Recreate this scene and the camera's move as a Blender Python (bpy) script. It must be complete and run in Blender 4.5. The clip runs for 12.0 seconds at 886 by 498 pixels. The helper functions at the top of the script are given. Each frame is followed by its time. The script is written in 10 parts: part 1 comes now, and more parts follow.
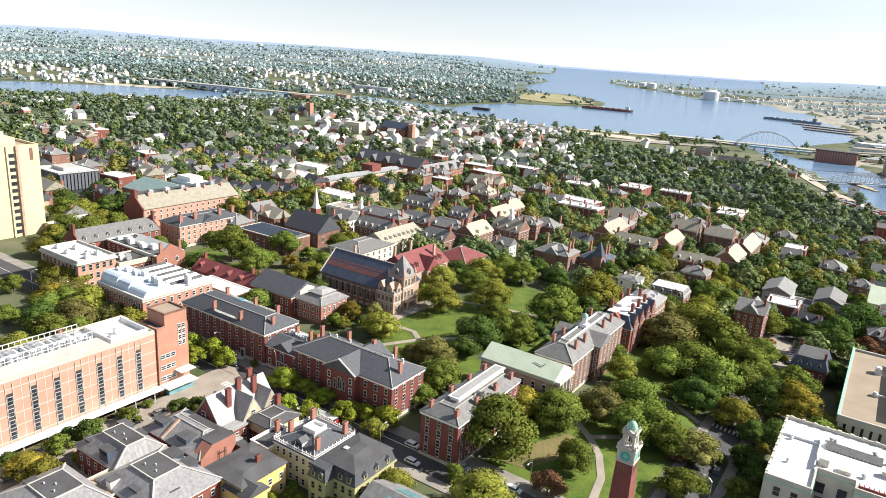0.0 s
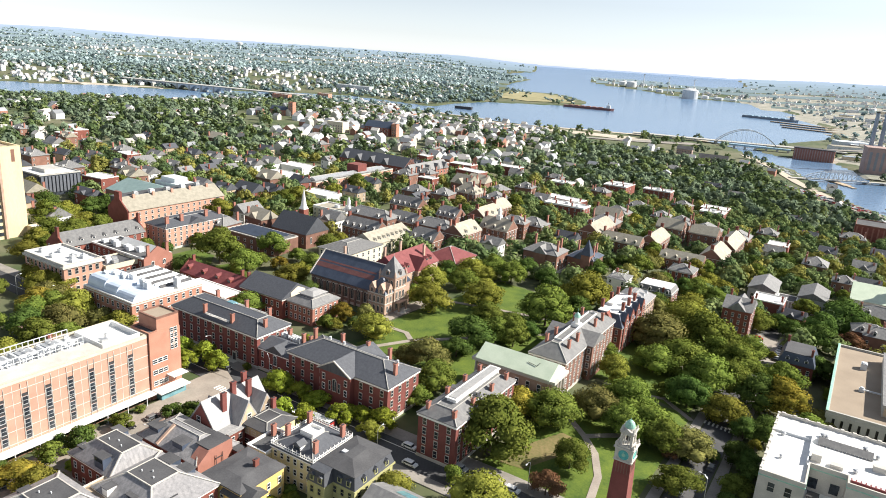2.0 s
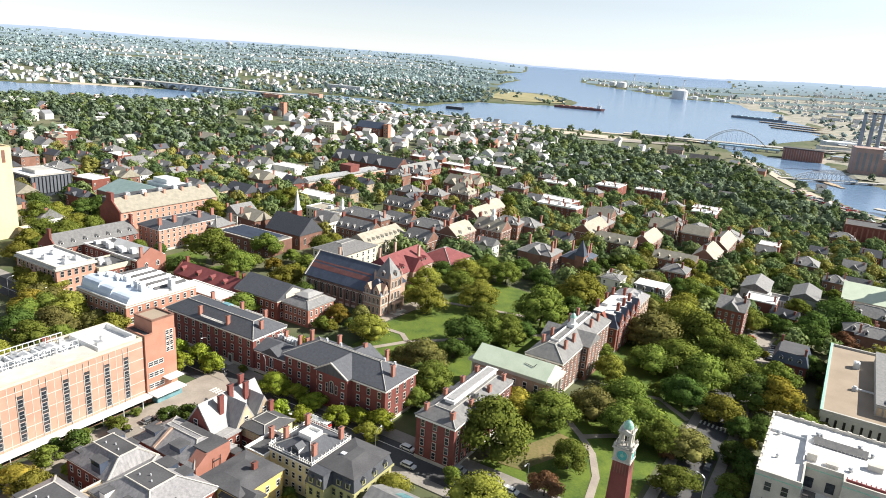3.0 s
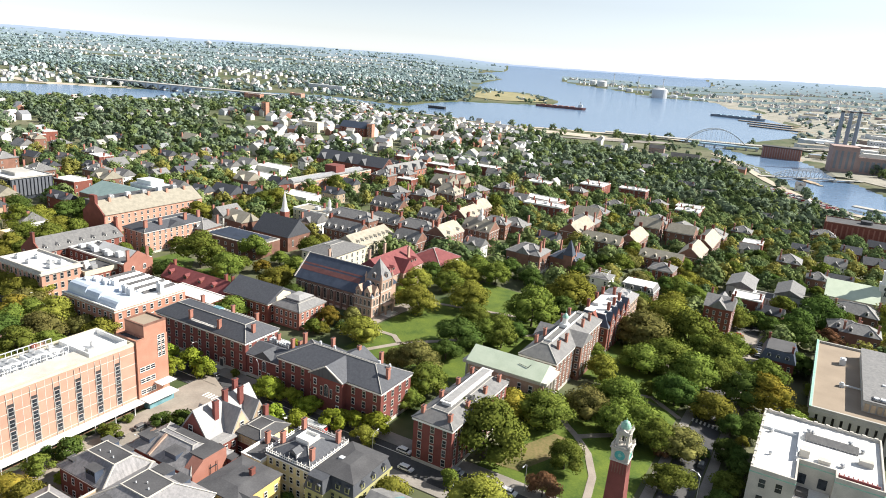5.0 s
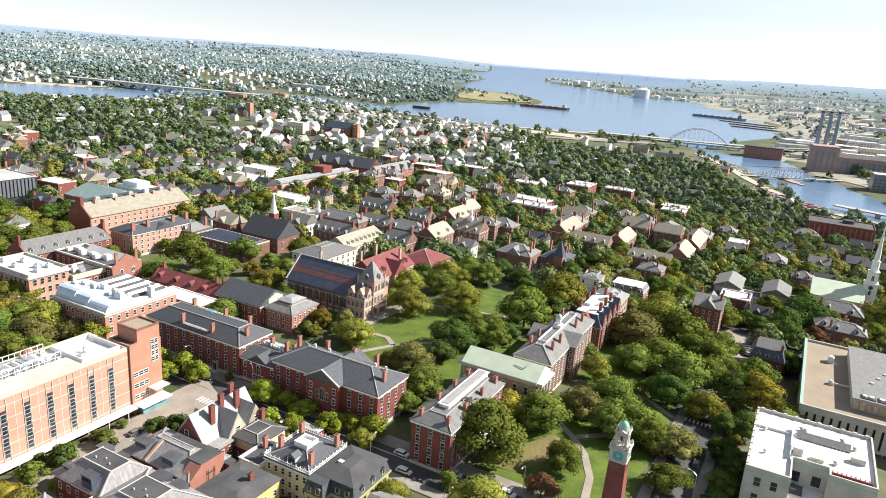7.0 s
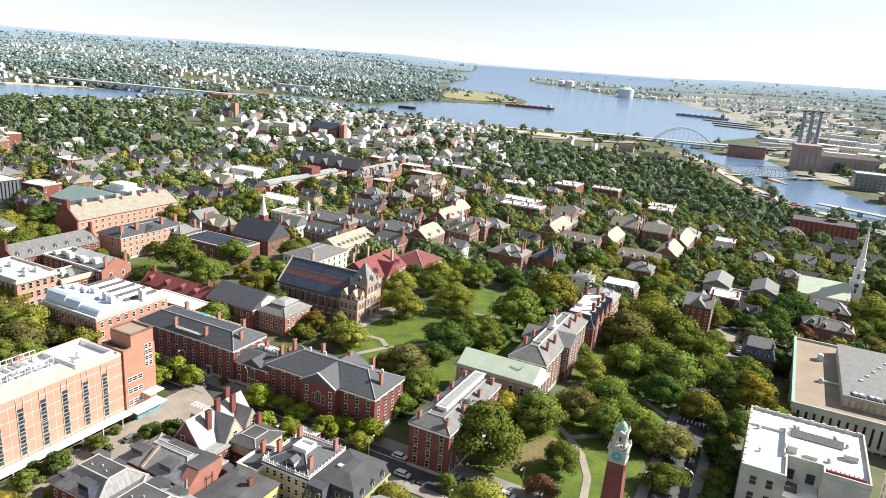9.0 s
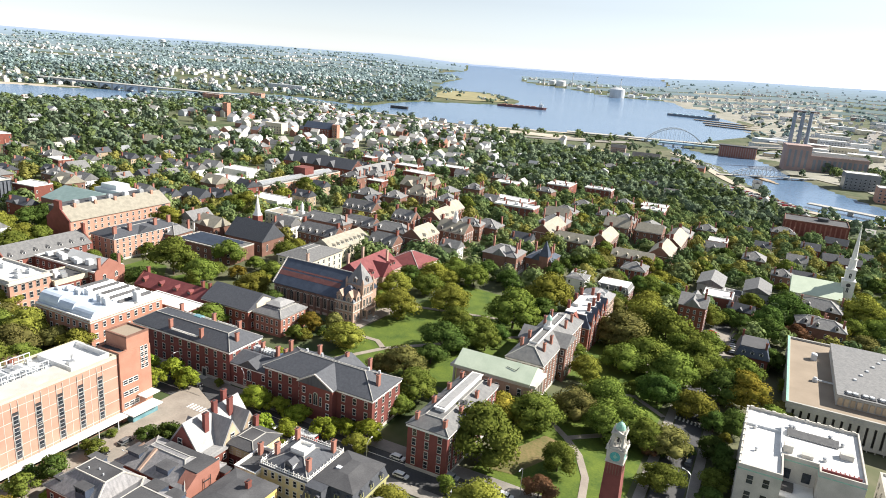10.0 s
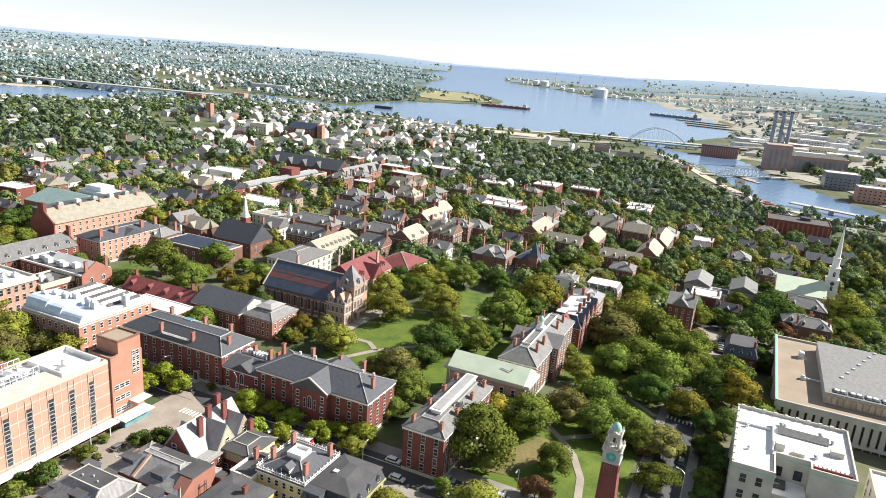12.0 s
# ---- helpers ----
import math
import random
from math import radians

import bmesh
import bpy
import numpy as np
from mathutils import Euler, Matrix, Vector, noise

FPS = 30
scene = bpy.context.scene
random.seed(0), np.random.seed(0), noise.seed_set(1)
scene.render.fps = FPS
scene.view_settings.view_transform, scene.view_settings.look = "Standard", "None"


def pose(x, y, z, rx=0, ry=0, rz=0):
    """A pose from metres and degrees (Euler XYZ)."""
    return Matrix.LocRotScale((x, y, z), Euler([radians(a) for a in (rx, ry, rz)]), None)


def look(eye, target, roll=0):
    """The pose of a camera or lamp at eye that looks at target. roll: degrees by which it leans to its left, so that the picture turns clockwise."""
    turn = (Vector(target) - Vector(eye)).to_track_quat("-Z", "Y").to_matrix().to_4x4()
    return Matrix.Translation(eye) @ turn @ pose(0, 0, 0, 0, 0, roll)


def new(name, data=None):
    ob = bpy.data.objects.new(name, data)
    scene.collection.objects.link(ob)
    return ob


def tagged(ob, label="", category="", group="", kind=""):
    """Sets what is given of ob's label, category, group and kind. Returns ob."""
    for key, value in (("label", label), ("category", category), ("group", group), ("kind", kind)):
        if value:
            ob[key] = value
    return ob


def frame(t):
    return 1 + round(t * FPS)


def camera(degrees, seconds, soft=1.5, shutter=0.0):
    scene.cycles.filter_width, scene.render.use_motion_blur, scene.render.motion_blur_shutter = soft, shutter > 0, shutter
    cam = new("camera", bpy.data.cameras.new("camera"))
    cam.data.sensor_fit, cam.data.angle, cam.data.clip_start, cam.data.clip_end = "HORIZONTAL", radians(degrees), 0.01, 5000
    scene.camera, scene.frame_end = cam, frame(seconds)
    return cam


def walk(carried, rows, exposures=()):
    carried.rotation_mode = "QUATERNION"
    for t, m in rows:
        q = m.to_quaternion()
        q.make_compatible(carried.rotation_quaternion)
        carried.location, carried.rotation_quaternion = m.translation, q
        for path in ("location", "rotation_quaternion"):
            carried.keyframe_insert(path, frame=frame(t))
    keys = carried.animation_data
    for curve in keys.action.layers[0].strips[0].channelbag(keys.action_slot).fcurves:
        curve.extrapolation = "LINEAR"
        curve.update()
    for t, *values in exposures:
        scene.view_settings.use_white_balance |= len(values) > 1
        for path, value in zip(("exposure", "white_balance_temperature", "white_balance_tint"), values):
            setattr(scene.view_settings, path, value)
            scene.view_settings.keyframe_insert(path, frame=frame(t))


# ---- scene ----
cam = camera(66.1, 12.0, soft=0.95)

PATH = [
    (0, (11.327, -1.309, 110.091), (11.192, 0.607, 109.535), 3.9),
    (0.5, (10.344, -1.345, 110.158), (10.223, 0.572, 109.602), 3.9),
    (1, (9.297, -1.374, 110.253), (9.191, 0.545, 109.697), 3.9),
    (1.5, (8.317, -1.315, 110.386), (8.224, 0.604, 109.83), 3.9),
    (2, (7.373, -1.291, 110.491), (7.291, 0.628, 109.935), 3.9),
    (2.5, (6.327, -1.294, 110.592), (6.26, 0.626, 110.037), 3.9),
    (3, (5.366, -1.236, 110.692), (5.311, 0.685, 110.138), 4.0),
    (5, (1.477, -0.919, 111.177), (1.475, 1.003, 110.624), 4.0),
    (5.5, (0.612, -0.862, 111.239), (0.621, 1.06, 110.686), 4.0),
    (6, (-0.323, -0.817, 111.328), (-0.302, 1.106, 110.776), 4.0),
    (6.5, (-1.261, -0.803, 111.424), (-1.229, 1.119, 110.873), 4.1),
    (7, (-2.209, -0.726, 111.531), (-2.164, 1.196, 110.981), 4.1),
    (9, (-5.511, -0.362, 111.952), (-5.423, 1.56, 111.404), 4.1),
    (9.5, (-6.335, -0.204, 112.051), (-6.235, 1.717, 111.504), 4.2),
    (10, (-7.178, -0.068, 112.163), (-7.066, 1.853, 111.616), 4.2),
    (10.5, (-7.973, 0.051, 112.26), (-7.85, 1.971, 111.713), 4.2),
    (11, (-8.814, 0.139, 112.36), (-8.678, 2.058, 111.815), 4.3),
    (11.5, (-9.569, 0.217, 112.453), (-9.422, 2.135, 111.909), 4.3),
    (12, (-10.299, 0.295, 112.539), (-10.14, 2.213, 111.995), 4.3),
]
walk(cam, [(t, look(eye, target, roll)) for t, eye, target, roll in PATH])

# ---- light ----
SUN_AZ, SUN_EL = 8.0, 36.0          # degrees from +x towards +y, and above the horizon
world = bpy.data.worlds.new("sky")
scene.world = world
world.use_nodes = True
wn = world.node_tree.nodes
sky = wn.new("ShaderNodeTexSky")
sky.sky_type, sky.sun_disc = "NISHITA", False
sky.sun_elevation, sky.sun_rotation = radians(SUN_EL), radians(90 - SUN_AZ)
sky.air_density, sky.dust_density, sky.ozone_density = 1.0, 0.05, 1.5
wn["Background"].inputs["Strength"].default_value = 0.068
veil, tint = wn.new("ShaderNodeHueSaturation"), wn.new("ShaderNodeMix")   # a milky, hazy sky
veil.inputs["Saturation"].default_value = 0.3
tint.data_type, tint.blend_type = "RGBA", "MULTIPLY"
tint.inputs[0].default_value, tint.inputs[7].default_value = 1.0, (0.93, 0.99, 1.08, 1)
world.node_tree.links.new(sky.outputs["Color"], veil.inputs["Color"])
world.node_tree.links.new(veil.outputs["Color"], tint.inputs[6])
world.node_tree.links.new(tint.outputs[2], wn["Background"].inputs["Color"])
sun_data = bpy.data.lights.new("sun", "SUN")
sun_data.energy, sun_data.angle, sun_data.color = 5.0, radians(0.5), (1.0, 0.94, 0.84)
sun = new("sun", sun_data)
_d = Vector((math.cos(radians(SUN_EL)) * math.cos(radians(SUN_AZ)), math.cos(radians(SUN_EL)) * math.sin(radians(SUN_AZ)), math.sin(radians(SUN_EL))))
sun.matrix_world = look(_d * 500, (0, 0, 0))
scene.view_settings.exposure = 1.02

# ---- lie of the land ----
WATER = -40.0
GRID = radians(-29)                  # the campus grid: u along the avenue, v across it
CU, SU = math.cos(GRID), math.sin(GRID)


def uv(u, v):
    """World x, y of a place on the campus grid."""
    return u * CU - v * SU, u * SU + v * CU


def smooth(a):
    a = np.clip(a, 0, 1)
    return a * a * (3 - 2 * a)


def lift(r):
    return 96 * np.clip((r - 3000) / 1850, 0, 2) ** 1.6


SHORE_NORTH = [(-1415, 1677), (-1272, 1763), (-1149, 1794), (-1052, 1880), (-899, 1878), (-744, 1996), (-620, 2067), (-499, 2124), (-359, 2112), (-245, 2027)]
SHORE_EAST = [(-140, 1944), (-84, 2116), (21, 2298), (173, 2340), (336, 2415), (405, 2689), (374, 3081), (281, 3159), (152, 3148), (94, 3419), (174, 3689), (262, 3925), (187, 4030), (90, 4029), (75, 4141), (307, 4400), (366, 4900)]
SHORE_PORT = [(1690, 4900), (1518, 4116), (1244, 3976), (1017, 4102), (835, 4192), (636, 4215), (603, 4025), (676, 3838), (806, 3715), (904, 3502), (980, 3365), (1136, 3341), (1238, 3248), (1249, 3072), (1230, 2713), (1111, 2336), (1023, 2036), (881, 1775), (703, 1597)]
SHORE_WEST = [(562, 1425), (576, 1349), (613, 1306), (661, 1292), (650, 1188), (619, 1077), (624, 1022), (614, 962), (612, 861), (617, 787), (640, 600), (700, 400), (600, 380), (569, 721), (508, 756), (481, 797), (480, 890), (489, 973), (510, 1075), (527, 1156), (516, 1226), (508, 1316), (523, 1405), (517, 1514)]
SHORE_NEAR = [(448, 1582), (327, 1566), (226, 1584), (148, 1585), (58, 1627), (-10, 1692), (-67, 1727), (-143, 1787), (-226, 1868), (-316, 1956), (-371, 1995), (-458, 1949), (-553, 1894), (-675, 1808), (-700, 1625), (-746, 1555), (-816, 1520), (-954, 1485), (-1059, 1462), (-1187, 1402), (-1800, 1150), (-2000, 1400)]
SHORE = np.array(SHORE_NORTH + SHORE_EAST + SHORE_PORT + SHORE_WEST + SHORE_NEAR, float)


def shore_distance(x, y):
    """Metres to the shore, negative on the water."""
    x, y = np.asarray(x, float), np.asarray(y, float)
    best, inside = np.full(x.shape, 1e9), np.zeros(x.shape, bool)
    for (ax, ay), (bx, by) in zip(SHORE, np.roll(SHORE, -1, axis=0)):
        dx, dy = bx - ax, by - ay
        k = np.clip(((x - ax) * dx + (y - ay) * dy) / (dx * dx + dy * dy), 0, 1)
        best = np.minimum(best, np.hypot(x - ax - k * dx, y - ay - k * dy))
        inside ^= ((ay > y) != (by > y)) & (x < (bx - ax) * (y - ay) / (by - ay + 1e-12) + ax)
    return np.where(inside, -best, best)


def ground_z(x, y):
    x, y = np.asarray(x, float), np.asarray(y, float)
    d, r = shore_distance(x, y), np.hypot(x, y)
    hill = -6.5 * smooth((x - 20) / 140) - 9 * smooth((y - 400) / 500)
    far = smooth((y - 1500) / 500)
    hill = hill * (1 - far) + far * (-14 + 7 * np.sin(x / 310 + 1) * np.cos(y / 270))
    land = WATER + 1.5 + (hill - WATER - 1.5) * smooth(d / 620)
    return np.where(d > 0, land, WATER - 3 * smooth(-d / 15) + 1.5 * (1 - smooth(-d / 8))) + lift(r)


def gz(x, y):
    return float(ground_z(np.array([x]), np.array([y]))[0])
# ---- end of the lie of the land ----


# ---- materials ----
def mat(name, c1, c2, scale=0.6, rough=0.8, fine=6.0, bump=0.0, metal=0.0, vary=0.0, stretch=(1, 1, 1), island=False, spread=(0.35, 0.65)):
    """A surface of two colours mixed by a broad and a fine noise; vary shifts it from piece to piece."""
    m = bpy.data.materials.new(name)
    m.use_nodes = True
    n, k = m.node_tree.nodes, m.node_tree.links
    b = n["Principled BSDF"]
    b.inputs["Roughness"].default_value, b.inputs["Metallic"].default_value = rough, metal
    tc, mp = n.new("ShaderNodeTexCoord"), n.new("ShaderNodeMapping")
    mp.inputs["Scale"].default_value = stretch
    k.new(tc.outputs["Object"], mp.inputs["Vector"])
    info = n.new("ShaderNodeObjectInfo")
    n1, n2 = n.new("ShaderNodeTexNoise"), n.new("ShaderNodeTexNoise")
    n1.noise_dimensions = "4D"
    k.new(info.outputs["Random"], n1.inputs["W"])
    n1.inputs["Scale"].default_value, n1.inputs["Detail"].default_value = scale, 4
    n2.inputs["Scale"].default_value, n2.inputs["Detail"].default_value = fine, 3
    k.new(mp.outputs["Vector"], n1.inputs["Vector"])
    k.new(mp.outputs["Vector"], n2.inputs["Vector"])
    mix = n.new("ShaderNodeMath")
    mix.operation = "MULTIPLY_ADD"
    mix.inputs[1].default_value = 0.35
    k.new(n2.outputs["Fac"], mix.inputs[0])
    s = n.new("ShaderNodeMath")
    s.operation = "MULTIPLY"
    s.inputs[1].default_value = 0.65
    k.new(n1.outputs["Fac"], s.inputs[0])
    k.new(s.outputs[0], mix.inputs[2])
    ramp = n.new("ShaderNodeValToRGB")
    ramp.color_ramp.elements[0].position, ramp.color_ramp.elements[1].position = spread
    ramp.color_ramp.elements[0].color, ramp.color_ramp.elements[1].color = (*c1, 1), (*c2, 1)
    k.new(mix.outputs[0], ramp.inputs["Fac"])
    out = ramp.outputs["Color"]
    if vary:
        hsv = n.new("ShaderNodeHueSaturation")
        mr = n.new("ShaderNodeMapRange")
        mr.inputs["To Min"].default_value, mr.inputs["To Max"].default_value = 1 - vary, 1 + vary
        geo = n.new("ShaderNodeNewGeometry")
        k.new(geo.outputs["Random Per Island"] if island else info.outputs["Random"], mr.inputs["Value"])
        k.new(mr.outputs[0], hsv.inputs["Value"])
        k.new(out, hsv.inputs["Color"])
        out = hsv.outputs["Color"]
    k.new(out, b.inputs["Base Color"])
    if bump:
        bp = n.new("ShaderNodeBump")
        bp.inputs["Strength"].default_value, bp.inputs["Distance"].default_value = bump, 0.1
        k.new(n2.outputs["Fac"], bp.inputs["Height"])
        k.new(bp.outputs["Normal"], b.inputs["Normal"])
    return m


def leaf_mat(name, c1, c2, island=True):
    """Foliage: each clump of leaves takes its own tone, and lets some light through."""
    m = bpy.data.materials.new(name)
    m.use_nodes = True
    n, k = m.node_tree.nodes, m.node_tree.links
    n.remove(n["Principled BSDF"])
    geo, info, tc, nz = n.new("ShaderNodeNewGeometry"), n.new("ShaderNodeObjectInfo"), n.new("ShaderNodeTexCoord"), n.new("ShaderNodeTexNoise")
    nz.inputs["Scale"].default_value = 1.6 if island else 0.045
    k.new(tc.outputs["Object"], nz.inputs["Vector"])
    a1, a2 = n.new("ShaderNodeMath"), n.new("ShaderNodeMath")
    a1.operation = a2.operation = "MULTIPLY_ADD"
    a1.inputs[1].default_value, a2.inputs[1].default_value, a2.inputs[2].default_value = 0.4, 1.1, -0.28
    k.new(geo.outputs["Random Per Island"], a1.inputs[0])
    k.new(nz.outputs["Fac"], a2.inputs[0])
    k.new(a2.outputs[0], a1.inputs[2])
    ramp = n.new("ShaderNodeValToRGB")
    ramp.color_ramp.elements[0].color, ramp.color_ramp.elements[1].color = (*c1, 1), (*c2, 1)
    k.new(a1.outputs[0], ramp.inputs["Fac"])
    hsv, mr, mh = n.new("ShaderNodeHueSaturation"), n.new("ShaderNodeMapRange"), n.new("ShaderNodeMapRange")
    mr.inputs["To Min"].default_value, mr.inputs["To Max"].default_value = 0.8, 1.25
    mh.inputs["To Min"].default_value, mh.inputs["To Max"].default_value = (0.488, 0.515) if island else (0.492, 0.504)
    k.new(info.outputs["Random"], mr.inputs["Value"])
    k.new(info.outputs["Random"], mh.inputs["Value"])
    k.new(mr.outputs[0], hsv.inputs["Value"])
    k.new(mh.outputs[0], hsv.inputs["Hue"])
    k.new(ramp.outputs["Color"], hsv.inputs["Color"])
    d, t, x = n.new("ShaderNodeBsdfDiffuse"), n.new("ShaderNodeBsdfTranslucent"), n.new("ShaderNodeMixShader")
    k.new(hsv.outputs["Color"], d.inputs["Color"])
    k.new(hsv.outputs["Color"], t.inputs["Color"])
    x.inputs["Fac"].default_value = 0.14 if island else 0.22
    k.new(d.outputs[0], x.inputs[1])
    k.new(t.outputs[0], x.inputs[2])
    k.new(x.outputs[0], n["Material Output"].inputs["Surface"])
    return m


BRICK = mat("red_brick", (0.155, 0.048, 0.036), (0.235, 0.078, 0.056), 0.35, 0.9, 9, 0.3, vary=0.12)
BRICK_DARK = mat("dark_red_brick", (0.14, 0.042, 0.036), (0.215, 0.066, 0.055), 0.35, 0.9, 9, 0.3, vary=0.1)
BRICK_ORANGE = mat("orange_brick", (0.28, 0.12, 0.088), (0.36, 0.165, 0.125), 0.3, 0.9, 9, 0.3)
BRICK_PINK = mat("pink_brick_panel", (0.42, 0.225, 0.165), (0.51, 0.285, 0.215), 0.25, 0.9, 7, 0.2)
BRICK_SALMON = mat("salmon_brick", (0.36, 0.17, 0.115), (0.44, 0.225, 0.16), 0.3, 0.9, 9, 0.3)
BRICK_BROWN = mat("brown_brick", (0.15, 0.075, 0.055), (0.24, 0.125, 0.092), 0.35, 0.9, 9, 0.3, vary=0.15)
STONE = mat("pale_stone", (0.42, 0.40, 0.36), (0.58, 0.55, 0.50), 0.3, 0.85, 5, 0.2)
STONE_PINK = mat("pink_granite", (0.32, 0.215, 0.165), (0.48, 0.34, 0.265), 0.5, 0.85, 6, 0.3)
CONCRETE = mat("grey_concrete", (0.34, 0.33, 0.31), (0.46, 0.45, 0.42), 0.2, 0.9, 4, 0.15, stretch=(1, 1, 0.3))
CONCRETE_TAN = mat("buff_concrete", (0.56, 0.47, 0.29), (0.66, 0.56, 0.37), 0.15, 0.9, 3, 0.1, stretch=(1, 1, 0.2))
WHITE = mat("white_paint", (0.70, 0.69, 0.66), (0.82, 0.81, 0.78), 0.5, 0.6, 5, vary=0.06)
CLAPBOARD = mat("white_clapboard", (0.66, 0.65, 0.61), (0.80, 0.79, 0.75), 0.4, 0.7, 6, 0.2, vary=0.14, stretch=(0.3, 0.3, 6))
CREAM = mat("cream_stucco", (0.56, 0.50, 0.38), (0.68, 0.62, 0.48), 0.4, 0.8, 6, 0.2, vary=0.15)
YELLOW = mat("yellow_clapboard", (0.60, 0.42, 0.14), (0.68, 0.50, 0.20), 0.4, 0.7, 6, 0.2, stretch=(0.3, 0.3, 6))
YELLOW_PALE = mat("pale_yellow_clapboard", (0.62, 0.54, 0.30), (0.70, 0.62, 0.38), 0.4, 0.7, 6, 0.2, stretch=(0.3, 0.3, 6))
OLIVE = mat("olive_clapboard", (0.34, 0.33, 0.15), (0.42, 0.40, 0.20), 0.4, 0.7, 6, 0.2, stretch=(0.3, 0.3, 6))
TAN = mat("tan_shingle", (0.34, 0.26, 0.18), (0.48, 0.38, 0.27), 0.4, 0.85, 6, 0.2, vary=0.2)
GREY_CLAP = mat("grey_clapboard", (0.30, 0.31, 0.32), (0.44, 0.45, 0.46), 0.4, 0.8, 6, 0.2, vary=0.15)
SLATE = mat("grey_slate", (0.052, 0.056, 0.068), (0.082, 0.088, 0.102), 0.5, 0.65, 5, 0.4, vary=0.12, stretch=(3, 3, 0.6))
SLATE_PALE = mat("weathered_grey_slate", (0.125, 0.127, 0.132), (0.215, 0.212, 0.21), 0.35, 0.7, 5, 0.4, vary=0.15, stretch=(2.5, 2.5, 0.5))
SLATE_BLUE = mat("blue_slate", (0.036, 0.050, 0.078), (0.068, 0.086, 0.125), 0.4, 0.5, 5, 0.3, vary=0.1)
SLATE_SILVER = mat("weathered_silvery_slate", (0.13, 0.13, 0.14), (0.33, 0.32, 0.325), 0.45, 0.5, 3.5, 0.3, stretch=(3.5, 3.5, 0.35), spread=(0.3, 0.7))
SLATE_RED = mat("red_slate", (0.13, 0.05, 0.045), (0.21, 0.085, 0.075), 0.5, 0.6, 5, 0.3)
STONE_BROWN = mat("brown_sandstone", (0.16, 0.105, 0.085), (0.27, 0.18, 0.145), 0.5, 0.85, 6, 0.3)
SLATE_LIGHT = mat("silvery_slate", (0.24, 0.24, 0.245), (0.36, 0.355, 0.35), 0.5, 0.6, 5, 0.3, stretch=(2.5, 2.5, 0.5))
ROOF_BUFF = mat("sunlit_buff_shingle", (0.255, 0.235, 0.19), (0.375, 0.345, 0.28), 0.5, 0.85, 5, 0.3, vary=0.12)
ROOF_TERRACOTTA = mat("faded_terracotta", (0.30, 0.17, 0.13), (0.42, 0.27, 0.21), 0.4, 0.85, 5, 0.2)
ROOF_RED = mat("red_clay_tile", (0.15, 0.035, 0.038), (0.22, 0.062, 0.062), 0.5, 0.8, 6, 0.4, vary=0.1)
ROOF_GREEN = mat("pale_green_copper", (0.44, 0.52, 0.40), (0.56, 0.63, 0.50), 0.25, 0.6, 3, 0.1)
ROOF_TEAL = mat("teal_copper", (0.15, 0.22, 0.22), (0.22, 0.30, 0.295), 0.4, 0.6, 4, 0.1)
CLOCK_TEAL = mat("teal_clock_face", (0.05, 0.30, 0.30), (0.10, 0.42, 0.42), 1.2, 0.5, 6, 0.1)
COPPER = mat("verdigris_copper", (0.20, 0.42, 0.34), (0.36, 0.58, 0.48), 1.2, 0.55, 6, 0.2)
MEMBRANE = mat("white_roof_membrane", (0.58, 0.58, 0.565), (0.76, 0.76, 0.75), 0.15, 0.6, 2, 0.0, vary=0.05)
GRAVEL = mat("tan_roof_gravel", (0.25, 0.20, 0.15), (0.34, 0.275, 0.21), 0.1, 0.95, 3, 0.2)
ROOF_GREY = mat("grey_roof_felt", (0.05, 0.05, 0.055), (0.095, 0.095, 0.10), 0.2, 0.8, 2.5, 0.2, vary=0.15)
METAL = mat("galvanised_metal", (0.42, 0.43, 0.44), (0.60, 0.61, 0.62), 0.8, 0.4, 6, 0.1, metal=0.6)
METAL_DARK_GREY = mat("dark_grey_panel", (0.09, 0.10, 0.12), (0.14, 0.15, 0.175), 0.5, 0.5, 5)
ROOF_ZINC = mat("blue_white_zinc", (0.42, 0.50, 0.60), (0.55, 0.62, 0.72), 0.3, 0.3, 4)
METAL_DARK = mat("dark_metal", (0.03, 0.03, 0.033), (0.06, 0.06, 0.064), 0.8, 0.5, 6)
METAL_WHITE = mat("white_metal", (0.50, 0.52, 0.54), (0.64, 0.66, 0.68), 0.3, 0.35, 4, vary=0.08)
GLASS = mat("window_glass", (0.018, 0.022, 0.028), (0.05, 0.058, 0.07), 0.8, 0.08, 2, vary=0.3)
GLASS_BLUE = mat("blue_glass", (0.10, 0.22, 0.26), (0.18, 0.34, 0.38), 0.8, 0.15, 2)
ASPHALT = mat("asphalt", (0.045, 0.046, 0.05), (0.085, 0.085, 0.088), 0.08, 0.9, 1.5, 0.1)
ASPHALT_PALE = mat("worn_asphalt", (0.20, 0.18, 0.155), (0.30, 0.27, 0.235), 0.08, 0.9, 1.5, 0.1)
PAVING = mat("concrete_paving", (0.20, 0.185, 0.165), (0.30, 0.275, 0.25), 0.2, 0.9, 2, 0.1)
PATH_STONE = mat("pale_paving", (0.24, 0.205, 0.175), (0.34, 0.30, 0.255), 0.2, 0.9, 2, 0.1)
GRASS = mat("lawn", (0.038, 0.078, 0.005), (0.115, 0.16, 0.014), 0.16, 0.95, 1.6, 0.3)
GRASS_DRY = mat("worn_lawn", (0.09, 0.10, 0.025), (0.24, 0.17, 0.08), 0.09, 0.95, 1.2, 0.3)
BARK = mat("bark", (0.06, 0.045, 0.033), (0.12, 0.095, 0.075), 2, 0.95, 9, 0.4)
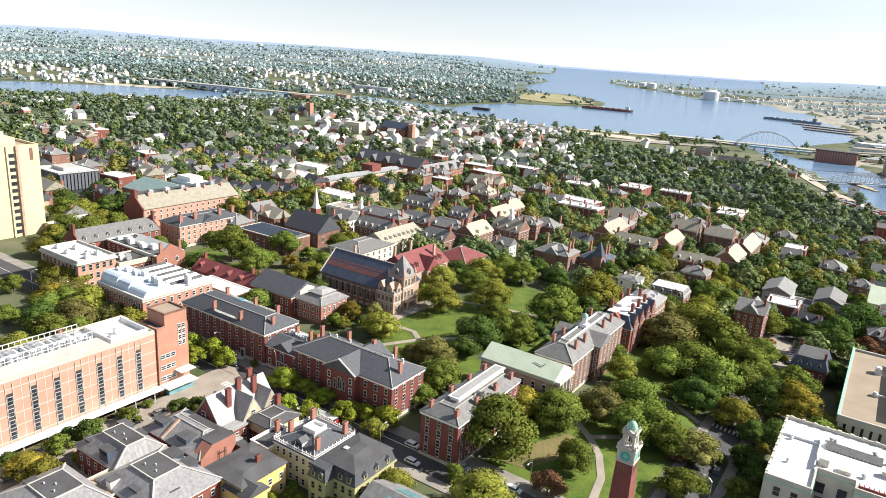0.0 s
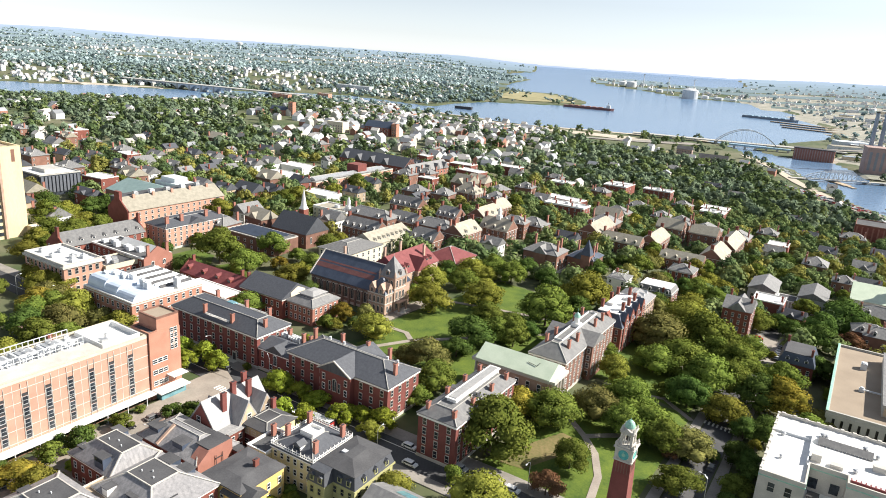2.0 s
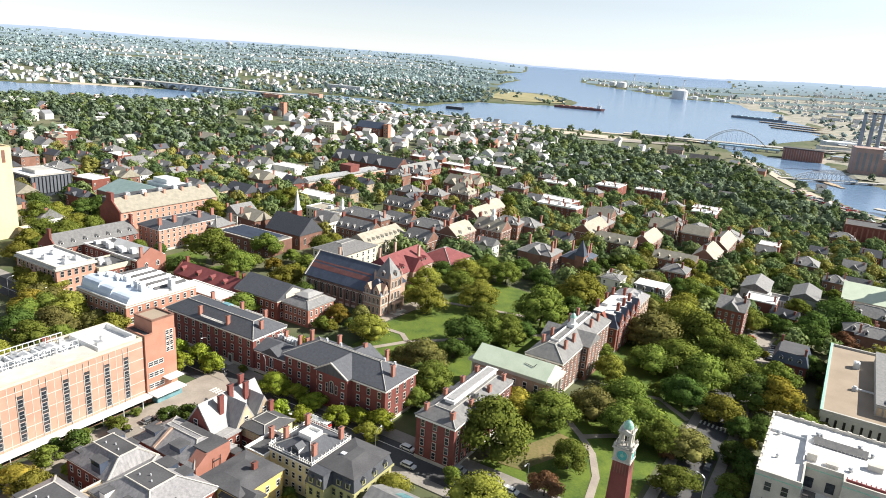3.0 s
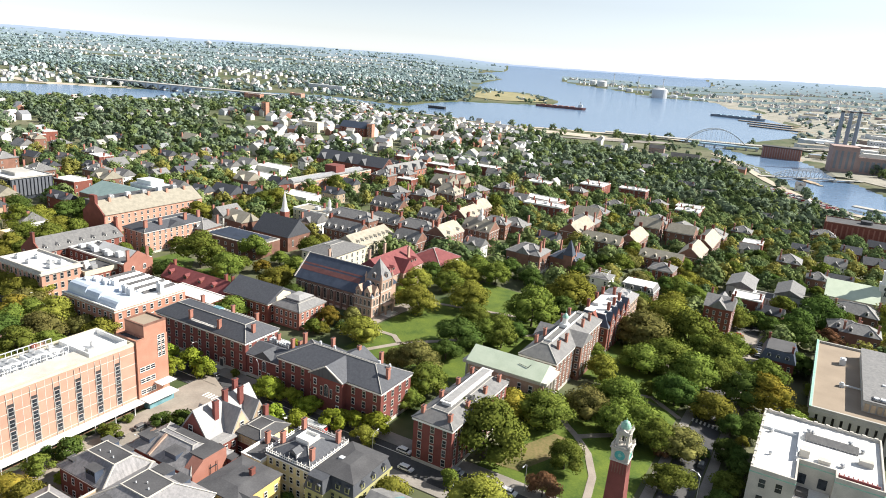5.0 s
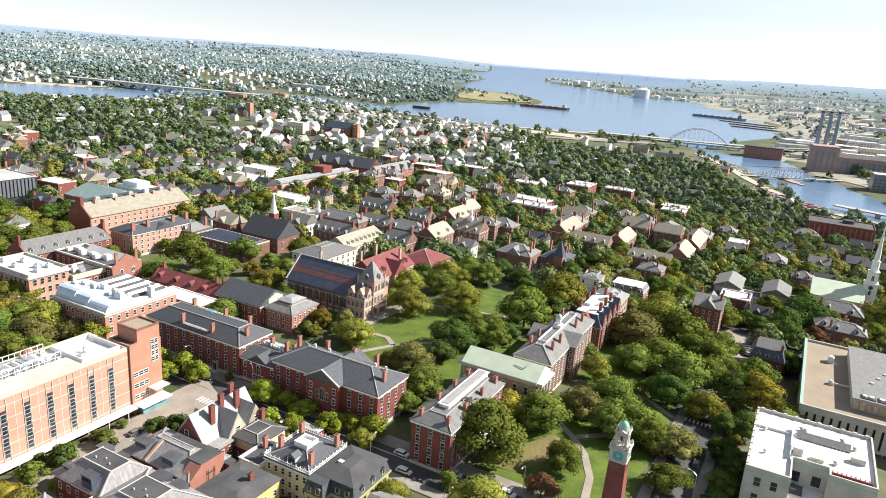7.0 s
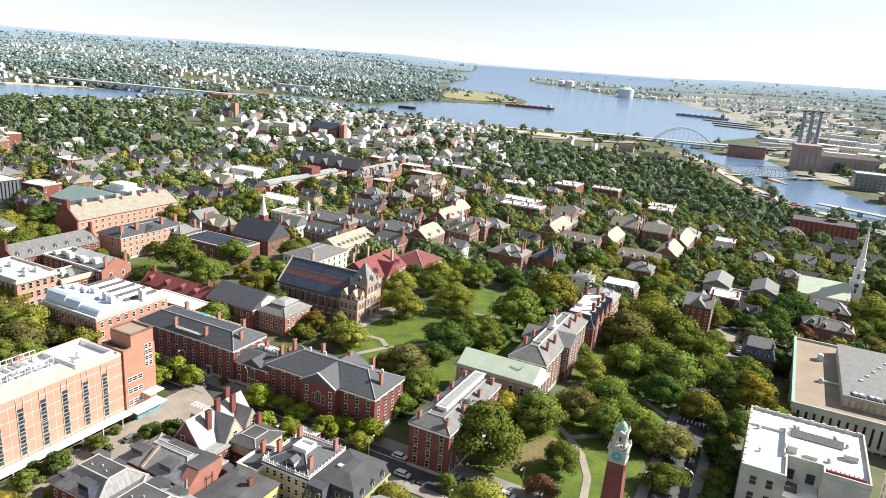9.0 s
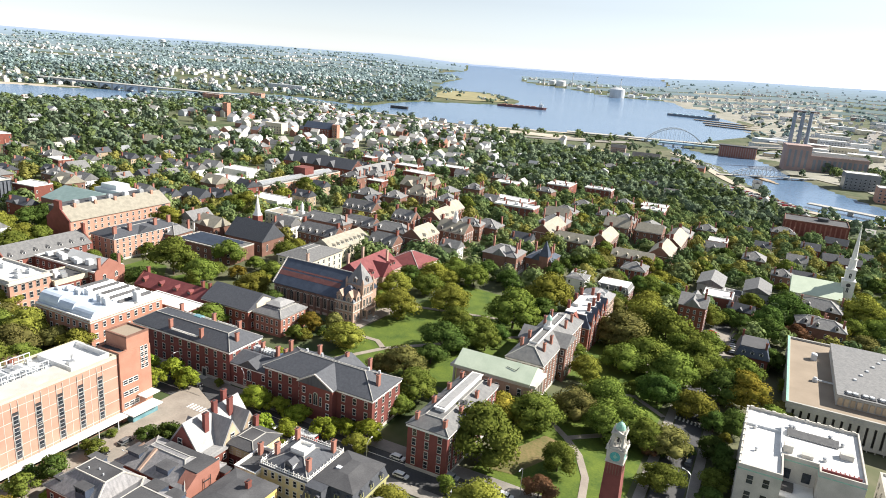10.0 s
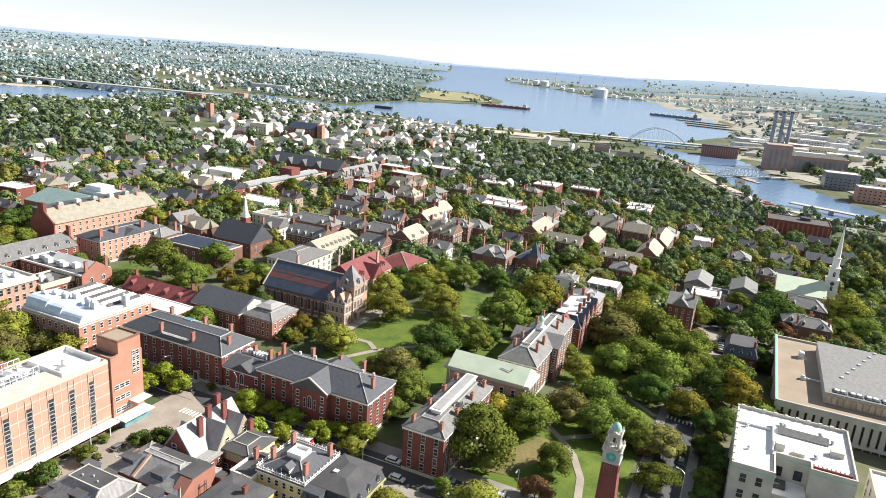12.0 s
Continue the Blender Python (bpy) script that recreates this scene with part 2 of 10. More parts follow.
LINE = mat("road_paint", (0.6, 0.6, 0.58), (0.78, 0.78, 0.76), 0.6, 0.7, 5)
RUBBER = mat("tyre_rubber", (0.015, 0.015, 0.015), (0.03, 0.03, 0.03), 3, 0.8)
PAINTS = {c: mat(c + "_car_paint", a, tuple(min(1, q * 1.15) for q in a), 0.5, 0.25, 3) for c, a in
          {"white": (0.7, 0.7, 0.7), "silver": (0.36, 0.37, 0.38), "black": (0.012, 0.012, 0.014), "grey": (0.12, 0.125, 0.13), "red": (0.32, 0.03, 0.025), "blue": (0.06, 0.11, 0.2)}.items()}
LEAF = {
    "g": leaf_mat("green_leaves", (0.036, 0.064, 0.012), (0.245, 0.285, 0.060)),
    "d": leaf_mat("dark_green_leaves", (0.024, 0.050, 0.013), (0.145, 0.205, 0.050)),
    "y": leaf_mat("yellowing_leaves", (0.062, 0.076, 0.013), (0.35, 0.335, 0.066)),
    "l": leaf_mat("bright_green_leaves", (0.080, 0.120, 0.014), (0.37, 0.42, 0.060)),
    "o": leaf_mat("orange_green_leaves", (0.060, 0.080, 0.014), (0.37, 0.265, 0.050)),
    "b": leaf_mat("olive_brown_leaves", (0.062, 0.070, 0.022), (0.29, 0.27, 0.090)),
    "r": leaf_mat("russet_leaves", (0.075, 0.050, 0.028), (0.25, 0.12, 0.070)),
}
TREE_KIND = {"g": "green", "d": "dark green", "y": "yellow-green", "l": "bright green", "o": "orange-tinged green", "b": "olive-brown", "r": "russet red"}


# ---- mesh building ----
class Shape:
    """Vertices and faces gathered for one mesh."""

    def __init__(self):
        self.v, self.f, self.m = [], [], []

    def face(self, pts, mi=0):
        i = len(self.v)
        self.v += [tuple(p) for p in pts]
        self.f.append(tuple(range(i, i + len(pts))))
        self.m.append(mi)
        return self

    def solid(self, verts, faces, mi=0):
        i = len(self.v)
        self.v += [tuple(p) for p in verts]
        self.f += [tuple(i + a for a in f) for f in faces]
        self.m += [mi] * len(faces)
        return self

    def box(self, x0, x1, y0, y1, z0, z1, mi=0):
        return self.solid([(x0, y0, z0), (x1, y0, z0), (x1, y1, z0), (x0, y1, z0), (x0, y0, z1), (x1, y0, z1), (x1, y1, z1), (x0, y1, z1)],
                          [(3, 2, 1, 0), (4, 5, 6, 7), (0, 1, 5, 4), (1, 2, 6, 5), (2, 3, 7, 6), (3, 0, 4, 7)], mi)

    def ring(self, x0, x1, y0, y1, z0, z1, t, mi=0):
        """A band of thickness t that runs round a rectangle, inside it."""
        o = [(x0, y0), (x1, y0), (x1, y1), (x0, y1)]
        i = [(x0 + t, y0 + t), (x1 - t, y0 + t), (x1 - t, y1 - t), (x0 + t, y1 - t)]
        v = [(*p, z) for z in (z0, z1) for p in o + i]
        f = []
        for a in range(4):
            b = (a + 1) % 4
            f += [(a, b, b + 8, a + 8), (b + 4, a + 4, a + 12, b + 12), (a + 8, b + 8, b + 12, a + 12), (b, a, a + 4, b + 4)]
        return self.solid(v, f, mi)

    def frustum(self, x0, x1, y0, y1, z0, z1, ix, iy, mi=0):
        """A box whose top is drawn in by ix and iy on each side."""
        b = [(x0, y0, z0), (x1, y0, z0), (x1, y1, z0), (x0, y1, z0)]
        t = [(x0 + ix, y0 + iy, z1), (x1 - ix, y0 + iy, z1), (x1 - ix, y1 - iy, z1), (x0 + ix, y1 - iy, z1)]
        return self.solid(b + t, [(3, 2, 1, 0), (4, 5, 6, 7), (0, 1, 5, 4), (1, 2, 6, 5), (2, 3, 7, 6), (3, 0, 4, 7)], mi)

    def gable(self, x0, x1, y0, y1, z, rise, along="x", t=0.25, mi=0):
        """A pitched roof with eaves of thickness t and its ridge along x or y."""
        if along == "x":
            ym = (y0 + y1) / 2
            v = [(x, y, h) for x in (x0, x1) for y, h in ((y0, z), (y1, z), (y1, z + t), (ym, z + t + rise), (y0, z + t))]
        else:
            xm = (x0 + x1) / 2
            v = [(x, y, h) for y in (y1, y0) for x, h in ((x0, z), (x1, z), (x1, z + t), (xm, z + t + rise), (x0, z + t))]
        return self.solid(v, [(4, 3, 2, 1, 0), (5, 6, 7, 8, 9), (0, 1, 6, 5), (1, 2, 7, 6), (2, 3, 8, 7), (3, 4, 9, 8), (4, 0, 5, 9)], mi)

    def cyl(self, x, y, z0, z1, r0, r1=None, n=10, mi=0):
        r1 = r0 if r1 is None else r1
        a = [2 * math.pi * i / n for i in range(n)]
        v = [(x + r0 * math.cos(q), y + r0 * math.sin(q), z0) for q in a] + [(x + r1 * math.cos(q), y + r1 * math.sin(q), z1) for q in a]
        f = [tuple(range(n - 1, -1, -1)), tuple(range(n, 2 * n))] + [(i, (i + 1) % n, n + (i + 1) % n, n + i) for i in range(n)]
        return self.solid(v, f, mi)

    def beam(self, p, q, w, mi=0):
        """A square bar from p to q."""
        p, q = Vector(p), Vector(q)
        d = (q - p).normalized()
        a = d.cross(Vector((0, 0, 1)) if abs(d.z) < 0.95 else Vector((1, 0, 0))).normalized() * w / 2
        b = d.cross(a).normalized() * w / 2
        v = [p - a - b, p + a - b, p + a + b, p - a + b, q - a - b, q + a - b, q + a + b, q - a + b]
        return self.solid(v, [(3, 2, 1, 0), (4, 5, 6, 7), (0, 1, 5, 4), (1, 2, 6, 5), (2, 3, 7, 6), (3, 0, 4, 7)], mi)

    def mesh(self, name, mats):
        me = bpy.data.meshes.new(name)
        me.from_pydata(self.v, [], self.f)
        for m in mats if isinstance(mats, (list, tuple)) else [mats]:
            me.materials.append(m)
        me.polygons.foreach_set("material_index", self.m)
        me.update()
        return me


def part(name, shape, mats, parent, label="", at=None):
    ob = new(name, shape if isinstance(shape, bpy.types.Mesh) else shape.mesh(name, mats))
    ob.parent = parent
    if at is not None:
        ob.matrix_basis = at
    return tagged(ob, label)


def thing(name, label, category, x, y, z=None, turn=GRID, group="", kind=""):
    ob = new(name)
    ob.empty_display_size = 0.5
    ob.matrix_basis = Matrix.Translation((x, y, gz(x, y) if z is None else z)) @ Matrix.Rotation(turn, 4, "Z")
    return tagged(ob, label, category, group, kind)


WINDOWS = {}


def window_mesh(w, h, frame_mat, style):
    key = (round(w, 2), round(h, 2), frame_mat.name, style)
    if key not in WINDOWS:
        s = Shape()
        e, top = 0.08, 0.24 if style == "stone" else 0.12
        xs = [-w / 2 - e, -w / 2, w / 2, w / 2 + e]
        zs = [-0.16, 0, h / 2 - 0.04, h / 2 + 0.04, h, h + top] if style in ("sash", "stone") else [-0.2, 0, h, h + top]
        holes = (1, 3) if len(zs) == 6 else (1,)
        vid, verts, faces, mi = {}, [], [], []

        def vert(*p):
            if p not in vid:
                vid[p] = len(verts)
                verts.append(p)
            return vid[p]

        for i in range(3):
            for j in range(len(zs) - 1):
                x0, x1, z0, z1 = xs[i], xs[i + 1], zs[j], zs[j + 1]
                q = [(x0, z0), (x1, z0), (x1, z1), (x0, z1)]
                if i == 1 and j in holes:
                    faces.append([vert(x, -0.03, z) for x, z in q])
                    mi.append(1)
                    for (xa, za), (xb, zb) in zip(q, q[1:] + q[:1]):
                        faces.append([vert(xa, -0.12, za), vert(xb, -0.12, zb), vert(xb, -0.03, zb), vert(xa, -0.03, za)])
                        mi.append(0)
                else:
                    faces.append([vert(x, -0.12, z) for x, z in q])
                    mi.append(0)
        rim = [(xs[0], zs[0]), (xs[-1], zs[0]), (xs[-1], zs[-1]), (xs[0], zs[-1])]
        for (xa, za), (xb, zb) in zip(rim, rim[1:] + rim[:1]):
            faces.append([vert(xb, -0.12, zb), vert(xa, -0.12, za), vert(xa, 0.0, za), vert(xb, 0.0, zb)])
            mi.append(0)
        s.v, s.f, s.m = verts, faces, mi
        if style == "arch":
            n = 8
            pts = [(w / 2 * math.cos(math.pi * i / n), -0.04, h + w / 2 * math.sin(math.pi * i / n)) for i in range(n + 1)]
            s.solid([(x, -0.15, z) for x, _, z in pts] + [(x, 0.0, z) for x, _, z in pts], [tuple(range(n, -1, -1))], 1)
            for a, b in zip(pts, pts[1:]):
                s.beam((a[0], -0.1, a[2]), (b[0], -0.1, b[2]), 0.22)
            s.box(-0.05, 0.05, -0.08, -0.03, 0, h)
        WINDOWS[key] = s.mesh("window", [frame_mat, GLASS])
    return WINDOWS[key]


SIDES = {"front": (0, -1, 0.0), "right": (1, 0, math.pi / 2), "back": (0, 1, math.pi), "left": (-1, 0, -math.pi / 2)}


def windows(parent, w, d, side, cols, rows, ww, wh, z0, dz, frame_mat=WHITE, style="sash", margin=1.2, cx=0.0, cy=0.0, skip=()):
    """A grid of windows on one side of a block w by d about (cx, cy)."""
    nx, ny, turn = SIDES[side]
    u = parent.matrix_basis.translation.x * CU + parent.matrix_basis.translation.y * SU
    if side == "back" or side == "left" and u < -12 or side == "right" and u > 12:   # the far sides stay plain
        return
    run = (w if nx == 0 else d) - 2 * margin
    me = window_mesh(ww, wh, frame_mat, style)
    for r in range(rows):
        for c in range(cols):
            if (r, c) in skip:
                continue
            a = 0 if cols == 1 else -run / 2 + run * c / (cols - 1)
            x, y = (a if ny < 0 else -a, ny * d / 2) if nx == 0 else (nx * w / 2, a if nx > 0 else -a)
            part("window", me, None, parent, at=Matrix.Translation((cx + x, cy + y, z0 + r * dz)) @ Matrix.Rotation(turn, 4, "Z"))


def chimney(parent, x, y, z0, z1, material=BRICK, w=0.9, d=1.3):
    s = Shape().box(x - w / 2, x + w / 2, y - d / 2, y + d / 2, z0, z1 - 0.35).box(x - w / 2 - 0.1, x + w / 2 + 0.1, y - d / 2 - 0.1, y + d / 2 + 0.1, z1 - 0.35, z1)
    s.box(x - w / 4, x + w / 4, y - d / 3, y + d / 3, z1, z1 + 0.18, 1)
    return part("chimney", s, [material, METAL_DARK], parent)


def dormer(parent, x, y, z, w, h, depth, turn, wall, roof):
    """A small gabled window house on a roof slope, that looks along -y before it is turned."""
    s = Shape().box(-w / 2, w / 2, 0, depth, 0, h)
    s.gable(-w / 2 - 0.15, w / 2 + 0.15, -0.2, depth, h, w * 0.4, "y", 0.1, 1)
    s.box(-w / 2 + 0.25, w / 2 - 0.25, -0.03, 0, 0.3, h - 0.15, 2)
    return part("dormer", s, [wall, roof, GLASS], parent, at=Matrix.Translation((x, y, z)) @ Matrix.Rotation(turn, 4, "Z"))


def flat_roof(parent, w, d, z, deck, rim, cx=0, cy=0, high=0.8, thick=0.35):
    part("roof", Shape().box(cx - w / 2 + thick, cx + w / 2 - thick, cy - d / 2 + thick, cy + d / 2 - thick, z - 0.1, z + 0.15), deck, parent)
    part("parapet", Shape().ring(cx - w / 2, cx + w / 2, cy - d / 2, cy + d / 2, z, z + high, thick).ring(cx - w / 2 - 0.12, cx + w / 2 + 0.12, cy - d / 2 - 0.12, cy + d / 2 + 0.12, z + high, z + high + 0.12, thick + 0.24), rim, parent)


def hip(parent, w, d, z, rise, material, over=0.5, deck=0.0, cx=0, cy=0, name="roof"):
    """A hipped roof; deck is the half width of a flat top along the ridge."""
    run = min(w, d) / 2 + over - max(deck, 0.05)
    s = Shape().box(cx - w / 2 - over, cx + w / 2 + over, cy - d / 2 - over, cy + d / 2 + over, z, z + 0.22)
    s.frustum(cx - w / 2 - over, cx + w / 2 + over, cy - d / 2 - over, cy + d / 2 + over, z + 0.22, z + 0.22 + rise, run, run)
    roof = part(name, s, material, parent)
    x0, x1, y0, y1, z0, z1 = cx - w / 2 - over, cx + w / 2 + over, cy - d / 2 - over, cy + d / 2 + over, z + 0.26, z + 0.26 + rise
    ridges = Shape()
    top = [(x0 + run, y0 + run), (x1 - run, y0 + run), (x1 - run, y1 - run), (x0 + run, y1 - run)]
    for (a, b), (p, q) in zip(((x0, y0), (x1, y0), (x1, y1), (x0, y1)), top):
        ridges.beam((a, b, z0), (p, q, z1), 0.22)
    for (a, b), (p, q) in zip(top, top[1:] + top[:1]):
        if math.hypot(a - p, b - q) > 0.3:
            ridges.beam((a, b, z1), (p, q, z1), 0.22)
    part("ridge_cap", ridges, CONCRETE, roof)
    return roof


def cornice(parent, w, d, z, material, cx=0, cy=0, out=0.3, high=0.5):
    return part("cornice", Shape().ring(cx - w / 2 - out, cx + w / 2 + out, cy - d / 2 - out, cy + d / 2 + out, z - high, z, out + 0.05), material, parent)


def walls(parent, w, d, h, material, cx=0, cy=0, base=-3.0, plinth=None, name="wall"):
    part(name, Shape().box(cx - w / 2, cx + w / 2, cy - d / 2, cy + d / 2, base, h), material, parent)
    if plinth:
        part("plinth", Shape().ring(cx - w / 2 - 0.12, cx + w / 2 + 0.12, cy - d / 2 - 0.12, cy + d / 2 + 0.12, base, 1.1, 0.2), plinth, parent)


def gable_wall(parent, x0, x1, y0, y1, z, rise, along, material):
    return part("gable", Shape().gable(x0, x1, y0, y1, z, rise, along, 0.0), material, parent)


def block(name, label, category, u0, u1, v0, v1, group=""):
    """An empty building on the campus grid, over the middle of the rectangle; returns it with its width and depth."""
    x, y = uv((u0 + u1) / 2, (v0 + v1) / 2)
    return thing(name, label, category, x, y, group=group), u1 - u0, v1 - v0


# ---- ground, water and roads ----
def terrain():
    th = np.concatenate([np.linspace(-62, 62, 320), np.linspace(62, 298, 60)[1:-1]])
    th = np.radians(90 - th)
    rr = np.concatenate([[25, 60], 60 * np.exp(np.linspace(0, math.log(4880 / 60), 220))[1:]])
    R, T = np.meshgrid(rr, th, indexing="ij")
    X, Y = R * np.cos(T), R * np.sin(T)
    Z = ground_z(X, Y)
    n, m = R.shape
    co = np.stack([X, Y, Z], -1).reshape(-1, 3)
    i, j = np.meshgrid(np.arange(n - 1), np.arange(m), indexing="ij")
    a, b = i * m + j, i * m + (j + 1) % m
    f = np.stack([a, b, b + m, a + m], -1).reshape(-1, 4)
    co = np.vstack([co, [[0, 0, 0]]])
    me = bpy.data.meshes.new("ground")
    tri = [(len(co) - 1, (k + 1) % m, k) for k in range(m)]
    me.from_pydata(co.tolist(), [], f.tolist() + tri)
    me.polygons.foreach_set("use_smooth", [True] * len(me.polygons))
    return me


def ground_material():
    m = mat("ground", (0.036, 0.066, 0.014), (0.135, 0.13, 0.075), 0.012, 0.95, 0.09, 0.0, spread=(0.38, 0.62))
    return m


ground = tagged(new("ground", terrain()), "green and tan ground sloping down to the river", "ground", kind="structure")
ground.data.materials.append(ground_material())


def water_material():
    m = mat("river_water", (0.10, 0.18, 0.30), (0.125, 0.21, 0.335), 0.004, 0.22, 0.05)
    n, k = m.node_tree.nodes, m.node_tree.links
    b = n["Principled BSDF"]
    tc, nz, bp = n.new("ShaderNodeTexCoord"), n.new("ShaderNodeTexNoise"), n.new("ShaderNodeBump")
    nz.inputs["Scale"].default_value, nz.inputs["Detail"].default_value = 0.15, 4
    k.new(tc.outputs["Object"], nz.inputs["Vector"])
    k.new(nz.outputs["Fac"], bp.inputs["Height"])
    bp.inputs["Strength"].default_value, bp.inputs["Distance"].default_value = 0.25, 1.0
    k.new(bp.outputs["Normal"], b.inputs["Normal"])
    return m


def water_sheet():
    th = np.radians(90 - np.linspace(-62, 75, 160))
    rr = np.linspace(350, 4870, 160)
    R, T = np.meshgrid(rr, th, indexing="ij")
    co = np.stack([R * np.cos(T), R * np.sin(T), WATER + lift(R)], -1).reshape(-1, 3)
    n, m = R.shape
    i, j = np.meshgrid(np.arange(n - 1), np.arange(m - 1), indexing="ij")
    a = (i * m + j).ravel()
    me = bpy.data.meshes.new("water")
    me.from_pydata(co.tolist(), [], np.stack([a, a + m, a + m + 1, a + 1], -1)[:, ::-1].tolist())
    me.polygons.foreach_set("use_smooth", [True] * len(me.polygons))
    me.materials.append(water_material())
    return me


tagged(new("water", water_sheet()), "calm blue river widening into a bay", "water", kind="structure")


def strip(name, label, pts, width, material, up, kind="structure", category="road", thick=0.0, parent=None):
    """A ribbon laid along a line of grid places, following the ground."""
    xy = []
    for (a, b), (c, d) in zip(pts, pts[1:]):
        n = max(1, int(math.hypot(c - a, d - b) / 6))
        xy += [(a + (c - a) * i / n, b + (d - b) * i / n) for i in range(n)]
    xy.append(pts[-1])
    w = np.array([uv(*p) for p in xy])
    t = np.gradient(w, axis=0)
    t /= np.linalg.norm(t, axis=1)[:, None]
    nrm = np.stack([-t[:, 1], t[:, 0]], 1) * width / 2
    lft, rgt = w + nrm, w - nrm
    zl, zr = ground_z(lft[:, 0], lft[:, 1]) + up, ground_z(rgt[:, 0], rgt[:, 1]) + up
    s = Shape()
    for i in range(len(w) - 1):
        a, b, c, d = (*rgt[i], zr[i]), (*rgt[i + 1], zr[i + 1]), (*lft[i + 1], zl[i + 1]), (*lft[i], zl[i])
        s.face((a, b, c, d))
        low = 0.35
        s.face((d, c, (*c[:2], c[2] - low), (*d[:2], d[2] - low)))
        s.face((b, a, (*a[:2], a[2] - low), (*b[:2], b[2] - low)))
    ob = new(name, s.mesh(name, material))
    return tagged(ob, label, category, kind=kind)


def patch(name, label, corners, material, up, category="lawn"):
    """A piece of ground surface inside a polygon of grid places, split finely so that it follows the ground."""
    pts = np.array(corners, float)
    bm = bmesh.new()
    f = bm.faces.new([bm.verts.new((*p, 0)) for p in pts])
    bmesh.ops.triangulate(bm, faces=[f])
    bmesh.ops.subdivide_edges(bm, edges=bm.edges[:], cuts=5, use_grid_fill=True)
    for v in bm.verts:
        x, y = uv(v.co.x, v.co.y)
        v.co = (x, y, gz(x, y) + up)
    bmesh.ops.recalc_face_normals(bm, faces=bm.faces[:])
    if sum(q.normal.z for q in bm.faces) < 0:
        bmesh.ops.reverse_faces(bm, faces=bm.faces[:])
    me = bpy.data.meshes.new(name)
    bm.to_mesh(me)
    bm.free()
    me.materials.append(material)
    return tagged(new(name, me), label, category, kind="structure")


strip("pavement", "concrete pavement beside the avenue", [(-420, 151.0), (70, 151.0)], 5.0, PAVING, 0.24, category="pavement")
strip("pavement", "concrete pavement in front of the old houses", [(-148, 136.4), (-27, 136.4)], 3.6, PAVING, 0.24, category="pavement")
strip("road", "grey asphalt avenue in the shade of brick halls", [(-420, 143.4), (80, 143.4)], 10.4, ASPHALT, 0.12)
strip("road", "worn asphalt side street below the laboratory", [(-153, 20), (-153, 138.2)], 9.0, ASPHALT_PALE, 0.13)
strip("pavement", "brick pavement along the laboratory", [(-161, 20), (-161, 137)], 7.0, PATH_STONE, 0.25, category="pavement")
strip("pavement", "narrow pavement beside the side street", [(-146.6, 20), (-146.6, 134)], 3.6, PAVING, 0.25, category="pavement")
strip("road", "asphalt street with parked cars under trees", [(-17.5, 60), (-17.5, 420)], 9.0, ASPHALT, 0.14)
strip("pavement", "pavement along the front green", [(-24, 150), (-24, 400)], 3.0, PAVING, 0.24, category="pavement")
strip("pavement", "pavement along the library", [(-11, 150), (-11, 400)], 3.0, PAVING, 0.24, category="pavement")
patch("plaza", "pale paved forecourt at the street corner", [(-168, 125), (-148, 125), (-148, 138.5), (-168, 148)], PATH_STONE, 0.2, "plaza")
patch("parking", "sunlit pale parking court", [(-22, 296), (-8, 296), (-4, 350), (-24, 350)], ASPHALT_PALE, 0.3, "parking")
patch("plaza", "pale paved forecourt before the stone hall", [(-158, 213), (-150, 212), (-149.5, 226), (-148, 240), (-146, 256), (-153, 258)], PATH_STONE, 0.2, "plaza")
patch("lawn", "sunlit green lawn of the college green", [(-149, 216), (-132, 214), (-124, 236), (-136, 250), (-147.5, 240)], GRASS, 0.16)
patch("lawn", "shaded lawn under the trees of the college green", [(-146, 193), (-72, 193), (-66, 300), (-140, 300), (-144, 258)], GRASS, 0.11)
patch("lawn", "lawn under the trees beside the side street", [(-66, 231), (-28, 231), (-28, 345), (-60, 345)], GRASS, 0.11)
patch("lawn", "green lawn of the front green", [(-68, 152), (-27, 152), (-27, 230), (-52, 226), (-66, 186)], GRASS, 0.14)
patch("worn_lawn", "worn tan patch of lawn under the trees", [(-64, 157), (-57, 158), (-51, 172), (-50, 183), (-56, 184), (-61, 172)], GRASS_DRY, 0.2)
patch("lawn", "green lawn behind the stone hall", [(-262, 205), (-232, 204), (-228, 222), (-256, 226)], GRASS, 0.16)
patch("lawn", "bright green lawn beside the hipped hall", [(-288, 216), (-288, 231), (-272, 230), (-257, 214), (-266, 203), (-280, 204)], GRASS, 0.2)
for line in ([(-36, 152), (-39, 169), (-44, 180), (-50, 187), (-60, 196)], [(-52, 226), (-38, 235), (-26, 226)], [(-50, 187), (-38, 200), (-26, 214)],
             [(-131, 209), (-137, 214), (-152, 214)], [(-131, 209), (-115, 226), (-100, 246), (-84, 262)], [(-146, 256), (-125, 262), (-100, 270)], [(-141, 191), (-131, 209)], [(-30, 240), (-50, 300)]):
    strip("footpath", "pale paved footpath across the green", line, 2.2, PATH_STONE, 0.26, category="path")


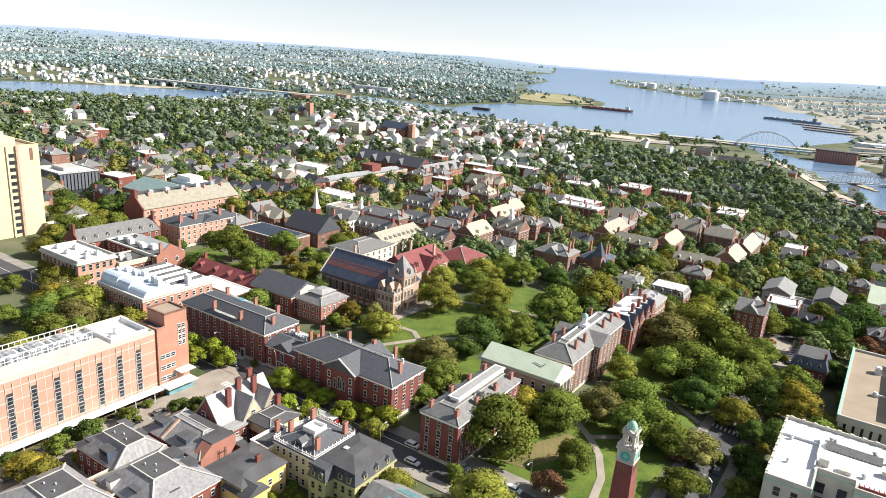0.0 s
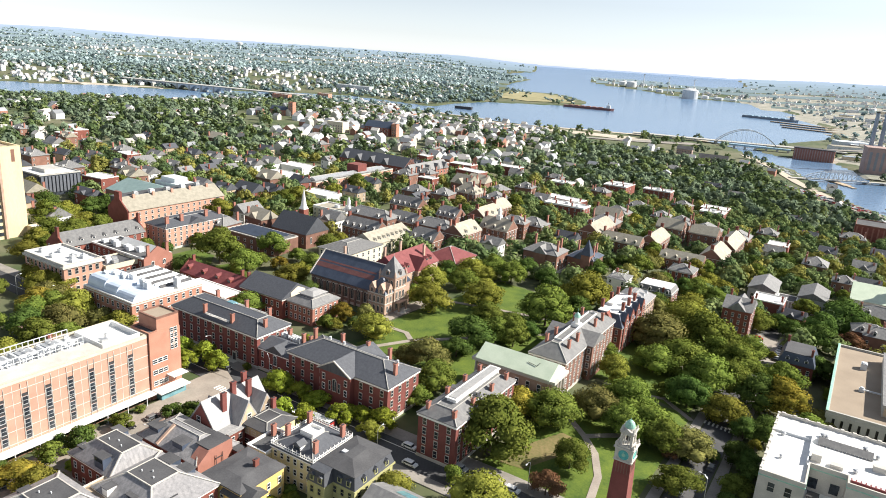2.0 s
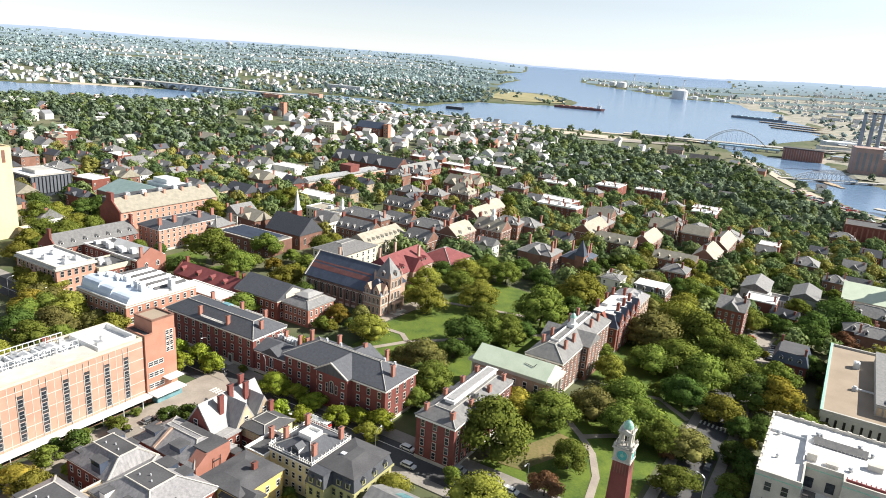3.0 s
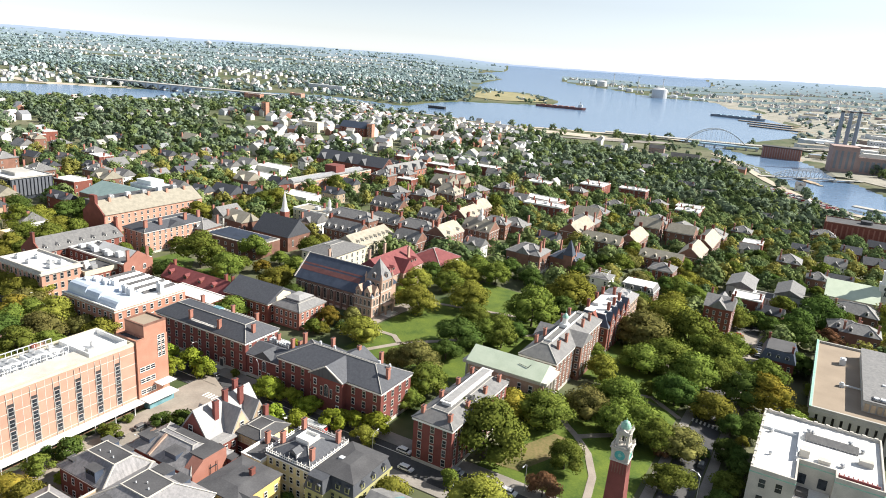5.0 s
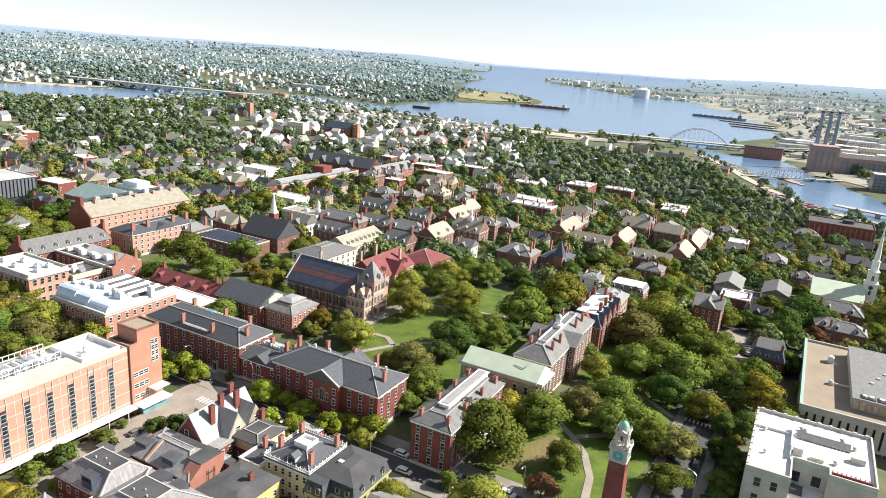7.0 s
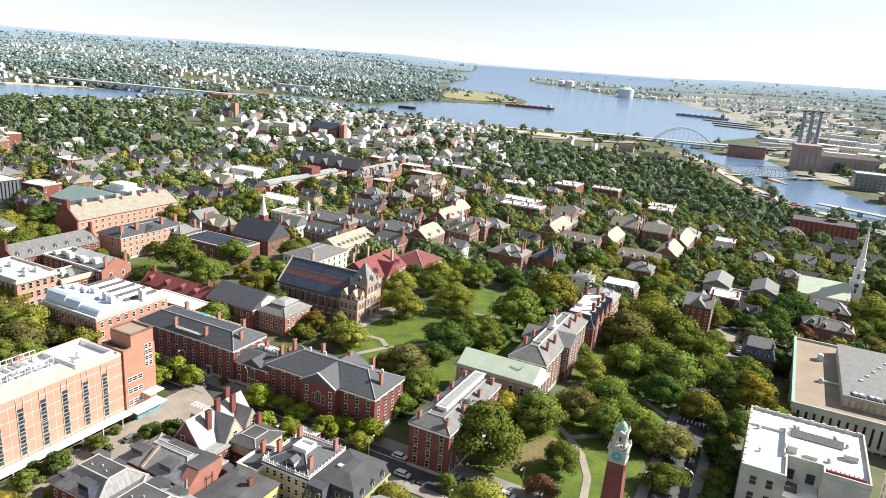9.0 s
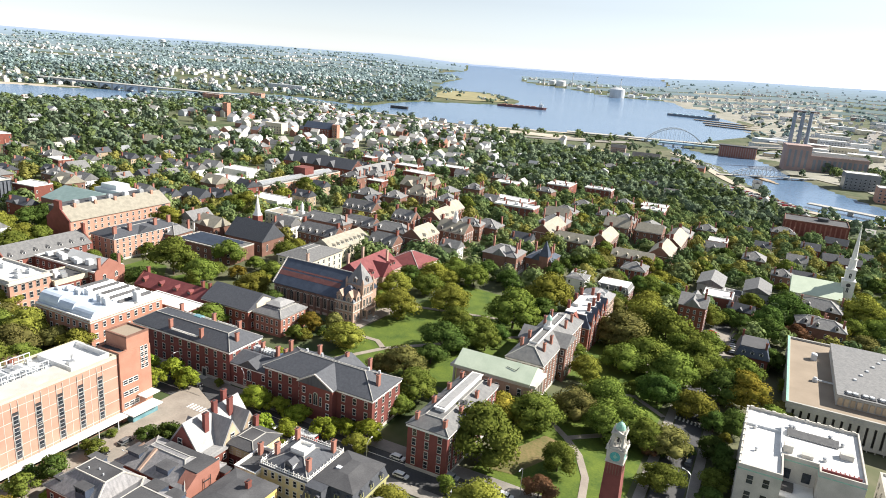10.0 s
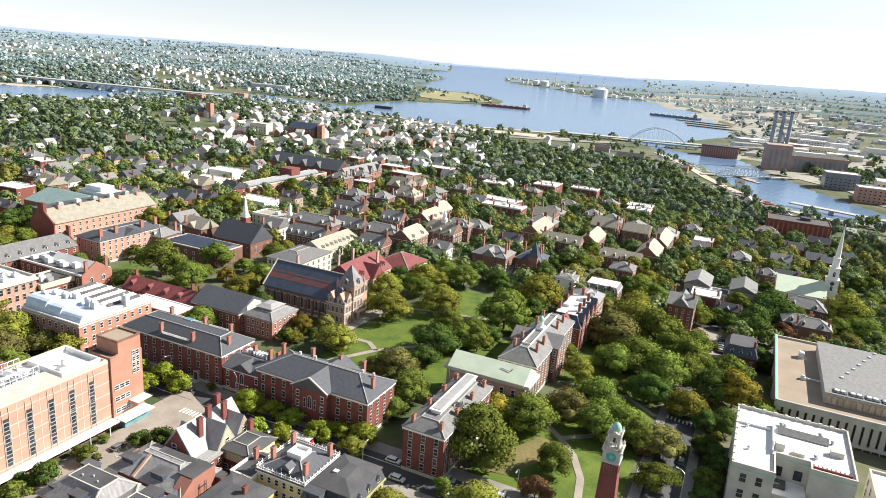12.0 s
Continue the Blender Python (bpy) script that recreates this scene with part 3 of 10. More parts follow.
# ---- the laboratory and the brick halls along the avenue ----
def laboratory():
    b, w, d = block("laboratory_building", "five-storey pink brick laboratory with vertical window strips", "building", -185, -167, 30, 118.5)
    h = 21.0
    walls(b, w, d, h, BRICK_PINK)
    flat_roof(b, w, d, h, MEMBRANE, CREAM, high=1.0, thick=0.5)
    for z in (4.2, 7.9, 11.6, 15.3, 19.0):
        part("string_course", Shape().ring(-w / 2 - 0.05, w / 2 + 0.05, -d / 2 - 0.05, d / 2 + 0.05, z - 0.09, z + 0.09, 0.2), STONE, b)
    strip_glass = window_mesh(1.3, 2.1, GREY_CLAP, "sash")
    n = int(d / 6.05)
    for i in range(n):
        y = d / 2 - 6.0 - 6.05 * i
        part("pier", Shape().box(w / 2, w / 2 + 0.16, y - 0.95, y - 0.84, 3, 20.6).box(w / 2, w / 2 + 0.16, y + 0.84, y + 0.95, 3, 20.6), STONE, b)
        for k in range(4):
            part("window", strip_glass, None, b, at=Matrix.Translation((w / 2 + 0.02, y, 4.4 + 3.35 * k)) @ Matrix.Rotation(math.pi / 2, 4, "Z"))
            part("spandrel", Shape().box(w / 2, w / 2 + 0.07, y - 0.8, y + 0.8, 6.75 + 3.35 * k, 7.6 + 3.35 * k), METAL_DARK, b)
        part("joint", Shape().box(w / 2, w / 2 + 0.04, y - 3.1, y - 2.96, 3, h), STONE, b)
    windows(b, w, d, "front", 3, 5, 1.3, 1.8, 2.5, 3.7)
    windows(b, w, d, "left", 9, 3, 1.3, 1.8, 2.5, 6)
    part("canopy", Shape().box(w / 2, w / 2 + 3.2, -d / 2, d / 2 + 8, 3.0, 3.35), MEMBRANE, b)
    part("ground_floor_glazing", Shape().box(w / 2, w / 2 + 0.1, -d / 2 + 1, d / 2 - 1, 0.4, 2.9), GLASS, b)
    for i in range(14):
        y = -d / 2 + 2 + i * 6.4
        part("canopy_post", Shape().box(w / 2 + 2.8, w / 2 + 3.0, y, y + 0.2, -0.5, 3.0), METAL_WHITE, b)
    # roof plant behind an open screen
    for i in range(9):
        y = -d / 2 + 6 + i * 7.2
        part("roof_unit", Shape().box(-6.2, -1.5, y, y + 5.6, h, h + 1.7).box(-5.4, -2.3, y + 0.8, y + 4.8, h + 1.7, h + 1.95, 1).cyl(-4.9, y + 2.8, h + 1.95, h + 2.3, 0.7, mi=1).cyl(-2.9, y + 2.8, h + 1.95, h + 2.3, 0.7, mi=1), [METAL_WHITE, METAL], b)
    for x in (-7.6, 0.6):
        s = Shape()
        for i in range(45):
            y = -d / 2 + 3 + i * 1.6
            s.box(x - 0.08, x + 0.08, y, y + 0.16, h, h + 3.0)
        s.box(x - 0.1, x + 0.1, -d / 2 + 3, d / 2 - 15, h + 2.9, h + 3.1).box(x - 0.1, x + 0.1, -d / 2 + 3, d / 2 - 15, h + 1.5, h + 1.6)
        part("screen", s, METAL_WHITE, b)
    part("roof_walk", Shape().box(1.2, w / 2 - 1.2, -d / 2 + 2, d / 2 - 14, h + 0.15, h + 1.0), STONE, b)
    for i in range(26):
        y = -d / 2 + 4.4 + i * 2.7
        part("roof_pipe", Shape().box(-6.9, -6.4, y, y + 1.4, h, h + 1.2 + 0.5 * (i % 3)).beam((-6.6, y + 0.7, h + 1.0), (0.2, y + 0.9, h + 2.1), 0.22).box(-1.1, -0.3, y, y + 1.2, h, h + 0.8 + 0.7 * (i % 2)), METAL if i % 3 else METAL_WHITE, b)
    part("roof_pit", Shape().ring(-7.5, 7, d / 2 - 13, d / 2 - 1, h, h + 1.6, 0.4), MEMBRANE, b)
    part("roof_vent", Shape().box(2, 3.4, d / 2 - 11, d / 2 - 9, h, h + 1.4).cyl(0.5, d / 2 - 8, h, h + 1.8, 0.4), METAL, b)
    for x in (-5, 0):
        chimney(b, -8.0, d / 2 - 20 + x * 4, h, h + 3.0)
    t, tw, td = block("stair_tower", "salmon brick stair tower beside the laboratory", "building", -175.6, -166.4, 118.7, 129.6)
    walls(t, tw, td, 22, BRICK_SALMON)
    flat_roof(t, tw, 3.0, 22, ROOF_GREY, BRICK_SALMON, cy=-td / 2 + 1.5, high=0.5, thick=0.3)
    part("upper_tower", Shape().box(-tw / 2, tw / 2 - 0.4, -td / 2 + 3.0, td / 2, 22, 26), BRICK_SALMON, t)
    flat_roof(t, tw - 0.4, td - 3.0, 26, GRAVEL, BRICK_BROWN, cx=-0.2, cy=1.5, high=0.5)
    for k in range(3):
        for i in range(3):
            part("window", window_mesh(1.5, 1.3, WHITE, "sash"), None, t, at=Matrix.Translation((tw / 2 + 0.01, -3.9 + 1.8 * i, 4.6 + 3.7 * k)) @ Matrix.Rotation(math.pi / 2, 4, "Z"))
    for k in range(4):
        for i in range(2):
            part("window", window_mesh(1.0, 1.3, WHITE, "sash"), None, t, at=Matrix.Translation((tw / 2 + 0.01, 2.4 + 1.4 * i, 15.0 + 1.9 * k)) @ Matrix.Rotation(math.pi / 2, 4, "Z"))
    part("entrance_canopy", Shape().box(tw / 2, tw / 2 + 4.5, -td / 2, td / 2, 3.2, 3.5).box(tw / 2, tw / 2 + 3.5, 0, td / 2, 6.8, 7.05), MEMBRANE, t)
    part("entrance_glazing", Shape().box(tw / 2, tw / 2 + 2.6, -4, td / 2 - 0.5, 0, 3.2), GLASS_BLUE, t)


laboratory()


def brick_hall(u0, u1, v0, v1, h, label, cols, ends, rise=3.4, rows=3, roof=SLATE, brick=BRICK_DARK, chims=(), deck=1.5, over=0.55):
    b, w, d = block("brick_hall", label, "building", u0, u1, v0, v1)
    walls(b, w, d, h, brick, plinth=STONE)
    cornice(b, w, d, h, WHITE, out=0.35, high=0.7)
    hip(b, w, d, h, rise, roof, over, deck)
    dz = (h - 1.6) / rows
    for side, n in (("front", cols), ("right", ends), ("left", ends)):
        windows(b, w, d, side, n, rows, 1.15, 2.0, 1.7, dz, STONE, "stone", 2.2)
    for x, y in chims:
        chimney(b, x, y, h - 1, h + rise + 1.2, BRICK_ORANGE)
    return b, w, d, h


def avenue_halls():
    b, w, d, h = brick_hall(-203, -158, 154, 169.5, 12, "long dark red brick hall with hipped slate roof and white balustrade", 11, 4, chims=[(-6, -6.2), (8.5, -6.2), (20.5, -2), (-14, 6.2), (2, 6.2), (14, 6.2)], deck=2.5)
    for x0, x1, y in ((-5, 7.6, -6.9), (-13, 1, 6.9), (3, 13, 6.9)):
        s = Shape().box(x0, x1, y - 0.12, y + 0.12, h + 1.6, h + 1.75).box(x0, x1, y - 0.12, y + 0.12, h + 0.3, h + 0.6)
        for i in range(int((x1 - x0) / 0.5)):
            s.box(x0 + i * 0.5, x0 + i * 0.5 + 0.2, y - 0.08, y + 0.08, h + 0.4, h + 1.6)
        part("balustrade", s, WHITE, b)
    part("skylight", Shape().frustum(-4, 0, 1.5, 4, h + 3.2, h + 3.9, 0.4, 0.3), GLASS_BLUE, b)
    part("door", Shape().box(10.0, 12.2, -d / 2 - 0.25, -d / 2, 0.2, 3.4).box(10.4, 11.8, -d / 2 - 0.3, -d / 2 - 0.25, 0.3, 2.9, 1), [STONE, METAL_DARK], b)
    part("steps", Shape().box(9.2, 13, -d / 2 - 2.4, -d / 2, -1, 0.3).box(9.2, 13, -d / 2 - 3.0, -d / 2 - 2.4, -1, 0.1), STONE, b)
    # the lower link with its arched window
    k, kw, kd = block("link_building", "low red brick link with arched window and gabled front", "building", -158, -142, 154.6, 166)
    walls(k, kw, kd, 8.2, BRICK_DARK, plinth=STONE)
    cornice(k, kw, kd, 8.2, WHITE)
    part("roof", Shape().gable(-kw / 2, kw / 2, -kd / 2 - 0.4, kd / 2 + 0.4, 8.2, 2.4, "x"), SLATE, k)
    part("pediment", Shape().gable(-4.2, 4.2, -kd / 2 - 0.6, 0, 8.2, 2.6, "y"), SLATE, k)
    gable_wall(k, -3.8, 3.8, -kd / 2 - 0.35, 0, 8.2, 2.4, "y", BRICK_DARK)
    part("window", window_mesh(1.6, 3.0, WHITE, "arch"), None, k, at=Matrix.Translation((0, -kd / 2, 3.6)))
    windows(k, kw, kd, "front", 4, 2, 1.1, 1.8, 1.6, 3.6, style="stone", margin=2.0, skip=((1, 1), (1, 2)))
    for x in (-3, 3.5, 6.8):
        chimney(k, x, 4.5, 8, 13.2, BRICK_ORANGE)
    s = Shape()
    for i in range(9):
        s.box(-6 + i * 1.1, -5.85 + i * 1.1, 3.0, 5.5, 9.6, 11.2)
    part("roof_plant", s.box(-6, 3, 3.4, 3.6, 11.1, 11.25).box(-6, 3, 5, 5.2, 11.1, 11.25), METAL_WHITE, k)
    # the hall with the central pediment
    b, w, d, h = brick_hall(-142, -101, 153, 169.5, 12, "dark red brick hall with grey hipped roof and central pediment", 10, 4, rise=4.0, chims=[(18.2, -1.5), (-9, 5.5), (1.5, 6), (10, 6.5), (-19, 3)], deck=0.3)
    cx = 1.2
    part("pavilion", Shape().box(cx - 6.2, cx + 6.2, -d / 2 - 2.0, 0, -3, h), BRICK_DARK, b)
    gable_wall(b, cx - 6.2, cx + 6.2, -d / 2 - 2.0, -1, h, 3.6, "y", BRICK_DARK)
    part("pediment", Shape().gable(cx - 6.8, cx + 6.8, -d / 2 - 2.5, 1, h - 0.1, 3.9, "y", 0.35).gable(cx - 6.8, cx + 6.8, -1, d / 2 + 0.6, h - 0.1, 3.9, "y", 0.35), SLATE, b)
    part("pediment_trim", Shape().beam((cx - 6.8, -d / 2 - 2.55, h + 0.1), (cx, -d / 2 - 2.55, h + 4.05), 0.4).beam((cx + 6.8, -d / 2 - 2.55, h + 0.1), (cx, -d / 2 - 2.55, h + 4.05), 0.4), STONE, b)
    for x, ww, hh in ((-1.9, 0.8, 3.0), (0, 1.5, 3.4), (1.9, 0.8, 3.0)):
        part("window", window_mesh(ww, hh, STONE, "arch" if x == 0 else "sash"), None, b, at=Matrix.Translation((cx + x, -d / 2 - 2.0, 5.6)))
    part("round_window", Shape().cyl(0, 0, 0, 0.1, 0.8, mi=0).cyl(0, 0, 0.1, 0.14, 0.55, mi=1), [STONE, GLASS], b, at=Matrix.Translation((cx, -d / 2 - 2.0, h + 0.9)) @ Matrix.Rotation(math.pi / 2, 4, "X"))
    for x in (-4.5, 4.5):
        for z in (1.7, 5.2, 8.6):
            part("window", window_mesh(1.1, 1.9, WHITE, "stone"), None, b, at=Matrix.Translation((cx + x, -d / 2 - 2.0, z)))
    for x in (-12, -6, 12, 16):
        part("roof_vent", Shape().cyl(x, 2.6, h + 2, h + 4.2, 0.5, 0.4), METAL_WHITE, b)


avenue_halls()


def monitor_hall():
    """The narrow hall with a long white monitor on its roof."""
    b, w, d, h = brick_hall(-84.5, -72.2, 145.2, 180, 13.6, "dark red brick dormitory with pale roof and long white monitor", 3, 11, rise=2.2, rows=4, roof=SLATE_PALE, deck=2.6, over=0.5,
                            chims=[(-4.3, -15.5), (4.3, -15.5), (-4.6, -5), (4.6, -6), (-4.6, 5), (4.6, 5), (-4.6, 14), (4.6, 14.5)])
    part("monitor", Shape().box(-1.5, 1.5, -d / 2 + 7, d / 2 - 2, h + 1.5, h + 3.3).box(-1.9, 1.9, -d / 2 + 6.6, d / 2 - 1.6, h + 3.3, h + 3.6), WHITE, b)
    part("monitor_top", Shape().box(-1.2, 1.2, -d / 2 + 7.4, d / 2 - 2.4, h + 3.6, h + 3.75), SLATE_LIGHT, b)
    for x in (-1, 1):
        dormer(b, x * 4.6, -2, h + 0.4, 1.8, 1.9, 2.2, x * math.pi / 2, WHITE, SLATE_PALE)
    # the temple with the pale green roof
    m, w, d = block("temple_hall", "stone temple-fronted hall with pale green copper roof", "building", -91.5, -65.5, 191.3, 203)
    walls(m, w, d, 11.5, STONE_PINK, plinth=STONE)
    cornice(m, w, d, 11.5, STONE, out=0.5, high=1.0)
    part("roof", Shape().gable(-w / 2 - 0.7, w / 2 + 0.7, -d / 2 - 0.7, d / 2 + 0.7, 11.5, 3.6, "x", 0.35), ROOF_GREEN, m)
    gable_wall(m, -w / 2 - 0.35, w / 2 + 0.35, -d / 2, d / 2, 11.7, 3.3, "x", STONE)
    windows(m, w, d, "front", 6, 2, 1.2, 2.4, 2.0, 4.6, style="stone", margin=3)
    windows(m, w, d, "back", 6, 2, 1.2, 2.4, 2.0, 4.6, style="stone", margin=3)
    for i in range(4):
        for x in (-w / 2 - 1.4, w / 2 + 1.4):
            part("column", Shape().cyl(x, -4.2 + 2.8 * i, 0, 10.4, 0.55, 0.45, 12).box(x - 0.7, x + 0.7, -4.9 + 2.8 * i, -3.5 + 2.8 * i, -3, 0.5), STONE, m)
    for x in (-w / 2 - 1.5, w / 2 + 1.5):
        part("portico", Shape().box(x - 0.9, x + 0.9, -d / 2, d / 2, 10.4, 11.45), STONE, m)
    part("roof_cable", Shape().beam((4, -2.6, 14.2), (7.5, -3.2, 13.9), 0.12).beam((7.5, -3.2, 13.9), (8, -1.8, 14.6), 0.12), METAL_DARK, m)
    # the long old hall with a cupola
    u, w, d = block("old_college_hall", "long brown brick college hall with grey roof, chimneys and cupola", "building", -79.5, -66, 207, 257)
    h = 13
    walls(u, w, d, h, BRICK_BROWN, plinth=STONE)
    cornice(u, w, d, h, WHITE, out=0.4, high=0.6)
    hip(u, w, d, h, 3.6, SLATE_PALE, 0.5, 1.4)
    windows(u, w, d, "right", 13, 4, 1.1, 1.8, 1.5, 2.95, margin=2)
    windows(u, w, d, "left", 13, 4, 1.1, 1.8, 1.5, 2.95, margin=2)
    windows(u, w, d, "front", 4, 4, 1.1, 1.8, 1.5, 2.95, margin=2)
    for side in (-1, 1):
        part("pavilion", Shape().box(side * w / 2 - 2.5, side * w / 2 + 2.5, -6, 6, -3, h), BRICK_BROWN, u)
        part("pavilion_roof", Shape().gable(min(0, side * (w / 2 + 2.9)), max(0, side * (w / 2 + 2.9)), -6.4, 6.4, h, 3.3, "x"), SLATE_PALE, u)
        gable_wall(u, min(0, side * (w / 2 + 2.5)), max(0, side * (w / 2 + 2.5)), -6, 6, h, 3.1, "x", BRICK_BROWN)
        for r in range(4):
            for c in range(3):
                part("window", window_mesh(1.1, 1.8, WHITE, "sash"), None, u, at=Matrix.Translation((side * (w / 2 + 2.5), -3.6 + 3.6 * c, 1.5 + 2.95 * r)) @ Matrix.Rotation(side * math.pi / 2, 4, "Z"))
            part("window", window_mesh(1.1, 1.8, WHITE, "sash"), None, u, at=Matrix.Translation((side * (w / 2 + 1.2), -6, 1.5 + 2.95 * r)))
    part("balustrade", Shape().ring(-1.6, 1.6, -d / 2 + 8, d / 2 - 8, h + 3.6, h + 4.5, 0.15), WHITE, u)
    for y in (-17, -9, 9, 17):
        for x in (-4.2, 4.2):
            chimney(u, x, y, h, h + 5.2, BRICK_ORANGE)
    part("cupola", Shape().box(-1.5, 1.5, -1.5, 1.5, h + 3, h + 5.2).cyl(0, 0, h + 5.2, h + 7.6, 1.1, 1.0, 8), WHITE, u)
    part("cupola_dome", Shape().cyl(0, 0, h + 7.6, h + 8.6, 1.3, 0.9, 12).cyl(0, 0, h + 8.6, h + 9.4, 0.9, 0.1, 12).cyl(0, 0, h + 9.4, h + 11, 0.06), COPPER, u)
    # the gabled hall beyond it, and a pale one behind
    b, w, d = block("gabled_hall", "red brick hall with steep slate slopes, white deck and gables", "building", -78, -64, 262, 294)
    h = 11.0
    walls(b, w, d, h, BRICK, plinth=STONE)
    cornice(b, w, d, h, STONE, out=0.3, high=0.4)
    part("roof", Shape().frustum(-w / 2 - 0.4, w / 2 + 0.4, -d / 2 - 0.4, d / 2 + 0.4, h, h + 4.6, 3.0, 3.0), SLATE_BLUE, b)
    part("deck", Shape().box(-w / 2 + 2.4, w / 2 - 2.4, -d / 2 + 2.4, d / 2 - 2.4, h + 4.5, h + 4.8).box(-w / 2 + 3.4, -1, -6, 4, h + 4.8, h + 6.0).box(0, w / 2 - 3.4, 5, 10, h + 4.8, h + 5.7), MEMBRANE, b)
    for y in (-11.5, -4.0, 4.0, 11.5):
        part("gable_bay", Shape().box(w / 2 - 2, w / 2 + 0.5, y - 2.4, y + 2.4, -3, h + 2.4).gable(w / 2 - 3, w / 2 + 0.5, y - 2.4, y + 2.4, h + 2.4, 3.0, "x", 0.0), BRICK, b)
        part("gable_roof", Shape().gable(w / 2 - 3.4, w / 2 + 0.2, y - 2.7, y + 2.7, h + 2.3, 3.0, "x", 0.3), SLATE_BLUE, b)
        for z in (1.5, 4.8, 8.1, 11.4):
            part("window", window_mesh(1.3, 2.0, STONE, "stone"), None, b, at=Matrix.Translation((w / 2 + 0.5, y, z)) @ Matrix.Rotation(math.pi / 2, 4, "Z"))
    part("front_gable", Shape().box(-3, 3, -d / 2 - 0.5, -d / 2 + 2, -3, h + 2.0).gable(-3, 3, -d / 2 - 0.5, -d / 2 + 3, h + 2.0, 3.4, "y", 0.0), BRICK, b)
    windows(b, w, d, "right", 9, 3, 1.0, 1.8, 1.5, 3.2, STONE, "stone", 2.0, skip=tuple((k, c) for k in range(3) for c in (1, 3, 5, 7)))
    windows(b, w, d, "front", 3, 3, 1.0, 1.8, 1.5, 3.2, STONE, "stone", 2.0)
    for x, y in ((-4.4, -9), (4.0, -7.8), (-4.4, 2), (4.0, 0), (4.0, 7.8), (-4.4, 11), (0, 14)):
        chimney(b, x, y, h + 2, h + 8.2, BRICK, 1.1, 1.5)
    b, w, d = block("pale_stone_hall", "pinkish stone hall with silvery hipped roof and skylights", "building", -80, -66, 298, 318)
    walls(b, w, d, 11, STONE_PINK, plinth=STONE)
    cornice(b, w, d, 11, STONE, out=0.4, high=0.6)
    hip(b, w, d, 11, 3.4, SLATE_SILVER, 0.5, 1.2)
    for y in (-5, 0, 5):
        part("skylight", Shape().gable(1.5, 4.5, y - 1, y + 1, 12.6, 1.4, "x", 0.3), MEMBRANE, b)
    windows(b, w, d, "right", 6, 3, 1.1, 2.0, 1.4, 3.2, STONE, "stone", 2)
    windows(b, w, d, "front", 4, 3, 1.1, 2.0, 1.4, 3.2, STONE, "stone", 2)


monitor_hall()


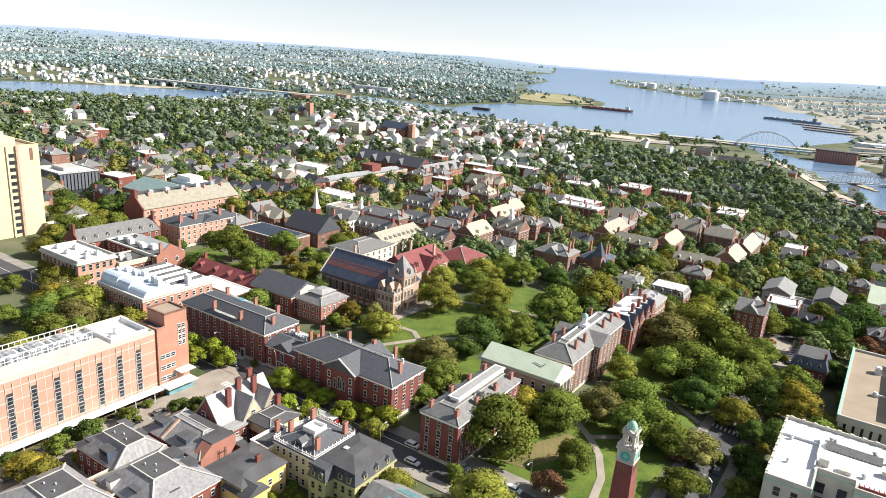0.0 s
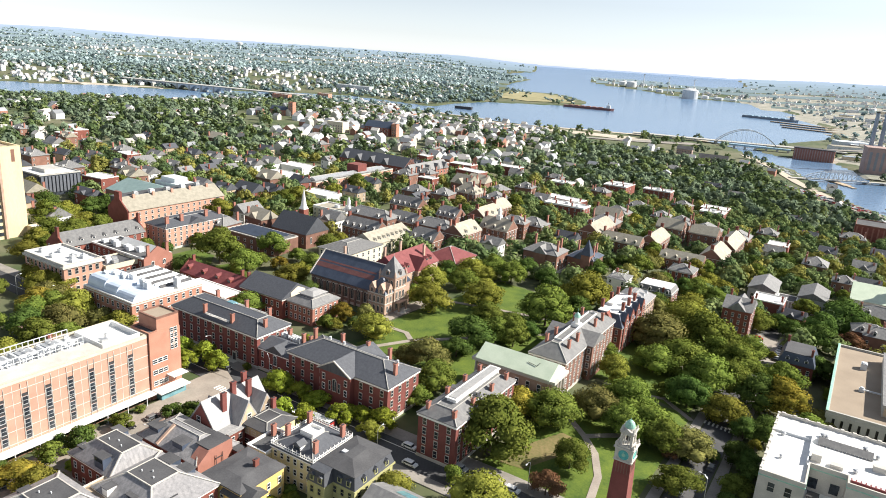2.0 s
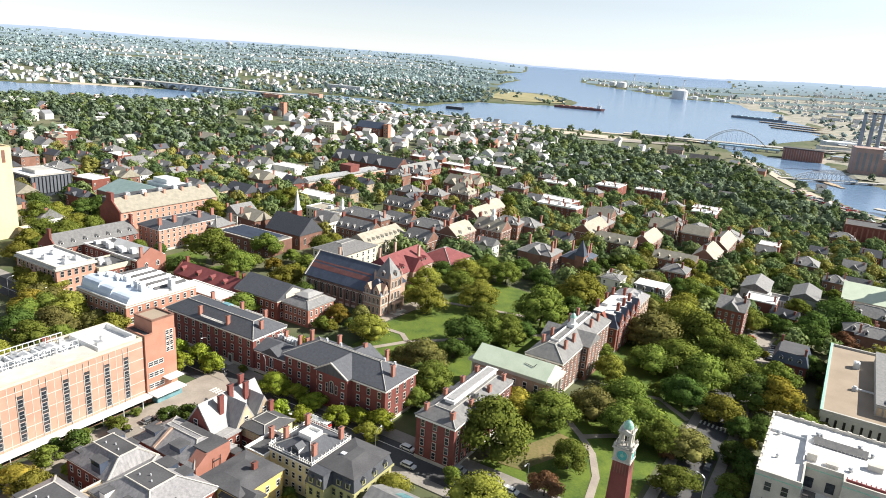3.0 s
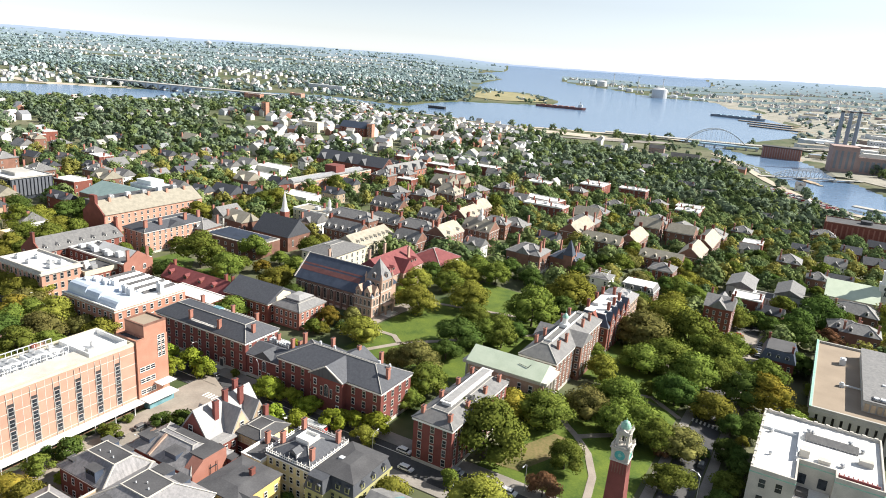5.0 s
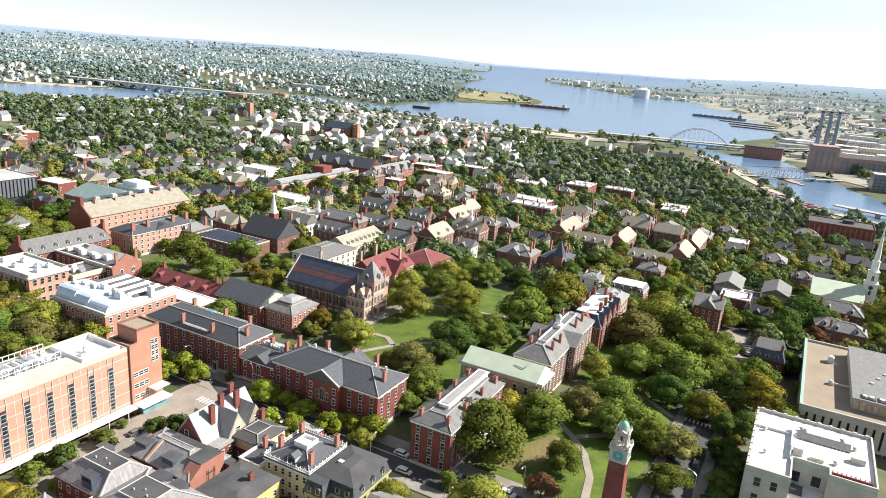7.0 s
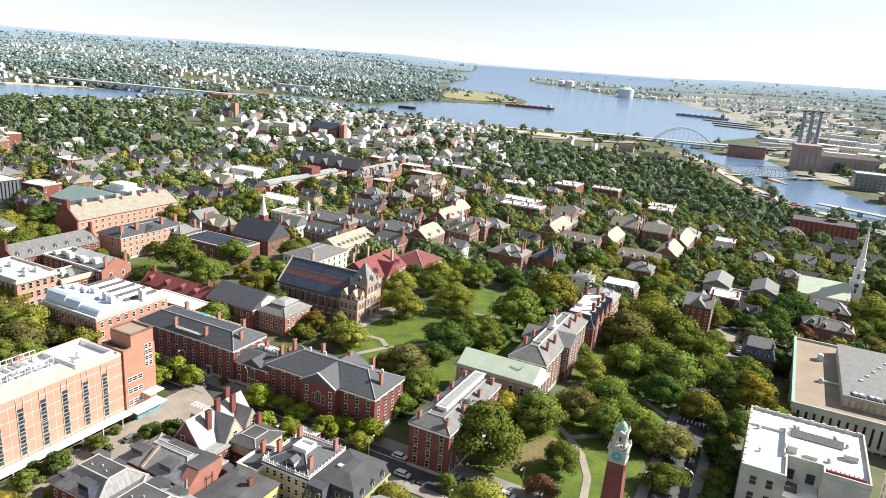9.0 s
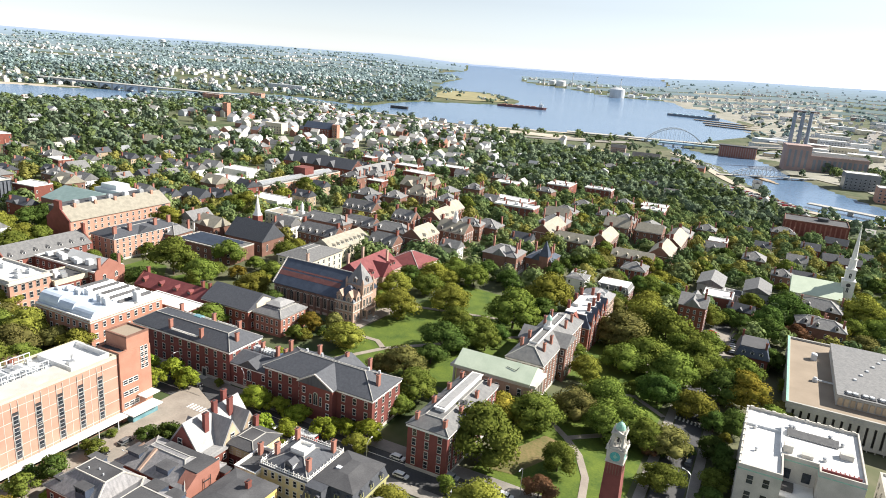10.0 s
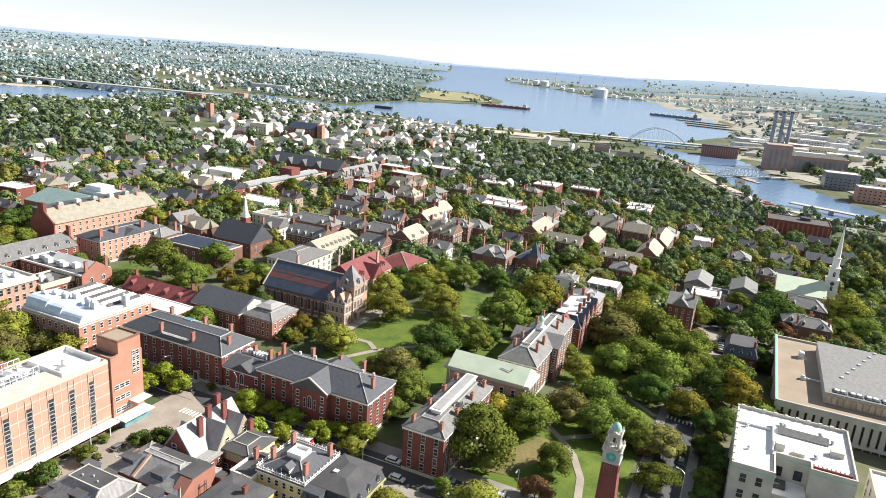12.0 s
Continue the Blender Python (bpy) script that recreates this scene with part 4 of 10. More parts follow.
def clock_tower():
    b, w, d = block("clock_tower", "tall red brick clock tower with stone belfry and copper dome", "tower", -32.2, -27.4, 155.4, 160.2)
    b.scale = (0.93, 0.93, 0.918)
    part("shaft", Shape().frustum(-3.1, 3.1, -3.1, 3.1, -2, 1.5, 0.2, 0.2, 1).frustum(-2.75, 2.75, -2.75, 2.75, 1.5, 17.3, 0.45, 0.45), [BRICK_DARK, STONE], b)
    s = Shape()
    for side in range(4):
        c, q = math.cos(side * math.pi / 2), math.sin(side * math.pi / 2)
        for i in range(-2, 3):
            a = i * 0.75
            p = [(a - 0.12, -2.42), (a + 0.12, -2.42), (a + 0.12, -2.30), (a - 0.12, -2.30)]
            r = [(x * c - y * q, x * q + y * c) for x, y in p]
            s.solid([(x, y, 13.8) for x, y in r] + [(x, y, 16.8) for x, y in r], [(3, 2, 1, 0), (4, 5, 6, 7), (0, 1, 5, 4), (1, 2, 6, 5), (2, 3, 7, 6), (3, 0, 4, 7)])
    part("brick_ribs", s, BRICK_BROWN, b)
    part("clock_stage", Shape().box(-2.55, 2.55, -2.55, 2.55, 17.3, 17.8).box(-2.25, 2.25, -2.25, 2.25, 17.8, 20.9).box(-2.5, 2.5, -2.5, 2.5, 20.9, 21.2).box(-2.8, 2.8, -2.8, 2.8, 21.2, 21.6), STONE, b)
    for side in range(4):
        r = Matrix.Rotation(side * math.pi / 2, 4, "Z")
        face = part("clock_face", Shape().cyl(0, 0, 0, 0.1, 1.42, n=24), CLOCK_TEAL, b, "blue-green clock face", at=r @ Matrix.Translation((0, -2.27, 19.35)) @ Matrix.Rotation(math.pi / 2, 4, "X"))
        part("clock_rim", Shape().cyl(0, 0, 0, 0.06, 1.62, n=24), STONE, b, at=r @ Matrix.Translation((0, -2.25, 19.35)) @ Matrix.Rotation(math.pi / 2, 4, "X"))
        part("pointer", Shape().box(-0.05, 0.05, -0.1, 1.1, 0.1, 0.14), COPPER, face)
        part("pointer", Shape().box(-0.1, 0.75, -0.05, 0.05, 0.1, 0.14), COPPER, face)
        part("marker_ring", Shape().cyl(0, 0, 0.1, 0.12, 0.5, n=16), COPPER, face)
        for x in (-2.0, 2.0):
            part("pilaster", Shape().box(x - 0.25, x + 0.25, -2.45, -2.25, 17.8, 20.9).box(x - 0.32, x + 0.32, -2.5, -2.25, 20.5, 20.9), STONE, b, at=r)
        part("swag", Shape().box(-1.6, 1.6, -2.6, -2.45, 21.65, 22.0).box(-0.9, 0.9, -2.6, -2.45, 22.0, 22.3), STONE, b, at=r)
        for x in (-0.5, 0.5):
            part("column", Shape().cyl(x, -1.5, 22.1, 25.1, 0.15, 0.12, 8), STONE, b, at=r)
        part("arch_head", Shape().box(-1.3, 1.3, -1.6, -1.35, 25.1, 25.8).gable(-1.0, 1.0, -1.95, -1.4, 26.3, 0.6, "y", 0.1), STONE, b, at=r)
    part("belfry_base", Shape().box(-2.0, 2.0, -2.0, 2.0, 21.6, 22.1), STONE, b)
    for x in (-1.35, 1.35):
        for y in (-1.35, 1.35):
            part("belfry_pier", Shape().box(x - 0.34, x + 0.34, y - 0.34, y + 0.34, 22.1, 25.8).frustum(x - 0.5, x + 0.5, y - 0.5, y + 0.5, 25.5, 25.8, -0.1, -0.1), STONE, b)
            part("urn", Shape().cyl(x * 1.72, y * 1.72, 21.6, 22.3, 0.28, 0.42, 8).cyl(x * 1.72, y * 1.72, 22.3, 23.1, 0.42, 0.05, 8), STONE, b)
            part("scroll", Shape().beam((x * 1.55, y * 1.55, 21.7), (x * 1.1, y * 1.1, 23.4), 0.28), STONE, b)
            part("finial", Shape().cyl(x * 1.2, y * 1.2, 26.3, 26.8, 0.2, 0.3, 8).cyl(x * 1.2, y * 1.2, 26.8, 27.5, 0.3, 0.04, 8), STONE, b)
    part("bell", Shape().cyl(0, 0, 23.0, 24.2, 0.62, 0.36, 12), METAL_DARK, b)
    part("entablature", Shape().box(-1.75, 1.75, -1.75, 1.75, 25.8, 26.1).box(-2.05, 2.05, -2.05, 2.05, 26.1, 26.35), STONE, b)
    part("drum", Shape().cyl(0, 0, 26.35, 27.0, 1.5, 1.4, 16), STONE, b)
    s = Shape()
    prof = [(1.4, 27.0), (1.38, 27.5), (1.2, 28.1), (0.85, 28.65), (0.4, 29.0), (0.12, 29.1)]
    for (r0, z0), (r1, z1) in zip(prof, prof[1:]):
        s.cyl(0, 0, z0, z1, r0, r1, 16)
    part("dome", s.cyl(0, 0, 29.1, 29.7, 0.12, 0.05, 8), COPPER, b)


clock_tower()


# ---- the stone hall and its neighbours on the green ----
def stone_hall():
    b, w, d = block("stone_hall", "pink granite assembly hall with steep blue slate roof and tower", "building", -198, -154, 224, 243)
    eave, rise = 9.0, 9.2
    x0, x1, front = -w / 2, w / 2 - 10, -d / 2
    walls(b, w - 10, d, eave, STONE_BROWN, cx=-5, plinth=STONE)
    part("roof", Shape().gable(x0 - 0.4, x1 + 4, front - 0.7, d / 2 + 0.7, eave, rise, "x", 0.35), SLATE_BLUE, b)
    gable_wall(b, x0, x1 + 1.6, front, d / 2, eave, rise - 0.3, "x", STONE_BROWN)
    slope = rise / (d / 2 + 0.7)
    for y0, y1 in ((-6.7, -4.9), (-4.3, -3.7)):                       # courses of red slate laid in the blue
        z0, z1 = eave + 0.35 + (front - 0.7) * -slope + y0 * slope + 0.05, eave + 0.35 + (front - 0.7) * -slope + y1 * slope + 0.05
        part("slate_band", Shape().solid([(x0 - 0.3, y0, z0), (x1 - 1, y0, z0), (x1 - 1, y1, z1), (x0 - 0.3, y1, z1), (x0 - 0.3, y0, z0 - 0.1), (x1 - 1, y0, z0 - 0.1), (x1 - 1, y1, z1 - 0.1), (x0 - 0.3, y1, z1 - 0.1)],
                                         [(0, 1, 2, 3), (7, 6, 5, 4), (0, 4, 5, 1), (2, 6, 7, 3), (1, 5, 6, 2), (3, 7, 4, 0)]), SLATE_RED, b, "band of red slate")
    part("ridge_cap", Shape().beam((x0 - 0.4, 0, eave + rise + 0.4), (x1 + 3, 0, eave + rise + 0.4), 0.35), CONCRETE, b)
    part("gable_coping", Shape().beam((x0 - 0.3, front - 0.7, eave + 0.5), (x0 - 0.3, 0, eave + rise + 0.6), 0.5).beam((x0 - 0.3, d / 2 + 0.7, eave + 0.5), (x0 - 0.3, 0, eave + rise + 0.6), 0.5), STONE, b)
    windows(b, w - 10, d, "front", 9, 1, 1.5, 4.0, 3.0, 1, STONE, "arch", 2.5, cx=-5)
    windows(b, w - 10, d, "back", 9, 1, 1.5, 4.0, 3.0, 1, STONE, "arch", 2.5, cx=-5)
    for i in range(10):
        part("buttress", Shape().frustum(x0 + 0.6 + i * 3.6, x0 + 1.4 + i * 3.6, front - 1.0, front, -2, 8.4, 0.1, 0.3).box(x0 + 0.5 + i * 3.6, x0 + 1.5 + i * 3.6, front - 0.8, front, 7.6, 8.0, 1), [STONE_BROWN, STONE], b)
    part("sill_course", Shape().box(x0, x1, front - 0.15, front, 2.5, 2.8), STONE, b)
    # the gabled entrance front beside the tower
    part("front_block", Shape().box(w / 2 - 11, w / 2 - 1, front + 1, d / 2 - 2, -2, 11.5), STONE_PINK, b)
    part("front_roof", Shape().gable(w / 2 - 12, w / 2 - 0.6, front + 4, d / 2 - 1.6, 11.5, 5.5, "x"), SLATE_BLUE, b)
    gable_wall(b, w / 2 - 11, w / 2 - 1, front + 4.4, d / 2 - 2, 11.6, 5.2, "x", STONE_PINK)
    part("stair_wing", Shape().box(w / 2 - 9.6, w / 2 - 0.6, front - 1.6, front + 4, -2, 9.6), STONE_PINK, b)
    part("wing_cornice", Shape().ring(w / 2 - 9.9, w / 2 - 0.3, front - 1.9, front + 4, 9.1, 9.7, 0.4).ring(w / 2 - 9.8, w / 2 - 0.4, front - 1.8, front + 4, 5.0, 5.3, 0.3), STONE, b)
    part("wing_roof", Shape().frustum(w / 2 - 10, w / 2 - 0.2, front - 2, front + 6, 9.7, 15.5, 4.2, 3.6), SLATE_BLUE, b)
    for x in (w / 2 - 7.4, w / 2 - 2.8):
        part("wing_gable", Shape().box(x - 1.5, x + 1.5, front - 1.9, front + 1.5, 9.6, 11.6).gable(x - 1.7, x + 1.7, front - 2.1, front + 2.4, 11.6, 2.6, "y", 0.1), STONE_PINK, b)
        part("window", window_mesh(1.0, 1.7, STONE, "arch"), None, b, at=Matrix.Translation((x, front - 1.92, 9.8)))
    part("wing_gable", Shape().box(w / 2 - 3.2, w / 2 - 0.2, front - 0.2, front + 2.8, 9.6, 11.6).gable(w / 2 - 4, w / 2, front - 0.4, front + 3.0, 11.6, 2.6, "x", 0.1), STONE_PINK, b)
    part("window", window_mesh(1.0, 1.7, STONE, "arch"), None, b, at=Matrix.Translation((w / 2 - 0.18, front + 1.3, 9.8)) @ Matrix.Rotation(math.pi / 2, 4, "Z"))
    for k in range(2):
        for i in range(4):
            part("window", window_mesh(1.0, 2.2, STONE, "arch"), None, b, at=Matrix.Translation((w / 2 - 8.5 + 2.2 * i, front - 1.6, 1.4 + 4.2 * k)))
        for i in range(2):
            part("window", window_mesh(1.0, 2.2, STONE, "arch"), None, b, at=Matrix.Translation((w / 2 - 0.6, front + 0.2 + 2.2 * i, 1.4 + 4.2 * k)) @ Matrix.Rotation(math.pi / 2, 4, "Z"))
    t0, t1, ty0, ty1 = w / 2 - 8, w / 2, front + 4.2, front + 12.2
    part("tower", Shape().box(t0, t1, ty0, ty1, -2, 15.6).ring(t0 - 0.3, t1 + 0.3, ty0 - 0.3, ty1 + 0.3, 15.0, 15.8, 0.6), STONE_PINK, b)
    part("tower_course", Shape().ring(t0 - 0.1, t1 + 0.12, ty0 - 0.12, ty1 + 0.12, 5.2, 5.6, 0.3).ring(t0 - 0.1, t1 + 0.12, ty0 - 0.12, ty1 + 0.12, 10.4, 10.8, 0.3), STONE, b)
    part("tower_roof", Shape().frustum(t0 - 0.5, t1 + 0.5, ty0 - 0.5, ty1 + 0.5, 15.8, 24.0, 4.3, 4.3), SLATE_PALE, b)
    part("finial", Shape().cyl((t0 + t1) / 2, (ty0 + ty1) / 2, 23.8, 25.4, 0.12, 0.04, 6), COPPER, b)
    for x, y in ((t0, ty0), (t1, ty0), (t0, ty1), (t1, ty1)):
        part("pinnacle", Shape().cyl(x, y, 12, 16.6, 0.6, 0.6, 8).cyl(x, y, 16.6, 18.6, 0.7, 0.05, 8), STONE_PINK, b)
    dormer(b, t1 + 0.1, (ty0 + ty1) / 2, 16.2, 1.8, 2.0, 2.6, math.pi / 2, STONE_PINK, SLATE_PALE)
    dormer(b, (t0 + t1) / 2, ty0 - 0.1, 16.2, 1.8, 2.0, 2.6, 0.0, STONE_PINK, SLATE_PALE)
    for z in (1.6, 6.2, 11.4):
        for i in range(3):
            part("window", window_mesh(1.2, 2.5, STONE, "arch"), None, b, at=Matrix.Translation((t1 + 0.01, ty0 + 1.6 + 2.4 * i, z)) @ Matrix.Rotation(math.pi / 2, 4, "Z"))
            part("window", window_mesh(1.2, 2.5, STONE, "arch"), None, b, at=Matrix.Translation((t0 + 1.6 + 2.4 * i, ty0 - 0.01, z)))
    part("porch", Shape().box(t1, t1 + 2.2, ty0 + 1, ty1 - 1, 4.2, 4.8).box(t1 + 1.6, t1 + 2.2, ty0 + 1, ty0 + 1.8, -2, 4.2).box(t1 + 1.6, t1 + 2.2, ty1 - 1.8, ty1 - 1, -2, 4.2), STONE_PINK, b)
    part("steps", Shape().box(t1, t1 + 4.2, ty0 + 0.4, ty1 - 0.4, -1, 0.35).box(t1, t1 + 3.4, ty0 + 0.4, ty1 - 0.4, 0.35, 0.6), STONE, b)
    chimney(b, -16, 6.5, 11, 20, STONE_PINK)
    # red-roofed hall
    r, w, d = block("red_roofed_hall", "pink stone hall with red tiled roofs and gabled dormers", "building", -182, -163.5, 246, 277)
    walls(r, w, d, 10.5, STONE_PINK, plinth=STONE)
    cornice(r, w, d, 10.5, STONE)
    part("roof", Shape().gable(-w / 2 - 0.6, w / 2 + 0.6, -d / 2 - 0.5, d / 2 + 0.5, 10.5, 7.0, "y", 0.3), ROOF_RED, r)
    gable_wall(r, -w / 2, w / 2, -d / 2, d / 2, 10.5, 6.8, "y", STONE_PINK)
    part("wing_roof", Shape().gable(0, w / 2 + 2.4, -5, 5, 10.5, 5.4, "x"), ROOF_RED, r)
    part("wing", Shape().box(w / 2, w / 2 + 2, -4.6, 4.6, -2, 10.5), STONE_PINK, r)
    gable_wall(r, 0, w / 2 + 2, -4.6, 4.6, 10.5, 5.0, "x", STONE_PINK)
    for y in (-11, -7.5, 8, 11.5):
        dormer(r, w / 2 - 1.5, y, 11.2, 2.0, 2.2, 3, math.pi / 2, STONE_PINK, ROOF_RED)
    windows(r, w, d, "right", 8, 2, 1.1, 2.2, 1.6, 4.2, STONE, "arch", 2)
    windows(r, w, d, "front", 5, 2, 1.1, 2.2, 1.6, 4.2, STONE, "arch", 2)
    for x, y in ((-6, -8), (5, 9), (-7, 6)):
        chimney(r, x, y, 12, 19.5, STONE_PINK)
    r, w, d = block("red_roofed_annex", "low stone annex with hipped red tile roof", "building", -178, -158.5, 286, 307)
    walls(r, w, d, 8, CREAM)
    hip(r, w, d, 8, 5.0, ROOF_RED, 0.6, 0.4)
    windows(r, w, d, "right", 6, 2, 1.1, 1.9, 1.2, 3.4, margin=2)
    windows(r, w, d, "front", 5, 2, 1.1, 1.9, 1.2, 3.4, margin=2)
    # the brick hall with a ridged slate roof and its square wing
    b, w, d = block("gabled_brick_hall", "red brick hall with grey slate gable roof", "building", -208.5, -184, 191.5, 209)
    walls(b, w, d, 8.5, BRICK)
    cornice(b, w, d, 8.5, STONE)
    part("roof", Shape().gable(-w / 2 - 0.3, w / 2 + 0.3, -d / 2 - 0.6, d / 2 + 0.6, 8.5, 5.0, "x"), SLATE, b)
    gable_wall(b, -w / 2, w / 2, -d / 2, d / 2, 8.6, 4.8, "x", BRICK)
    part("clerestory", Shape().box(w / 2, w / 2 + 0.5, -4.2, 4.2, 8.5, 10.4).gable(w / 2, w / 2 + 0.5, -4.2, 4.2, 10.4, 1.9, "x", 0.1), CREAM, b)
    windows(b, w, d, "front", 7, 2, 1.1, 2.0, 1.2, 3.7, margin=2.5)
    windows(b, w, d, "right", 3, 2, 1.1, 2.0, 1.2, 3.7, margin=2.5)
    b, w, d = block("square_brick_wing", "orange brick wing with low grey hipped roof and lantern", "building", -183.3, -169.5, 194, 209.5)
    walls(b, w, d, 8, BRICK_ORANGE)
    cornice(b, w, d, 8, STONE)
    hip(b, w, d, 8, 2.0, SLATE_PALE, 0.7, 4.2)
    part("lantern", Shape().box(-3.6, 3.6, -4.0, 4.0, 9.9, 11.2).frustum(-4.2, 4.2, -4.6, 4.6, 11.2, 12.3, 2.6, 2.6), SLATE_LIGHT, b)
    for side in SIDES:
        windows(b, w, d, side, 5, 2, 1.0, 1.9, 1.2, 3.5, style="stone", margin=2)


stone_hall()


# ---- libraries at the foot of the front green ----
def libraries():
    b, w, d = block("marble_library", "pale stone library with white roof, green copper edge and light court", "building", -1, 30.7, 183.5, 222)
    h = 15.5
    part("wall", Shape().box(-w / 2, w / 2, -d / 2 + 12, d / 2, -4, h).box(-w / 2, -w / 2 + 11.2, -d / 2, -d / 2 + 12, -4, h).box(w / 2 - 11.5, w / 2, -d / 2 + 8, -d / 2 + 12, -4, h), STONE, b)
    part("court_floor", Shape().box(-w / 2 + 11.2, w / 2 - 11.5, -d / 2 + 3, -d / 2 + 12, -4, 8.5), CONCRETE, b)
    part("court_roof", Shape().box(-w / 2 + 11.3, w / 2 - 11.6, -d / 2 + 3.2, -d / 2 + 11.9, 8.5, 8.7), MEMBRANE, b)
    part("roof", Shape().box(-w / 2 + 0.5, w / 2 - 0.5, -d / 2 + 12.4, d / 2 - 0.5, h, h + 0.15).box(-w / 2 + 0.5, -w / 2 + 10.7, -d / 2 + 0.5, -d / 2 + 12.4, h, h + 0.15).box(w / 2 - 11, w / 2 - 0.5, -d / 2 + 8.4, -d / 2 + 12.4, h, h + 0.15), MEMBRANE, b)
    p = Shape()
    for a, c, e, f in ((-w / 2, w / 2, d / 2 - 0.45, d / 2), (-w / 2, -w / 2 + 0.45, -d / 2, d / 2 - 0.45), (w / 2 - 0.45, w / 2, -d / 2 + 8, d / 2 - 0.45), (-w / 2 + 0.45, -w / 2 + 11.2, -d / 2, -d / 2 + 0.45),
                       (-w / 2 + 10.75, -w / 2 + 11.2, -d / 2 + 0.45, -d / 2 + 12), (w / 2 - 11.5, w / 2 - 0.45, -d / 2 + 8, -d / 2 + 8.45), (w / 2 - 11.5, w / 2 - 11.05, -d / 2 + 8.45, -d / 2 + 12), (-w / 2 + 10.75, w / 2 - 11.05, -d / 2 + 12, -d / 2 + 12.45)):
        p.box(a, c, e, f, h, h + 1.1)
        p.box(a - 0.08, c + 0.08, e - 0.08, f + 0.08, h - 0.5, h - 0.15, 1)
    part("parapet", p, [STONE, COPPER], b)
    for i in range(10):
        part("parapet_post", Shape().box(-w / 2 - 0.1, -w / 2 + 0.6, -d / 2 + 1 + i * 4.0, -d / 2 + 2 + i * 4.0, h, h + 1.35), STONE, b)
        part("parapet_post", Shape().box(-w / 2 + 1 + i * 3.2, -w / 2 + 2 + i * 3.2, d / 2 - 0.6, d / 2 + 0.1, h, h + 1.35), STONE, b)
    part("roof_screen", Shape().box(-w / 2 + 10.2, -w / 2 + 10.5, -d / 2 + 12, d / 2 - 8, h + 0.1, h + 1.6).box(-w / 2 + 0.5, -w / 2 + 10.2, d / 2 - 12, d / 2 - 11.8, h, h + 0.9), METAL_WHITE, b)
    sk = part("skylight", Shape().gable(-w / 2 + 12, w / 2 - 6, 6.5, 11, h + 0.3, 1.3, "x"), SLATE_PALE, b)
    s = Shape()
    for i in range(14):
        s.box(-w / 2 + 12.3 + i * 0.98, -w / 2 + 12.4 + i * 0.98, 6.4, 11.1, h + 0.2, h + 0.6)
    part("glazing_bar", s, METAL, sk)
    for x, y, q in ((-w / 2 + 13, 12.5, 0.7), (-2, 12.4, 0.6), (8, 12, 0.7), (-w / 2 + 3, 6, 0.5), (-w / 2 + 4, -8, 0.4), (11, 9, 0.5), (6, -3, 0.6)):
        part("roof_vent", Shape().cyl(x, y, h, h + 1.0, q, q, 8).cyl(x, y, h + 1.0, h + 1.3, q * 1.4, q * 0.8, 8), METAL, b)
    part("plant_box", Shape().box(-w / 2 + 11, -w / 2 + 13.5, -4, -1, h, h + 2.4).box(0, 3, -4.5, -2.5, h, h + 1.2).box(w / 2 - 6, w / 2 - 2.5, 1, 3, h, h + 1.8), STONE, b)
    s = Shape()
    for i in range(9):
        s.beam((w / 2 - 10.6 + i * 1.1, -d / 2 + 9, h + 0.5), (w / 2 - 10.6 + i * 1.1, -d / 2 + 12, h + 0.5), 0.3)
    part("roof_duct", s.box(w / 2 - 10.8, w / 2 - 1.2, -d / 2 + 9.4, -d / 2 + 9.8, h + 0.6, h + 1.3), ROOF_RED, b)
    for x in (-w / 2 + 3.5, -w / 2 + 7.6):
        for z in (1.5, 6.2, 11.2):
            part("window", window_mesh(1.6, 2.6, STONE, "stone"), None, b, at=Matrix.Translation((x, -d / 2, z)))
    for i in range(8):
        for z in (1.5, 6.2, 11.2):
            part("window", window_mesh(1.6, 2.6, STONE, "stone"), None, b, at=Matrix.Translation((-w / 2, -d / 2 + 4 + i * 4.3, z)) @ Matrix.Rotation(-math.pi / 2, 4, "Z"))
    for x in (-3.2, 2.0):
        part("court_window", Shape().box(x - 1.1, x + 1.1, -d / 2 + 11.8, -d / 2 + 12.05, 9.6, 12.6), GLASS, b)
    part("court_shed", Shape().box(-4, -1, -d / 2 + 6, -d / 2 + 9, 8.7, 10.2), METAL_DARK, b)
    # the concrete library
    b, w, d = block("concrete_library", "wide buff concrete library with slit windows and tan gravel roof", "building", 12, 66, 254, 326)
    h = 12.5
    walls(b, w - 3, d - 3, h - 0.2, METAL_DARK, base=-8)
    flat_roof(b, w, d, h, GRAVEL, CONCRETE, high=0.9, thick=0.6)
    part("fascia", Shape().ring(-w / 2 - 0.2, w / 2 + 0.2, -d / 2 - 0.2, d / 2 + 0.2, h - 1.5, h, 1.2), CONCRETE, b)
    part("copper_edge", Shape().box(-w / 2 - 0.3, -w / 2 + 0.5, -d / 2 - 0.3, d / 2 + 0.3, h + 1.0, h + 1.15), COPPER, b)
    for i in range(21):
        x = -w / 2 + 0.4 + i * 2.6
        part("fin", Shape().box(x, x + 1.75, -d / 2, -d / 2 + 1.0, 3.5, h - 1.2), CONCRETE, b)
        part("fin", Shape().box(x + 0.9, x + 1.2, -d / 2 + 0.3, -d / 2 + 1.0, -8, 2.6), CONCRETE, b)
    for i in range(27):
        y = -d / 2 + 0.8 + i * 2.6
        part("fin", Shape().box(-w / 2, -w / 2 + 1.0, y, y + 1.75, 3.5, h - 1.2), CONCRETE, b)
    part("floor_band", Shape().ring(-w / 2, w / 2, -d / 2, d / 2, 2.4, 3.6, 1.2), CONCRETE, b)
